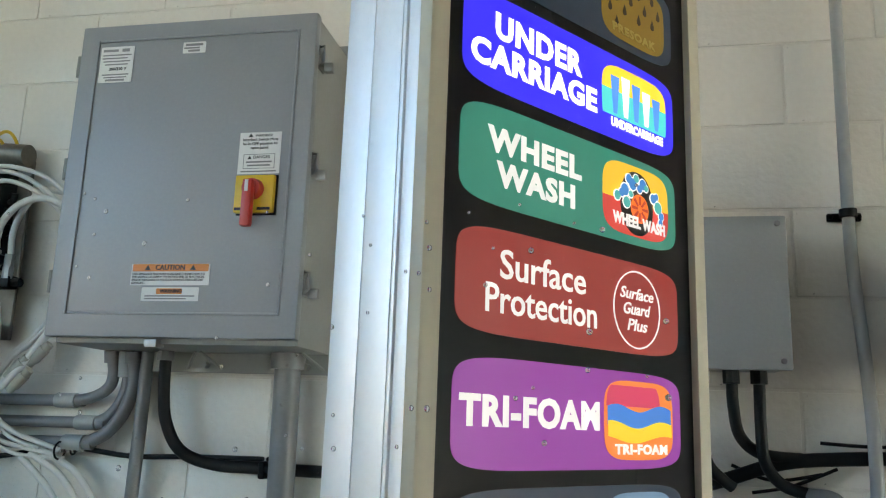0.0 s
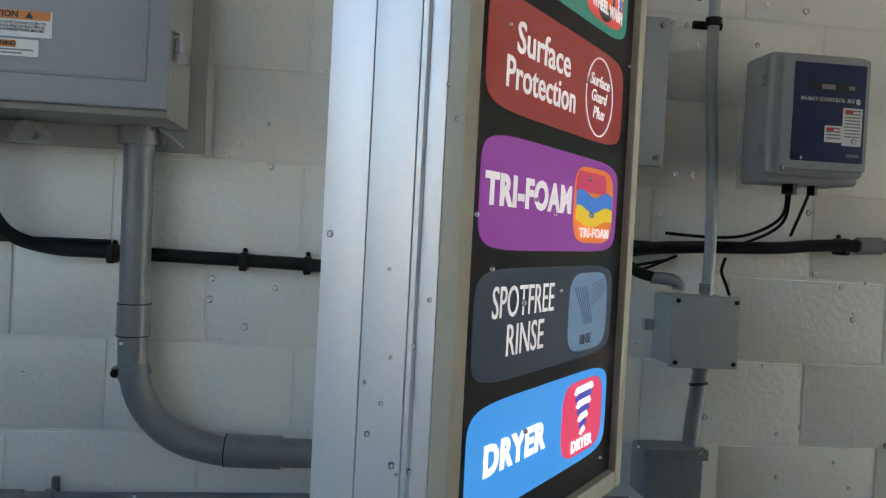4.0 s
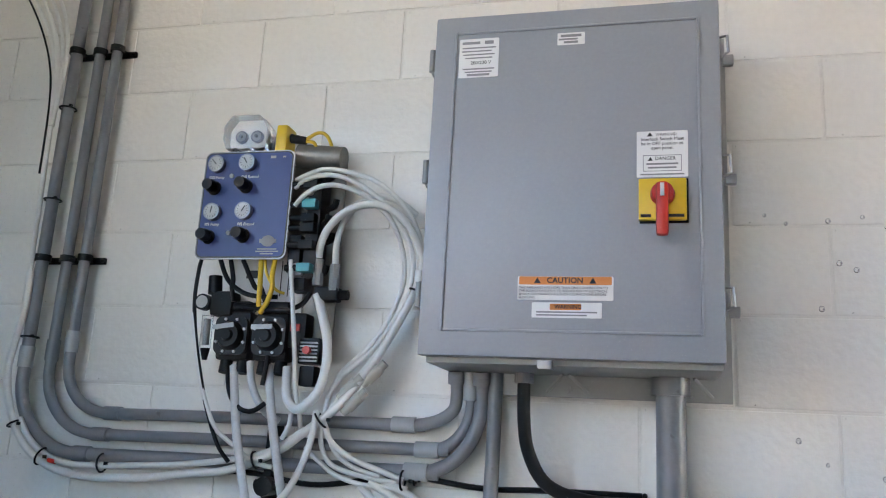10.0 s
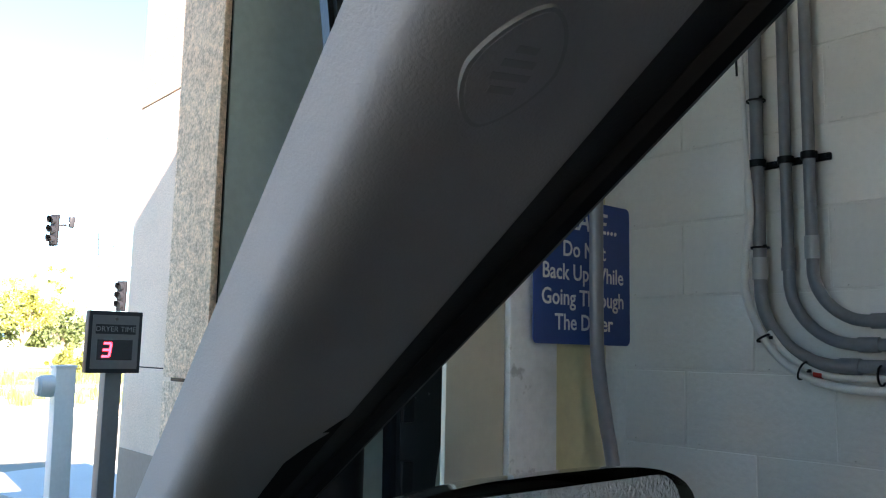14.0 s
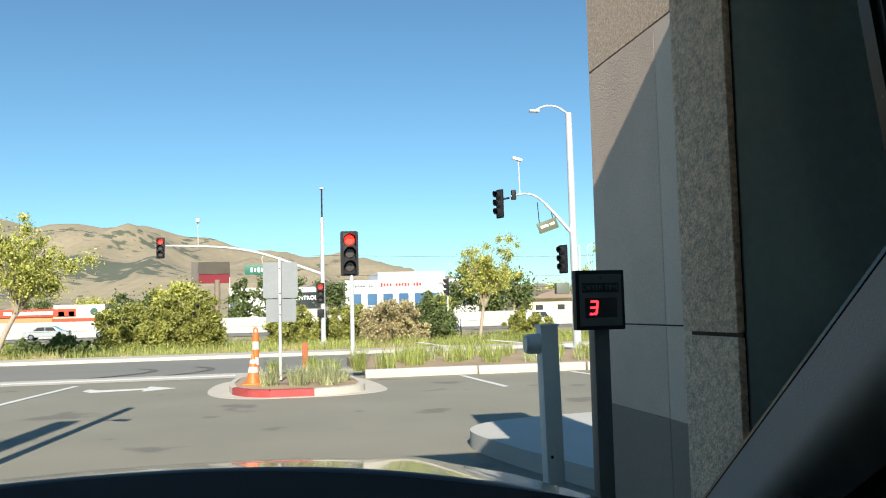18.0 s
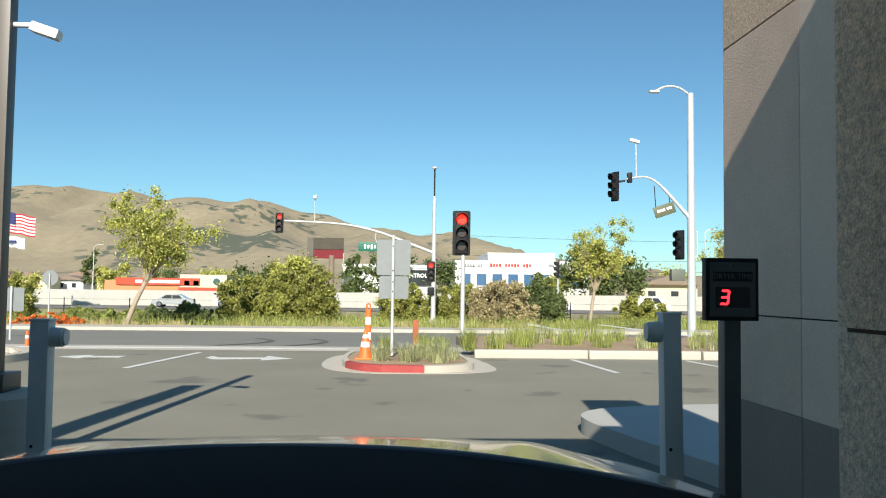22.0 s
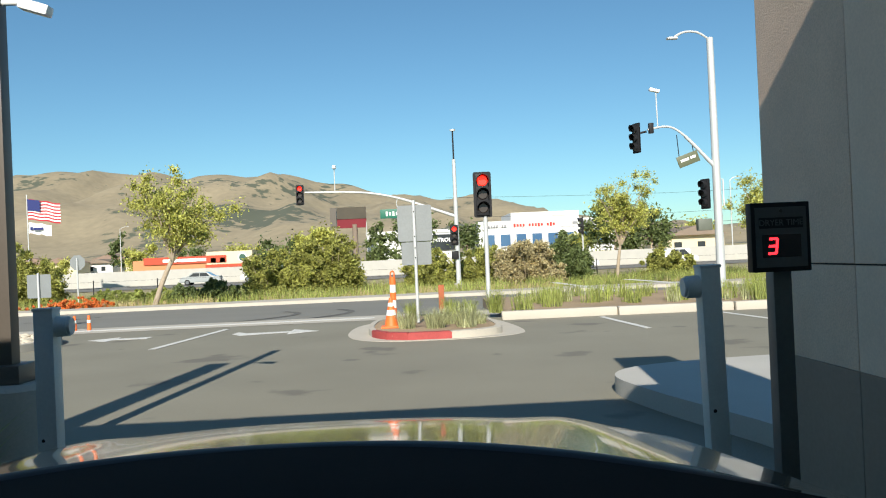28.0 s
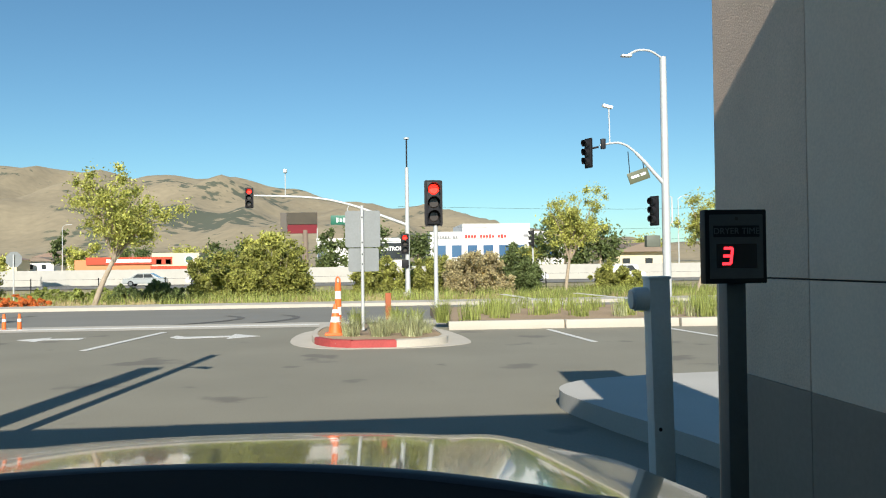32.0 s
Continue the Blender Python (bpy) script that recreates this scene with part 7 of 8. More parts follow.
# ---- bollards and dryer timer at the exit ----
def bollard(x, y, lean, snout, tall=1.0):
    t = thing("bollard", (x, y, 0), "square grey steel bollard with round sensor snout", "bollard", "sensor bollards")
    m = Matrix.Translation((x, y, 0)) @ pose(0, 0, 0, lean, 0, 0) @ Matrix.Diagonal((0.9, 0.9, tall, 1))
    b = Box(-0.05, 0.05, -0.05, 0.05, 0.0, 1.185, 0.006)
    bmesh.ops.transform(b, matrix=m, verts=b.verts)
    part("post", b, GREYPOST, t)
    b = Box(-0.055, 0.055, -0.055, 0.055, 1.183, 1.196, 0.004)
    bmesh.ops.transform(b, matrix=m, verts=b.verts)
    part("top_cap", b, GREYPOST, t)
    b = cyl(bmesh.new(), (0, 0.05 * snout, 1.10), (0, 0.115 * snout, 1.10), 0.052, 0.05, seg=20)
    cyl(b, (0, 0.115 * snout, 1.10), (0, 0.130 * snout, 1.10), 0.043, seg=20)
    bmesh.ops.transform(b, matrix=m, verts=b.verts)
    part("sensor_snout", b, GREYPOST, t)
    b = Cyl((0.051, -0.02, 0.54), (0.047, -0.02, 0.54), 0.009, seg=10)
    bmesh.ops.transform(b, matrix=m, verts=b.verts)
    part("hole", b, BLACKPLA, t)
    return t


bollard(-5.1, 1.245, 1.0, -1)
bollard(-5.35, -1.845, 0.0, 1, 0.94)
dt = thing("dryer_timer", (-4.02, 1.07, 0), "dark dryer countdown display on a square steel post", "display")
part("post", Box(-4.055, -3.995, 1.045, 1.105, 0, 1.22, 0.004), mat("dark_grey_post", (0.10, 0.105, 0.105), 0.5), dt)
part("case", Box(-4.0, -3.96, 0.965, 1.155, 1.195, 1.415, 0.004), SIGBLACK, dt)
m = facing_plus_x(-3.959, 1.06, 1.305)
part("face", slab(bmesh.new(), rounded(0.164, 0.19, 0.003), 0, 0.002, m), mat("dark_grey_face", (0.085, 0.085, 0.085), 0.4), dt)
part("title_strip", slab(bmesh.new(), rounded(0.142, 0.034, 0.002), 0.002, 0.003, m @ Matrix.Translation((0, 0.045, 0))), SIGBLACK, dt, soft=False)
text("title", "DRYER TIME", 0.0265, mat("dim_letters", (0.13, 0.13, 0.13), 0.5, bump=0), dt, m @ Matrix.Translation((0, 0.045, 0.0034)), depth=0.0003, squeeze=0.98)
part("sensor_dot", Cyl(m @ Vector((0, 0.082, 0)), m @ Vector((0, 0.082, 0.004)), 0.006, seg=12), LENS_OFF, dt)
part("window", slab(bmesh.new(), rounded(0.124, 0.072, 0.002), 0.002, 0.003, m @ Matrix.Translation((0, -0.028, 0))), DIGIT_OFF, dt, soft=False)


def seven(segs, x, y, w, h, t):
    """One seven-segment figure."""
    b = bmesh.new()
    bar = {"a": (x, y + h / 2, w, t), "g": (x, y, w, t), "d": (x, y - h / 2, w, t), "b": (x + w / 2, y + h / 4, t, h / 2), "c": (x + w / 2, y - h / 4, t, h / 2), "f": (x - w / 2, y + h / 4, t, h / 2), "e": (x - w / 2, y - h / 4, t, h / 2)}
    for s in segs:
        bx, by, bw, bh = bar[s]
        box(b, bx - bw / 2, bx + bw / 2, by - bh / 2, by + bh / 2, 0.0035, 0.0045)
    bmesh.ops.transform(b, matrix=m @ Matrix(((1, 0.12, 0, 0), (0, 1, 0, 0), (0, 0, 1, 0), (0, 0, 0, 1))), verts=b.verts)
    return part("lit_digit", b, DIGIT, dt, "glowing red figure", soft=False)


seven("abgcd", -0.026, -0.028, 0.026, 0.046, 0.008)

# ---- dark pole with camera on a planter ----
cp = thing("camera_pole", (-7.0, -2.83, 0.0), "dark bronze square pole with white security camera", "pole")
part("pole", Box(-7.06, -6.94, -2.90, -2.78, 0.68, 3.9, 0.006), DARKPOLE, cp)
part("base_block", Box(-7.14, -6.86, -2.98, -2.70, 0.565, 0.69, 0.01), DARKPOLE, cp)
part("camera_arm", Cyl((-7.0, -2.79, 3.10), (-7.0, -2.64, 3.10), 0.02, seg=10), WHITEREF, cp)
b = Box(-0.05, 0.05, -0.10, 0.10, -0.035, 0.035, 0.012)
bmesh.ops.transform(b, matrix=Matrix.Translation((-7.0, -2.56, 3.06)) @ pose(0, 0, 0, -18, 0, 0), verts=b.verts)
part("camera", b, WHITEREF, cp, "white box security camera")
b = cyl(bmesh.new(), (-7.0, -2.83, 0.0), (-7.0, -2.83, 0.53), 0.29, seg=40)
cyl(b, (-7.0, -2.83, 0.5295), (-7.0, -2.83, 0.565), 0.29, 0.262, seg=40)
tagged(part("pole_footing", b, CONC), "round grey concrete footing of the camera pole", "footing", kind="structure")
blades("footing_grass", [(-6.25 + rng_.uniform(-0.15, 0.15), -3.75 + 0.09 * k, 0.9) for k in range(11)], GRASS, "arching green grass beside the pole footing", 0.50, 0.14, 150, 0.006, 1.0, 0.0)
# unseen column, placed so its shadow makes the wide stripe on the lot
pyl = thing("shadow_column", (-4.0, -3.54, 0), "unseen square concrete column, added to cast the wide shadow stripe", "column")
part("shaft", Box(-4.12, -3.88, -3.68, -3.40, 0, 4.9, 0.01), CONC, pyl)

# ---- fence, freeway cars, buildings, hills ----
fence = thing("fence", (-56, 0, ground_z(-56)), "thin wire fence on dark posts behind the verge", "fence")
for k in range(17):
    y = -34 + 4.2 * k
    part("post", Cyl((-57, y, ground_z(-57)), (-57, y, ground_z(-57) + 1.35), 0.035, seg=6), SIGBLACK, fence)
for z in (0.35, 0.8, 1.25):
    part("wire", Cyl((-57, -36, ground_z(-57) + z), (-57, 34, ground_z(-57) + z), 0.006, seg=4), SIGBLACK, fence)


def car(x, y, z, heading, paint_, label, van=False):
    """Side-on passing car, built along local x and turned."""
    t = thing("car", (x, y, z), label, "car")
    m = Matrix.Translation((x, y, z)) @ pose(0, 0, 0, 0, 0, heading)
    L, H = 4.6, (1.75 if van else 1.45)
    prof = [(-2.3, 0.3), (-2.3, 0.75), (-2.1, 0.9), (-1.5, 0.95), (-0.75 if not van else -1.3, H), (0.75 if not van else 1.5, H), (1.5 if not van else 2.05, 0.98), (2.2, 0.9), (2.3, 0.7), (2.3, 0.3)]
    b = slab(bmesh.new(), prof, -0.88, 0.88, m @ Matrix(((1, 0, 0, 0), (0, 0, 1, 0), (0, 1, 0, 0), (0, 0, 0, 1))))
    bmesh.ops.bevel(b, geom=b.edges[:], offset=0.07, segments=2, affect="EDGES")
    bmesh.ops.recalc_face_normals(b, faces=b.faces)
    part("body", b, paint_, t)
    for s in (-1, 1):
        for x0, x1 in ((-1.2, -0.05), (0.03, 1.1)):
            w = slab(bmesh.new(), [(x0, 0.97), (x1, 0.97), (min(x1, 0.78), H - 0.1), (max(x0, -0.70), H - 0.1)], 0.868 * s, 0.889 * s, m @ Matrix(((1, 0, 0, 0), (0, 0, 1, 0), (0, 1, 0, 0), (0, 0, 0, 1))))
            part("window", w, DARKPANE, t, soft=False)
        for wx in (-1.4, 1.4):
            wh = part("wheel", Cyl(m @ Vector((wx, 0.70 * s, 0.32)), m @ Vector((wx, 0.90 * s, 0.32)), 0.32, seg=20), BLACKRUB, t)
            part("rim", Cyl(m @ Vector((wx, 0.89 * s, 0.32)), m @ Vector((wx, 0.91 * s, 0.32)), 0.20, seg=16), CHROME, wh)
    return t


car(-97, -24.5, -1.05, 90, CARSILVER, "silver saloon car on the freeway")
car(-101, -18.5, -1.05, 90, CARWHITE, "white saloon car on the freeway")
car(-94, 18.2, -1.05, -90, CARWHITE, "white compact van on the freeway", True)
car(-97, 30.5, -1.05, -90, CARWHITE, "white pickup-like car on the freeway", True)

ob_ = thing("office_building", (-170, 26, -1.1), "white two-storey office building with blue windows", "building")
part("wall", Box(-190, -170, 13.2, 46, -1.1, 7.4), STUCCO_W, ob_, soft=False)
part("upper_block", Box(-188, -169.8, 19.9, 33.9, -1.1, 9.0), STUCCO_W, ob_, soft=False)
for k in range(8):
    y = 14.4 + 3.25 * k
    wn_ = part("window", Box(-169.75, -169.55, y, y + 2.0, 2.2, 4.6), PANE, ob_, soft=False)
    part("sill", Box(-169.8, -169.4, y - 0.1, y + 2.1, 2.05, 2.2), STUCCO_W, wn_, soft=False)
part("base_band", Box(-169.79, -169.6, 13.2, 46, -1.1, 0.6), STUCCO_C, ob_, soft=False)
bars(ob_, facing_plus_x(-169.75, 20.0, 6.35), [(-5.2 + 0.55 * q, 0, 0.34, 0.5) for q in range(8) if q != 5], GREYPRINT, 0.05)
bars(ob_, facing_plus_x(-169.75, 23.2, 6.4), [(-2.6 + 0.62 * q, 0, 0.42, 0.55 if q % 4 else 0.75) for q in range(14) if q not in (4, 10)], RED, 0.05)
bars(ob_, facing_plus_x(-169.75, 36.5, 6.5), [(-3.5, 0, 1.0, 0.5), (-0.6, 0, 4.0, 0.5), (4.2, 0, 4.6, 0.5), (8.4, 0, 2.8, 0.5)], GREYPRINT, 0.05)
ct = thing("warehouse", (-162, 1, -1.1), "low white and dark warehouse with lettered sign", "building")
part("wall", Box(-172, -161, -9, 8, -1.1, 5.4), STUCCO_W, ct, soft=False)
part("roof_band", Box(-172, -160.8, -9.2, 8.2, 5.4, 6.0), STUCCO_W, ct, soft=False)
sp_ = part("sign_panel", Box(-160.9, -160.6, 0.5, 8.0, 2.0, 5.0), DARKPANE, ct, soft=False)
text("sign_words", "CONTROL", 1.05, WHITE, sp_, facing_plus_x(-160.55, 4.6, 3.9), depth=0.02, bold=0.03)
og = thing("restaurant", (-150, -38, -1.1), "orange, red and cream roadside restaurant", "building")
part("orange_wing", Box(-160, -150, -50, -34, -1.1, 2.3), STUCCO_O, og, soft=False)
part("red_fascia", Box(-150.6, -149.7, -48, -33.5, 1.5, 2.75), STUCCO_R, og, soft=False)
part("cream_block", Box(-158, -149.9, -37, -28.9, -1.1, 3.4), STUCCO_C, og, soft=False)
part("red_awning", Box(-149.85, -149.0, -37, -30, 0.6, 1.15), STUCCO_R, og, soft=False)
part("orange_band", Box(-149.8, -149.4, -44, -29, 0.05, 0.5), STUCCO_O, og, soft=False)
for y in (-36.2, -34.6):
    part("window", Box(-149.88, -149.7, y, y + 0.9, 1.5, 2.3), DARKPANE, og, soft=False)
part("round_logo", Cyl((-149.9, -30.6, 2.2), (-149.7, -30.6, 2.2), 0.85, seg=24), STUCCO_W, og)
part("logo_core", Cyl((-149.72, -30.6, 2.2), (-149.62, -30.6, 2.2), 0.6, seg=24), mat("logo_green", (0.03, 0.09, 0.06), 0.6, bump=0), og)
bars(og, facing_plus_x(-149.65, -40.5, 2.1), [(-3.5, 0, 1.2, 0.55), (0.5, 0, 6.0, 0.55)], WHITE, 0.05)
bb = thing("billboard", (-150, -11.5, -1.1), "large dark red billboard panel on a thick column", "billboard")
part("column", Cyl((-150, -10.5, -1.1), (-150, -10.5, 7.2), 0.5, seg=16), SHINGLE, bb)
part("panel", Box(-150.3, -149.7, -13.6, -8.4, 6.6, 10.3), SCREEN, bb, soft=False)
part("panel_head", Box(-149.69, -149.6, -13.6, -8.4, 8.2, 10.3), mat("billboard_image", (0.05, 0.037, 0.02), 0.4, vary=0.4, scale=0.5, bump=0), bb, soft=False)
part("side_frame", Box(-150.5, -149.5, -14.8, -13.7, 6.8, 10.3), DARKPOLE, bb, soft=False)
part("light_pole", Cyl((-148, -8.3, -1.1), (-148, -8.3, 7.5), 0.08, seg=8), GALVPOLE, bb)


def house(x, y, w, d, h, wall, roof, label):
    t = thing("house", (x, y, -1.1), label, "house")
    part("wall", Box(x - d, x, y - w / 2, y + w / 2, -1.1, h), wall, t, soft=False)
    r = slab(bmesh.new(), [(-w / 2 - 0.5, 0), (w / 2 + 0.5, 0), (0, w * 0.16)], 0, d + 1.0, facing_plus_x(x + 0.5 - d - 0.5, y, h))
    part("roof", r, roof, t, soft=False)
    for k in range(int(w // 4)):
        for z in (h - 1.9, h - 4.6):
            if z > -0.5:
                part("window", Box(x, x + 0.1, y - w / 2 + 1.4 + 4 * k, y - w / 2 + 2.7 + 4 * k, z - 0.6, z + 0.8), DARKPANE, t, soft=False)
    return t


for x, y, w, h, wall_, roof_, lab in ((-262, -110, 11, 3.4, STUCCO_C, TILEROOF, "cream two-storey house with brown tiled roof"), (-275, -103, 9, 3.0, STUCCO_W, SHINGLE, "pale house with dark roof"), (-285, -96, 10, 3.8, STUCCO_C, TILEROOF, "cream house with brown tiled roof"),
                                       (-290, -84, 9, 3.6, STUCCO_W, SHINGLE, "pale two-storey house with dark roof"), (-300, -78, 10, 4.2, STUCCO_W, TILEROOF, "white two-storey house with brown roof"), (-280, -126, 13, 3.6, STUCCO_C, TILEROOF, "cream two-storey house with brown tiled roof"),
                                       (-290, -140, 12, 3.8, STUCCO_W, SHINGLE, "pale two-storey house with dark roof"), (-310, -112, 12, 4.6, STUCCO_W, TILEROOF, "white two-storey house with brown roof")):
    house(x, y, w, 10, h, wall_, roof_, lab)
house(-140, 47.5, 10, 14, 2.6, STUCCO_C, SHINGLE, "low cream house with brown shingle roof")
rng2 = random.Random(9)
for x, y, h, sp_w, leaf in ((-190, -66, 11, 3.2, LEAF_DARK), (-185, -60, 7, 4.5, LEAF), (-180, -92, 5, 5, LEAF), (-180, -76, 4, 4, LEAF), (-140, -22, 7, 6, LEAF_DARK), (-135, -16, 7, 5, LEAF), (-130, -5, 7.5, 4, LEAF_DARK), (-130, 0, 7.5, 5, LEAF_DARK), (-135, 8.5, 7, 4, LEAF_DARK), (-128, 31, 8.5, 7, LEAF_DARK), (-126, 36, 8, 6, LEAF_DARK), (-130, 26, 5, 4, LEAF), (-160, 55, 6, 6, LEAF), (-200, -40, 6, 7, LEAF), (-195, -52, 6, 5, LEAF_DARK)):
    t = thing("tree", (x, y, -1.1), "distant rounded green tree", "tree", "distant trees")
    part("trunk", Cyl((x, y, -1.2), (x, y, h * 0.4), 0.3, 0.18, seg=8), BARK, t)
    cl = [(x + rng2.uniform(-1, 1) * sp_w * 0.5, y + rng2.uniform(-1, 1) * sp_w * 0.55, -1.1 + h * rng2.uniform(0.25, 0.95), sp_w * rng2.uniform(0.2, 0.36)) for _ in range(16)]
    part("crown", leaves(cl, 150, 0.30, int(abs(x) + abs(y) * 3)), leaf, t, soft=False)
for x, y, h in ((-112, 43, 9.5), (-150, -52, 8)):
    t = thing("lamp_post", (x, y, -1.1), "slim distant lamp post", "street lamp")
    part("pole", Cyl((x, y, -1.1), (x, y, h), 0.10, 0.06, seg=8), GALVPOLE, t)
    part("arm", Tube([(x, y, h), (x, y + 0.5, h + 0.4), (x, y + 1.6, h + 0.5)], 0.05, 6), GALVPOLE, t)
wl = thing("power_lines", (-125, 0, 0), "thin power lines strung far behind the road", "cable")
for z, y0 in ((9.6, 5), (6.6, 8), (4.9, 10)):
    part("wire", Tube([(-125, y0, z), (-125, 40, z - 0.6), (-125, 75, z + 0.2)], 0.025, 4), SIGBLACK, wl)
flg = thing("flagpole", (-90, -40.6, -1.1), "slim flagpole with a striped flag and a white flag below", "flag")
part("pole", Cyl((-90, -40.6, -1.1), (-90, -40.6, 9.4), 0.06, seg=8), GALVPOLE, flg)


def cloth(y0, y1, z0, z1, sag, material, name):
    b = bmesh.new()
    g = [[b.verts.new((-90 + 0.12 * math.sin(i * 0.9), y0 + (y1 - y0) * i / 12, zz - sag * (i / 12) ** 1.3 + 0.05 * math.sin(i * 1.1))) for i in range(13)] for zz in (z0, z1)]
    for i in range(12):
        b.faces.new((g[0][i], g[0][i + 1], g[1][i + 1], g[1][i]))
    return part(name, b, material, flg)


FLAGRED = mat("flag_red", (0.40, 0.03, 0.04), 0.8, bump=0)
FLAGBLUE = mat("flag_blue", (0.02, 0.03, 0.14), 0.8, bump=0)
for k in range(13):
    cloth(-40.5, -37.2, 6.75 + 0.165 * k, 6.75 + 0.165 * (k + 1), 0.55, WHITE if k % 2 else FLAGRED, "stripe")
b = bmesh.new()
g = [[b.verts.new((-89.85, -40.5 + 1.3 * i / 4, zz - 0.55 * (i / 10) ** 1.3)) for i in range(5)] for zz in (7.72, 8.9)]
for i in range(4):
    b.faces.new((g[0][i], g[0][i + 1], g[1][i + 1], g[1][i]))
part("canton", b, FLAGBLUE, flg)
cloth(-40.5, -38.2, 5.3, 6.45, 0.35, WHITE, "white_flag")
bars(flg, facing_plus_x(-89.75, -39.5, 5.75), [(0.1, 0.0, 1.0, 0.25), (-0.6, 0.05, 0.25, 0.35)], FLAGBLUE, 0.02)

# hills
RIDGE = ((-2400, 150), (-1500, 200), (-1000, 200), (-690, 194), (-600, 196), (-486, 186), (-380, 184), (-269, 180), (-160, 163), (-49, 138), (80, 116), (210, 97), (330, 80), (480, 62), (700, 45), (1100, 60), (2400, 50))


def ridge(y):
    for (ya, za), (yb, zb) in zip(RIDGE, RIDGE[1:]):
        if ya <= y <= yb:
            f = (y - ya) / (yb - ya)
            f = f * f * (3 - 2 * f)
            return za + (zb - za) * f
    return 50


nx_, ny_ = 56, 220
vs, fs = [], []
for i in range(nx_ + 1):
    x = -620 - 2000 * (i / nx_)
    for j in range(ny_ + 1):
        y = -2400 + 4800 * (0.5 + 0.5 * math.copysign(abs(2 * j / ny_ - 1) ** 1.7, 2 * j / ny_ - 1))
        f = min(max((-620 - x) / 1180, 0), 1)
        h = ridge(y * 1800 / max(900.0, -x)) * (f * f * (3 - 2 * f)) if x > -1800 else ridge(y) * (1 - 0.5 * min((-1800 - x) / 900, 1))
        fold = noise.fractal(Vector((x * 0.0042, y * 0.0042, 0.3)), 1.0, 2.0, 5) * 30 + abs(noise.noise(Vector((x * 0.002, y * 0.0085, 7)))) * -46
        h += fold * min(f * 1.6, 1) * (1 - 0.75 * max(0.0, f - 0.75) / 0.25)
        vs.append((x, y, max(h, 0) - 1.2))
for i in range(nx_):
    for j in range(ny_):
        a = i * (ny_ + 1) + j
        fs.append((a, a + 1, a + ny_ + 2, a + ny_ + 1))
me = bpy.data.meshes.new("hills")
me.from_pydata(vs, [], fs)
HILL = mat("dry_hill_grass", (0.285, 0.238, 0.155), 0.95, vary=0.20, scale=0.012, fine=0.09, bump=0.0)
nt_h = HILL.node_tree
tc_h = nt_h.nodes.new("ShaderNodeTexCoord")
big, small = nt_h.nodes.new("ShaderNodeTexNoise"), nt_h.nodes.new("ShaderNodeTexNoise")
big.inputs["Scale"].default_value, big.inputs["Detail"].default_value = 0.0042, 3
small.inputs["Scale"].default_value, small.inputs["Detail"].default_value = 0.055, 6
both = nt_h.nodes.new("ShaderNodeMath")
both.operation = "MULTIPLY_ADD"
both.inputs[1].default_value = 0.55
scrub = nt_h.nodes.new("ShaderNodeMapRange")
scrub.inputs["From Min"].default_value, scrub.inputs["From Max"].default_value = 0.862, 0.905
blend = nt_h.nodes.new("ShaderNodeMix")
blend.data_type = "RGBA"
blend.inputs["B"].default_value = (0.095, 0.105, 0.072, 1)
for node in (big, small):
    nt_h.links.new(tc_h.outputs["Object"], node.inputs["Vector"])
nt_h.links.new(small.outputs["Fac"], both.inputs[0])
nt_h.links.new(big.outputs["Fac"], both.inputs[2])
nt_h.links.new(both.outputs[0], scrub.inputs["Value"])
nt_h.links.new(scrub.outputs[0], blend.inputs["Factor"])
hill_bsdf = nt_h.nodes["Principled BSDF"]
nt_h.links.new(hill_bsdf.inputs["Base Color"].links[0].from_socket, blend.inputs["A"])
nt_h.links.new(blend.outputs["Result"], hill_bsdf.inputs["Base Color"])
tagged(part("hills", me, HILL, soft=True), "rolling dry golden hills with dark scrub in the folds", "hill", kind="structure")

# ---- the car round the camera ----
CC = -0.36
car_ = thing("car_interior", (-1.5, CC, 0.0), "car front from inside with grey pillars, black dashboard and olive bonnet", "car")


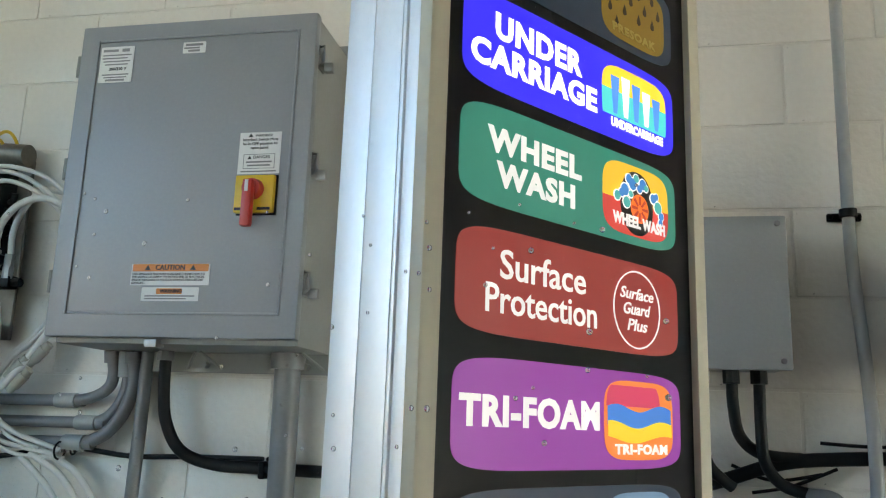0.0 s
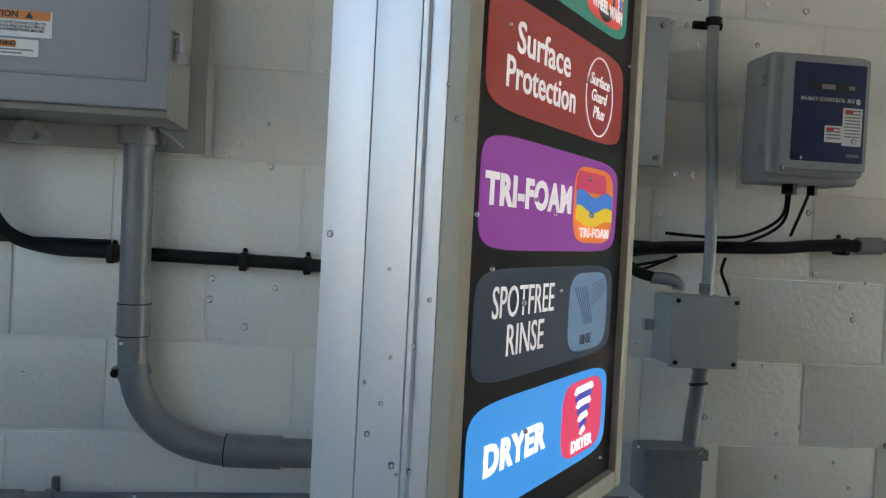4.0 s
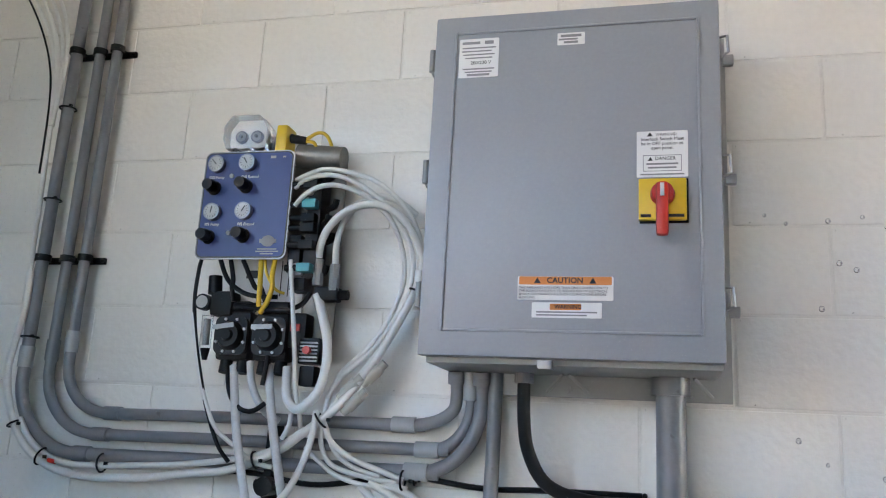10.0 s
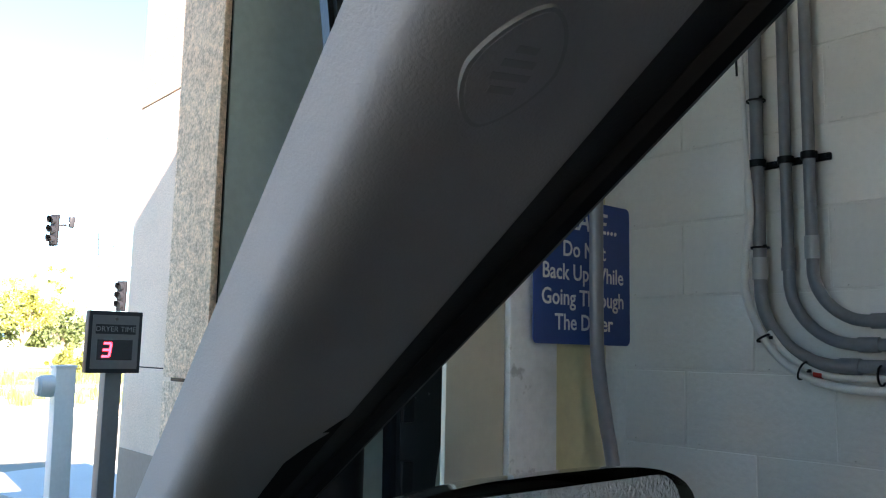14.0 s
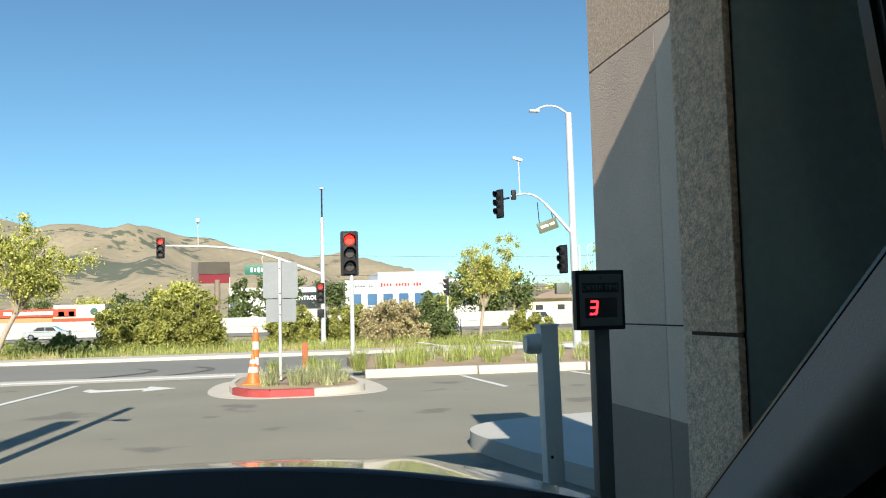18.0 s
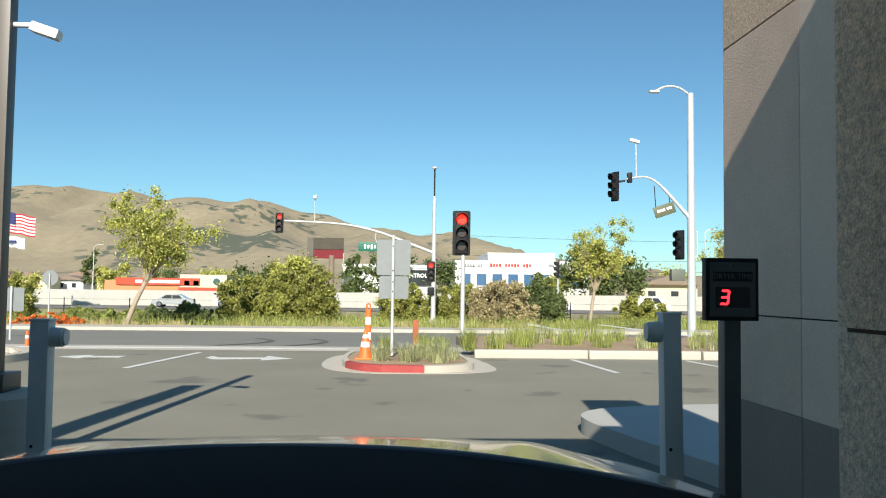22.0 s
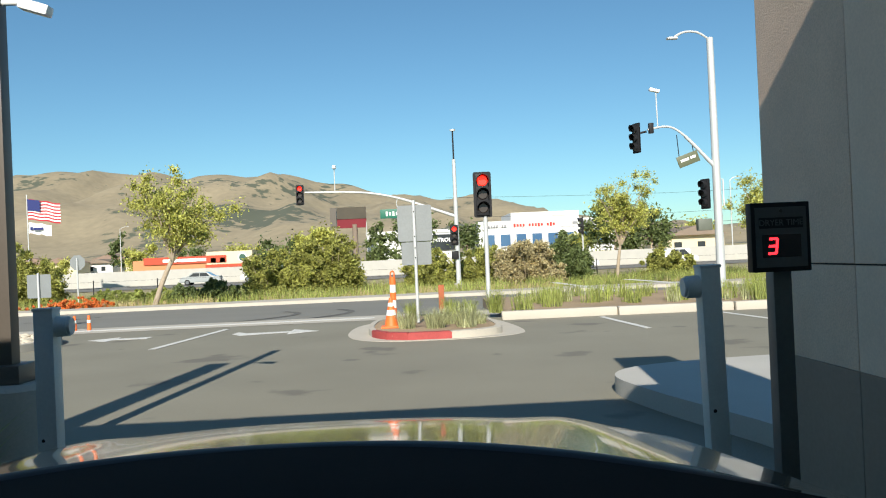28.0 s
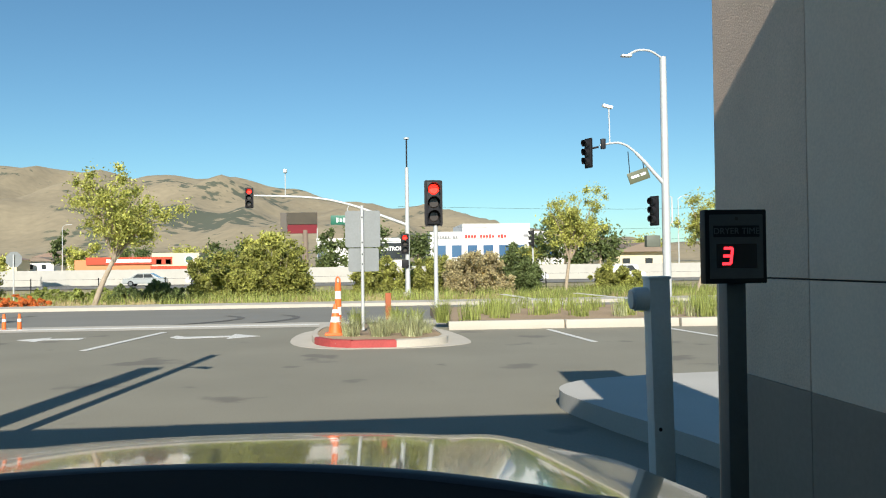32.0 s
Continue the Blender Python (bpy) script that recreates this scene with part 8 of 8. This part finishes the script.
def pillar(sgn):
    """A-pillar trim: a tapered beam from the windscreen foot to the roof, four-sided with soft corners."""
    def P(x, y, z):
        return (x, CC + (y - CC) * sgn, z)
    def at(z, f):
        k = (z - 1.0) / 0.5
        L = Vector((-2.117 + 0.846 * k, 0.434 - 0.191 * k, z))
        R = Vector((-2.028 + 0.873 * k, 0.589 - 0.148 * k, z))
        if z > 1.53:
            R = R.lerp(L, min(0.7, (z - 1.53) * 9))
        A = L + Vector((0.130, -0.006, 0.01))
        A1, A2 = L.lerp(A, 0.60), A.lerp(R, 0.26)
        if f < 0.20:
            return L.lerp(A1, f / 0.20)
        if f < 0.56:
            h = (f - 0.20) / 0.36
            return A1 * (1 - h) ** 2 + A * 2 * h * (1 - h) + A2 * h * h
        return A2.lerp(R, 0.96 * (min(f, 1.0) - 0.56) / 0.44)
    zs = [0.93 + 0.81 * k / 40 for k in range(41)]

    def skin(fs_, name, material, label="", lift=0.0):
        b = bmesh.new()
        rows = [[b.verts.new(P(*(at(z, f) + Vector((0.86, -0.5, 0)) * lift))) for f in fs_] for z in zs]
        for r0, r1 in zip(rows, rows[1:]):
            for i in range(len(fs_) - 1):
                b.faces.new((r0[i], r0[i + 1], r1[i + 1], r1[i]))
        bmesh.ops.recalc_face_normals(b, faces=b.faces)
        return part(name, b, material, car_, label)
    skin([0.9 * k / 30 for k in range(31)], "pillar_cloth", TRIM, "grey cloth pillar trim")
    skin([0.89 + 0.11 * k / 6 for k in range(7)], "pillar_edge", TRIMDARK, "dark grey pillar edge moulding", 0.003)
    b = bmesh.new()
    rows = [[b.verts.new(P(*q)) for q in (at(z, 0), at(z, 0.5) + Vector((-0.09, 0.09, -0.05)), at(z, 1))] for z in zs]
    for r0, r1 in zip(rows, rows[1:]):
        for i in range(2):
            b.faces.new((r0[i], r0[i + 1], r1[i + 1], r1[i]))
    part("pillar_back", b, BLACKPLA, car_)
    part("door_seal", tube(bmesh.new(), [P(*(at(z, 1) + Vector((0.006, 0.004, 0)))) for z in zs], 0.012, 8, bent=False), BLACKRUB, car_, "black rubber door seal")
    part("windscreen_seal", tube(bmesh.new(), [P(*(at(z, 0) + Vector((-0.02, 0.02, 0)))) for z in zs], 0.007, 8, bent=False), BLACKRUB, car_, "black windscreen edge")
    return at


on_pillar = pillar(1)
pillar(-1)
# soft lozenge badge on the pillar
axis = (on_pillar(1.48, 0.60) - on_pillar(1.40, 0.60)).normalized()
across = (on_pillar(1.44, 0.66) - on_pillar(1.44, 0.58)).normalized()
out_ = across.cross(axis).normalized()
if out_.dot(Vector((1, -1, 0))) < 0:
    out_ = -out_
across = axis.cross(out_).normalized()
BM = Matrix(((across.x, axis.x, out_.x, 0), (across.y, axis.y, out_.y, 0), (across.z, axis.z, out_.z, 0), (0, 0, 0, 1)))
BM.translation = on_pillar(1.443, 0.60) + out_ * 0.002
def lozenge(a, b_):
    return [(a * math.copysign(abs(math.cos(t)) ** 1.25, math.cos(t)), b_ * math.copysign(abs(math.sin(t)) ** 1.25, math.sin(t))) for t in (6.2832 * q / 40 + 0.079 for q in range(40))]


bd = part("badge_rim", slab(bmesh.new(), lozenge(0.030, 0.045), -0.012, 0.0010, BM), MARK, car_)
part("badge", slab(bmesh.new(), lozenge(0.027, 0.042), 0.0010, 0.0014, BM), TRIM, car_, "moulded badge on the pillar")
bars(bd, BM @ Matrix.Translation((0, 0, 0.0014)), [(0.0, 0.016, 0.014, 0.005), (0.0, 0.006, 0.022, 0.005), (0.0, -0.004, 0.026, 0.005), (0.0, -0.014, 0.018, 0.005)], MARK, 0.0004)
# roof lining
part("roof_lining", Box(-1.0, 2.2, CC - 0.72, CC + 0.72, 1.76, 1.80, 0.01), TRIM, car_, "grey roof lining")
part("header_rail", Box(-1.06, -0.96, CC - 0.70, CC + 0.70, 1.72, 1.80, 0.02), TRIM, car_)


def sheet_grid(name, f, nu, nv, material, label=""):
    b = bmesh.new()
    g = [[b.verts.new(f(i / nu, j / nv)) for j in range(nv + 1)] for i in range(nu + 1)]
    for i in range(nu):
        for j in range(nv):
            b.faces.new((g[i][j], g[i + 1][j], g[i + 1][j + 1], g[i][j + 1]))
    bmesh.ops.recalc_face_normals(b, faces=b.faces)
    return part(name, b, material, car_, label)


def dash_f(u, v):
    """u: back to front under the glass, v: across."""
    s = 2 * v - 1
    y = CC + s * 0.84
    front = -2.85 + 0.30 * s * s
    back_ = -1.72 + 0.10 * s * s
    x = back_ + (front - back_) * u
    z = 0.904 + 0.065 * math.sin(min(u * 1.25, 1) * 1.57) - 0.045 * s * s - 0.10 * max(0, 0.15 - u) / 0.15
    return (x, y, z)


sheet_grid("dashboard", dash_f, 20, 40, DASH, "black soft dashboard top")


def hood_f(u, v):
    s = 2 * v - 1
    y = CC + s * (0.93 - 0.02 * u)
    back_ = -2.89 + 0.30 * s * s
    front = -4.12 + 0.16 * s * s
    x = back_ + (front - back_) * u
    z = 0.940 - 0.145 * u - 0.07 * u ** 8 - 0.045 * abs(s) ** 3.5 + 0.012 * math.exp(-((abs(s) - 0.72) / 0.10) ** 2)
    return (x, y, z)


sheet_grid("bonnet", hood_f, 24, 60, CARPAINT, "dark glossy olive-grey bonnet")
def cowl_f(u, v):
    s = 2 * v - 1
    return (-2.845 + 0.30 * s * s - 0.06 * u, CC + s * 0.86, 0.964 - 0.06 * abs(s) ** 3 + 0.006 * math.sin(u * 3.14))
sheet_grid("cowl", cowl_f, 4, 40, BLACKRUB, "black plastic windscreen cowl")
# door mirror outside the side window
def mirror_f(u, v):
    a, c = 6.2832 * v, u
    r = (1 - 0.35 * c ** 2) if c < 1 else 0
    return (-1.57 - 0.12 * c + 0.02, 0.705 + 0.275 * r * math.copysign(abs(math.cos(a)) ** 0.6, math.cos(a)), 1.068 + 0.098 * r * math.copysign(abs(math.sin(a)) ** 0.6, math.sin(a)))
mh = sheet_grid("mirror_housing", mirror_f, 8, 32, CARPAINT, "door mirror housing")
part("mirror_back", Box(-1.69, -1.63, 0.64, 0.88, 1.01, 1.13, 0.02), CARPAINT, mh)
mg = slab(bmesh.new(), rounded(0.50, 0.165, 0.05), -0.004, 0.0, facing_plus_x(-1.558, 0.705, 1.066))
part("mirror_glass", mg, MIRROR, mh, "wet mirror glass")
part("mirror_foot", Box(-1.64, -1.60, 0.53, 0.66, 0.93, 1.01, 0.01), BLACKPLA, car_)
part("door_panel", Box(-2.0, 2.2, 0.50, 0.60, 0.35, 0.93, 0.03), TRIMDARK, car_, "dark door panel")
part("far_door_panel", Box(-2.0, 0.1, CC - 0.90, CC - 0.84, 0.32, 0.93, 0.02), TRIMDARK, car_, "dark door panel")
# two unseen panels, added to keep daylight off the pillar's inner face
part("far_light_blocker", Box(0.1, 2.2, CC - 0.90, CC - 0.86, 0.32, 1.76, 0.01), TRIMDARK, car_)
part("rear_light_blocker", Box(2.2, 2.24, CC - 0.86, CC + 0.90, 0.32, 1.80, 0.01), TRIMDARK, car_)
part("floor_pan", Box(-2.0, 2.2, CC - 0.84, CC + 0.84, 0.28, 0.315, 0.005), TRIMDARK, car_)
# side window with drops of water
rng3 = np.random.default_rng(12)
pane = part("side_window", Box(-1.30, 2.1, 0.585, 0.588, 0.93, 2.0), glass("side_glass", ior=1.03), car_, "clear wet side window", soft=False)
pane.visible_shadow = False
b = bmesh.new()
for _ in range(190):
    x, z = rng3.uniform(-0.33, 0.45), rng3.uniform(1.08, 1.52)
    r = 0.0011 + 0.0011 * rng3.uniform() ** 2
    ball(b, (x, 0.5845, z), r, Matrix.Diagonal((1, 0.5, 1.05, 1)), 10)
dp = part("water_spray", b, WATER, pane, "drops of water")
dp["kind"] = "stuff"
dp.visible_shadow = False

# ---- blocks of the wall, each one on a shared mesh ----
def block_mesh(w):
    b = Box(0.0, w, -0.0, 0.012, 0.0, 0.1965, 0.003, segs=2)
    return smooth(keep(b, "block"), 50)


full, half = block_mesh(0.400), block_mesh(0.1965)
for me_ in (full, half):
    me_.materials.append(BLOCK)
C0 = 1.664
for k in range(-8, 8):
    z = C0 + 0.2032 * k + 0.0038
    off = 0.0 if k % 2 == 0 else 0.2032
    x = -2.4384 + (0 if off == 0 else -0.0)
    if off:
        ob = new("block", half)
        ob.matrix_basis = Matrix.Translation((-2.4384 + 0.004, WALL_Y - 0.0 + 0.0002 * (k % 3), z))
        ob.parent = wall_side
        x = -2.4384 + 0.2032
    n = 10
    for i in range(n):
        ob = new("block", full)
        ob.matrix_basis = Matrix.Translation((x + 0.4064 * i + 0.004, WALL_Y + 0.0006 * ((i * 7 + k * 3) % 4) / 3, z))
        ob.parent = wall_side
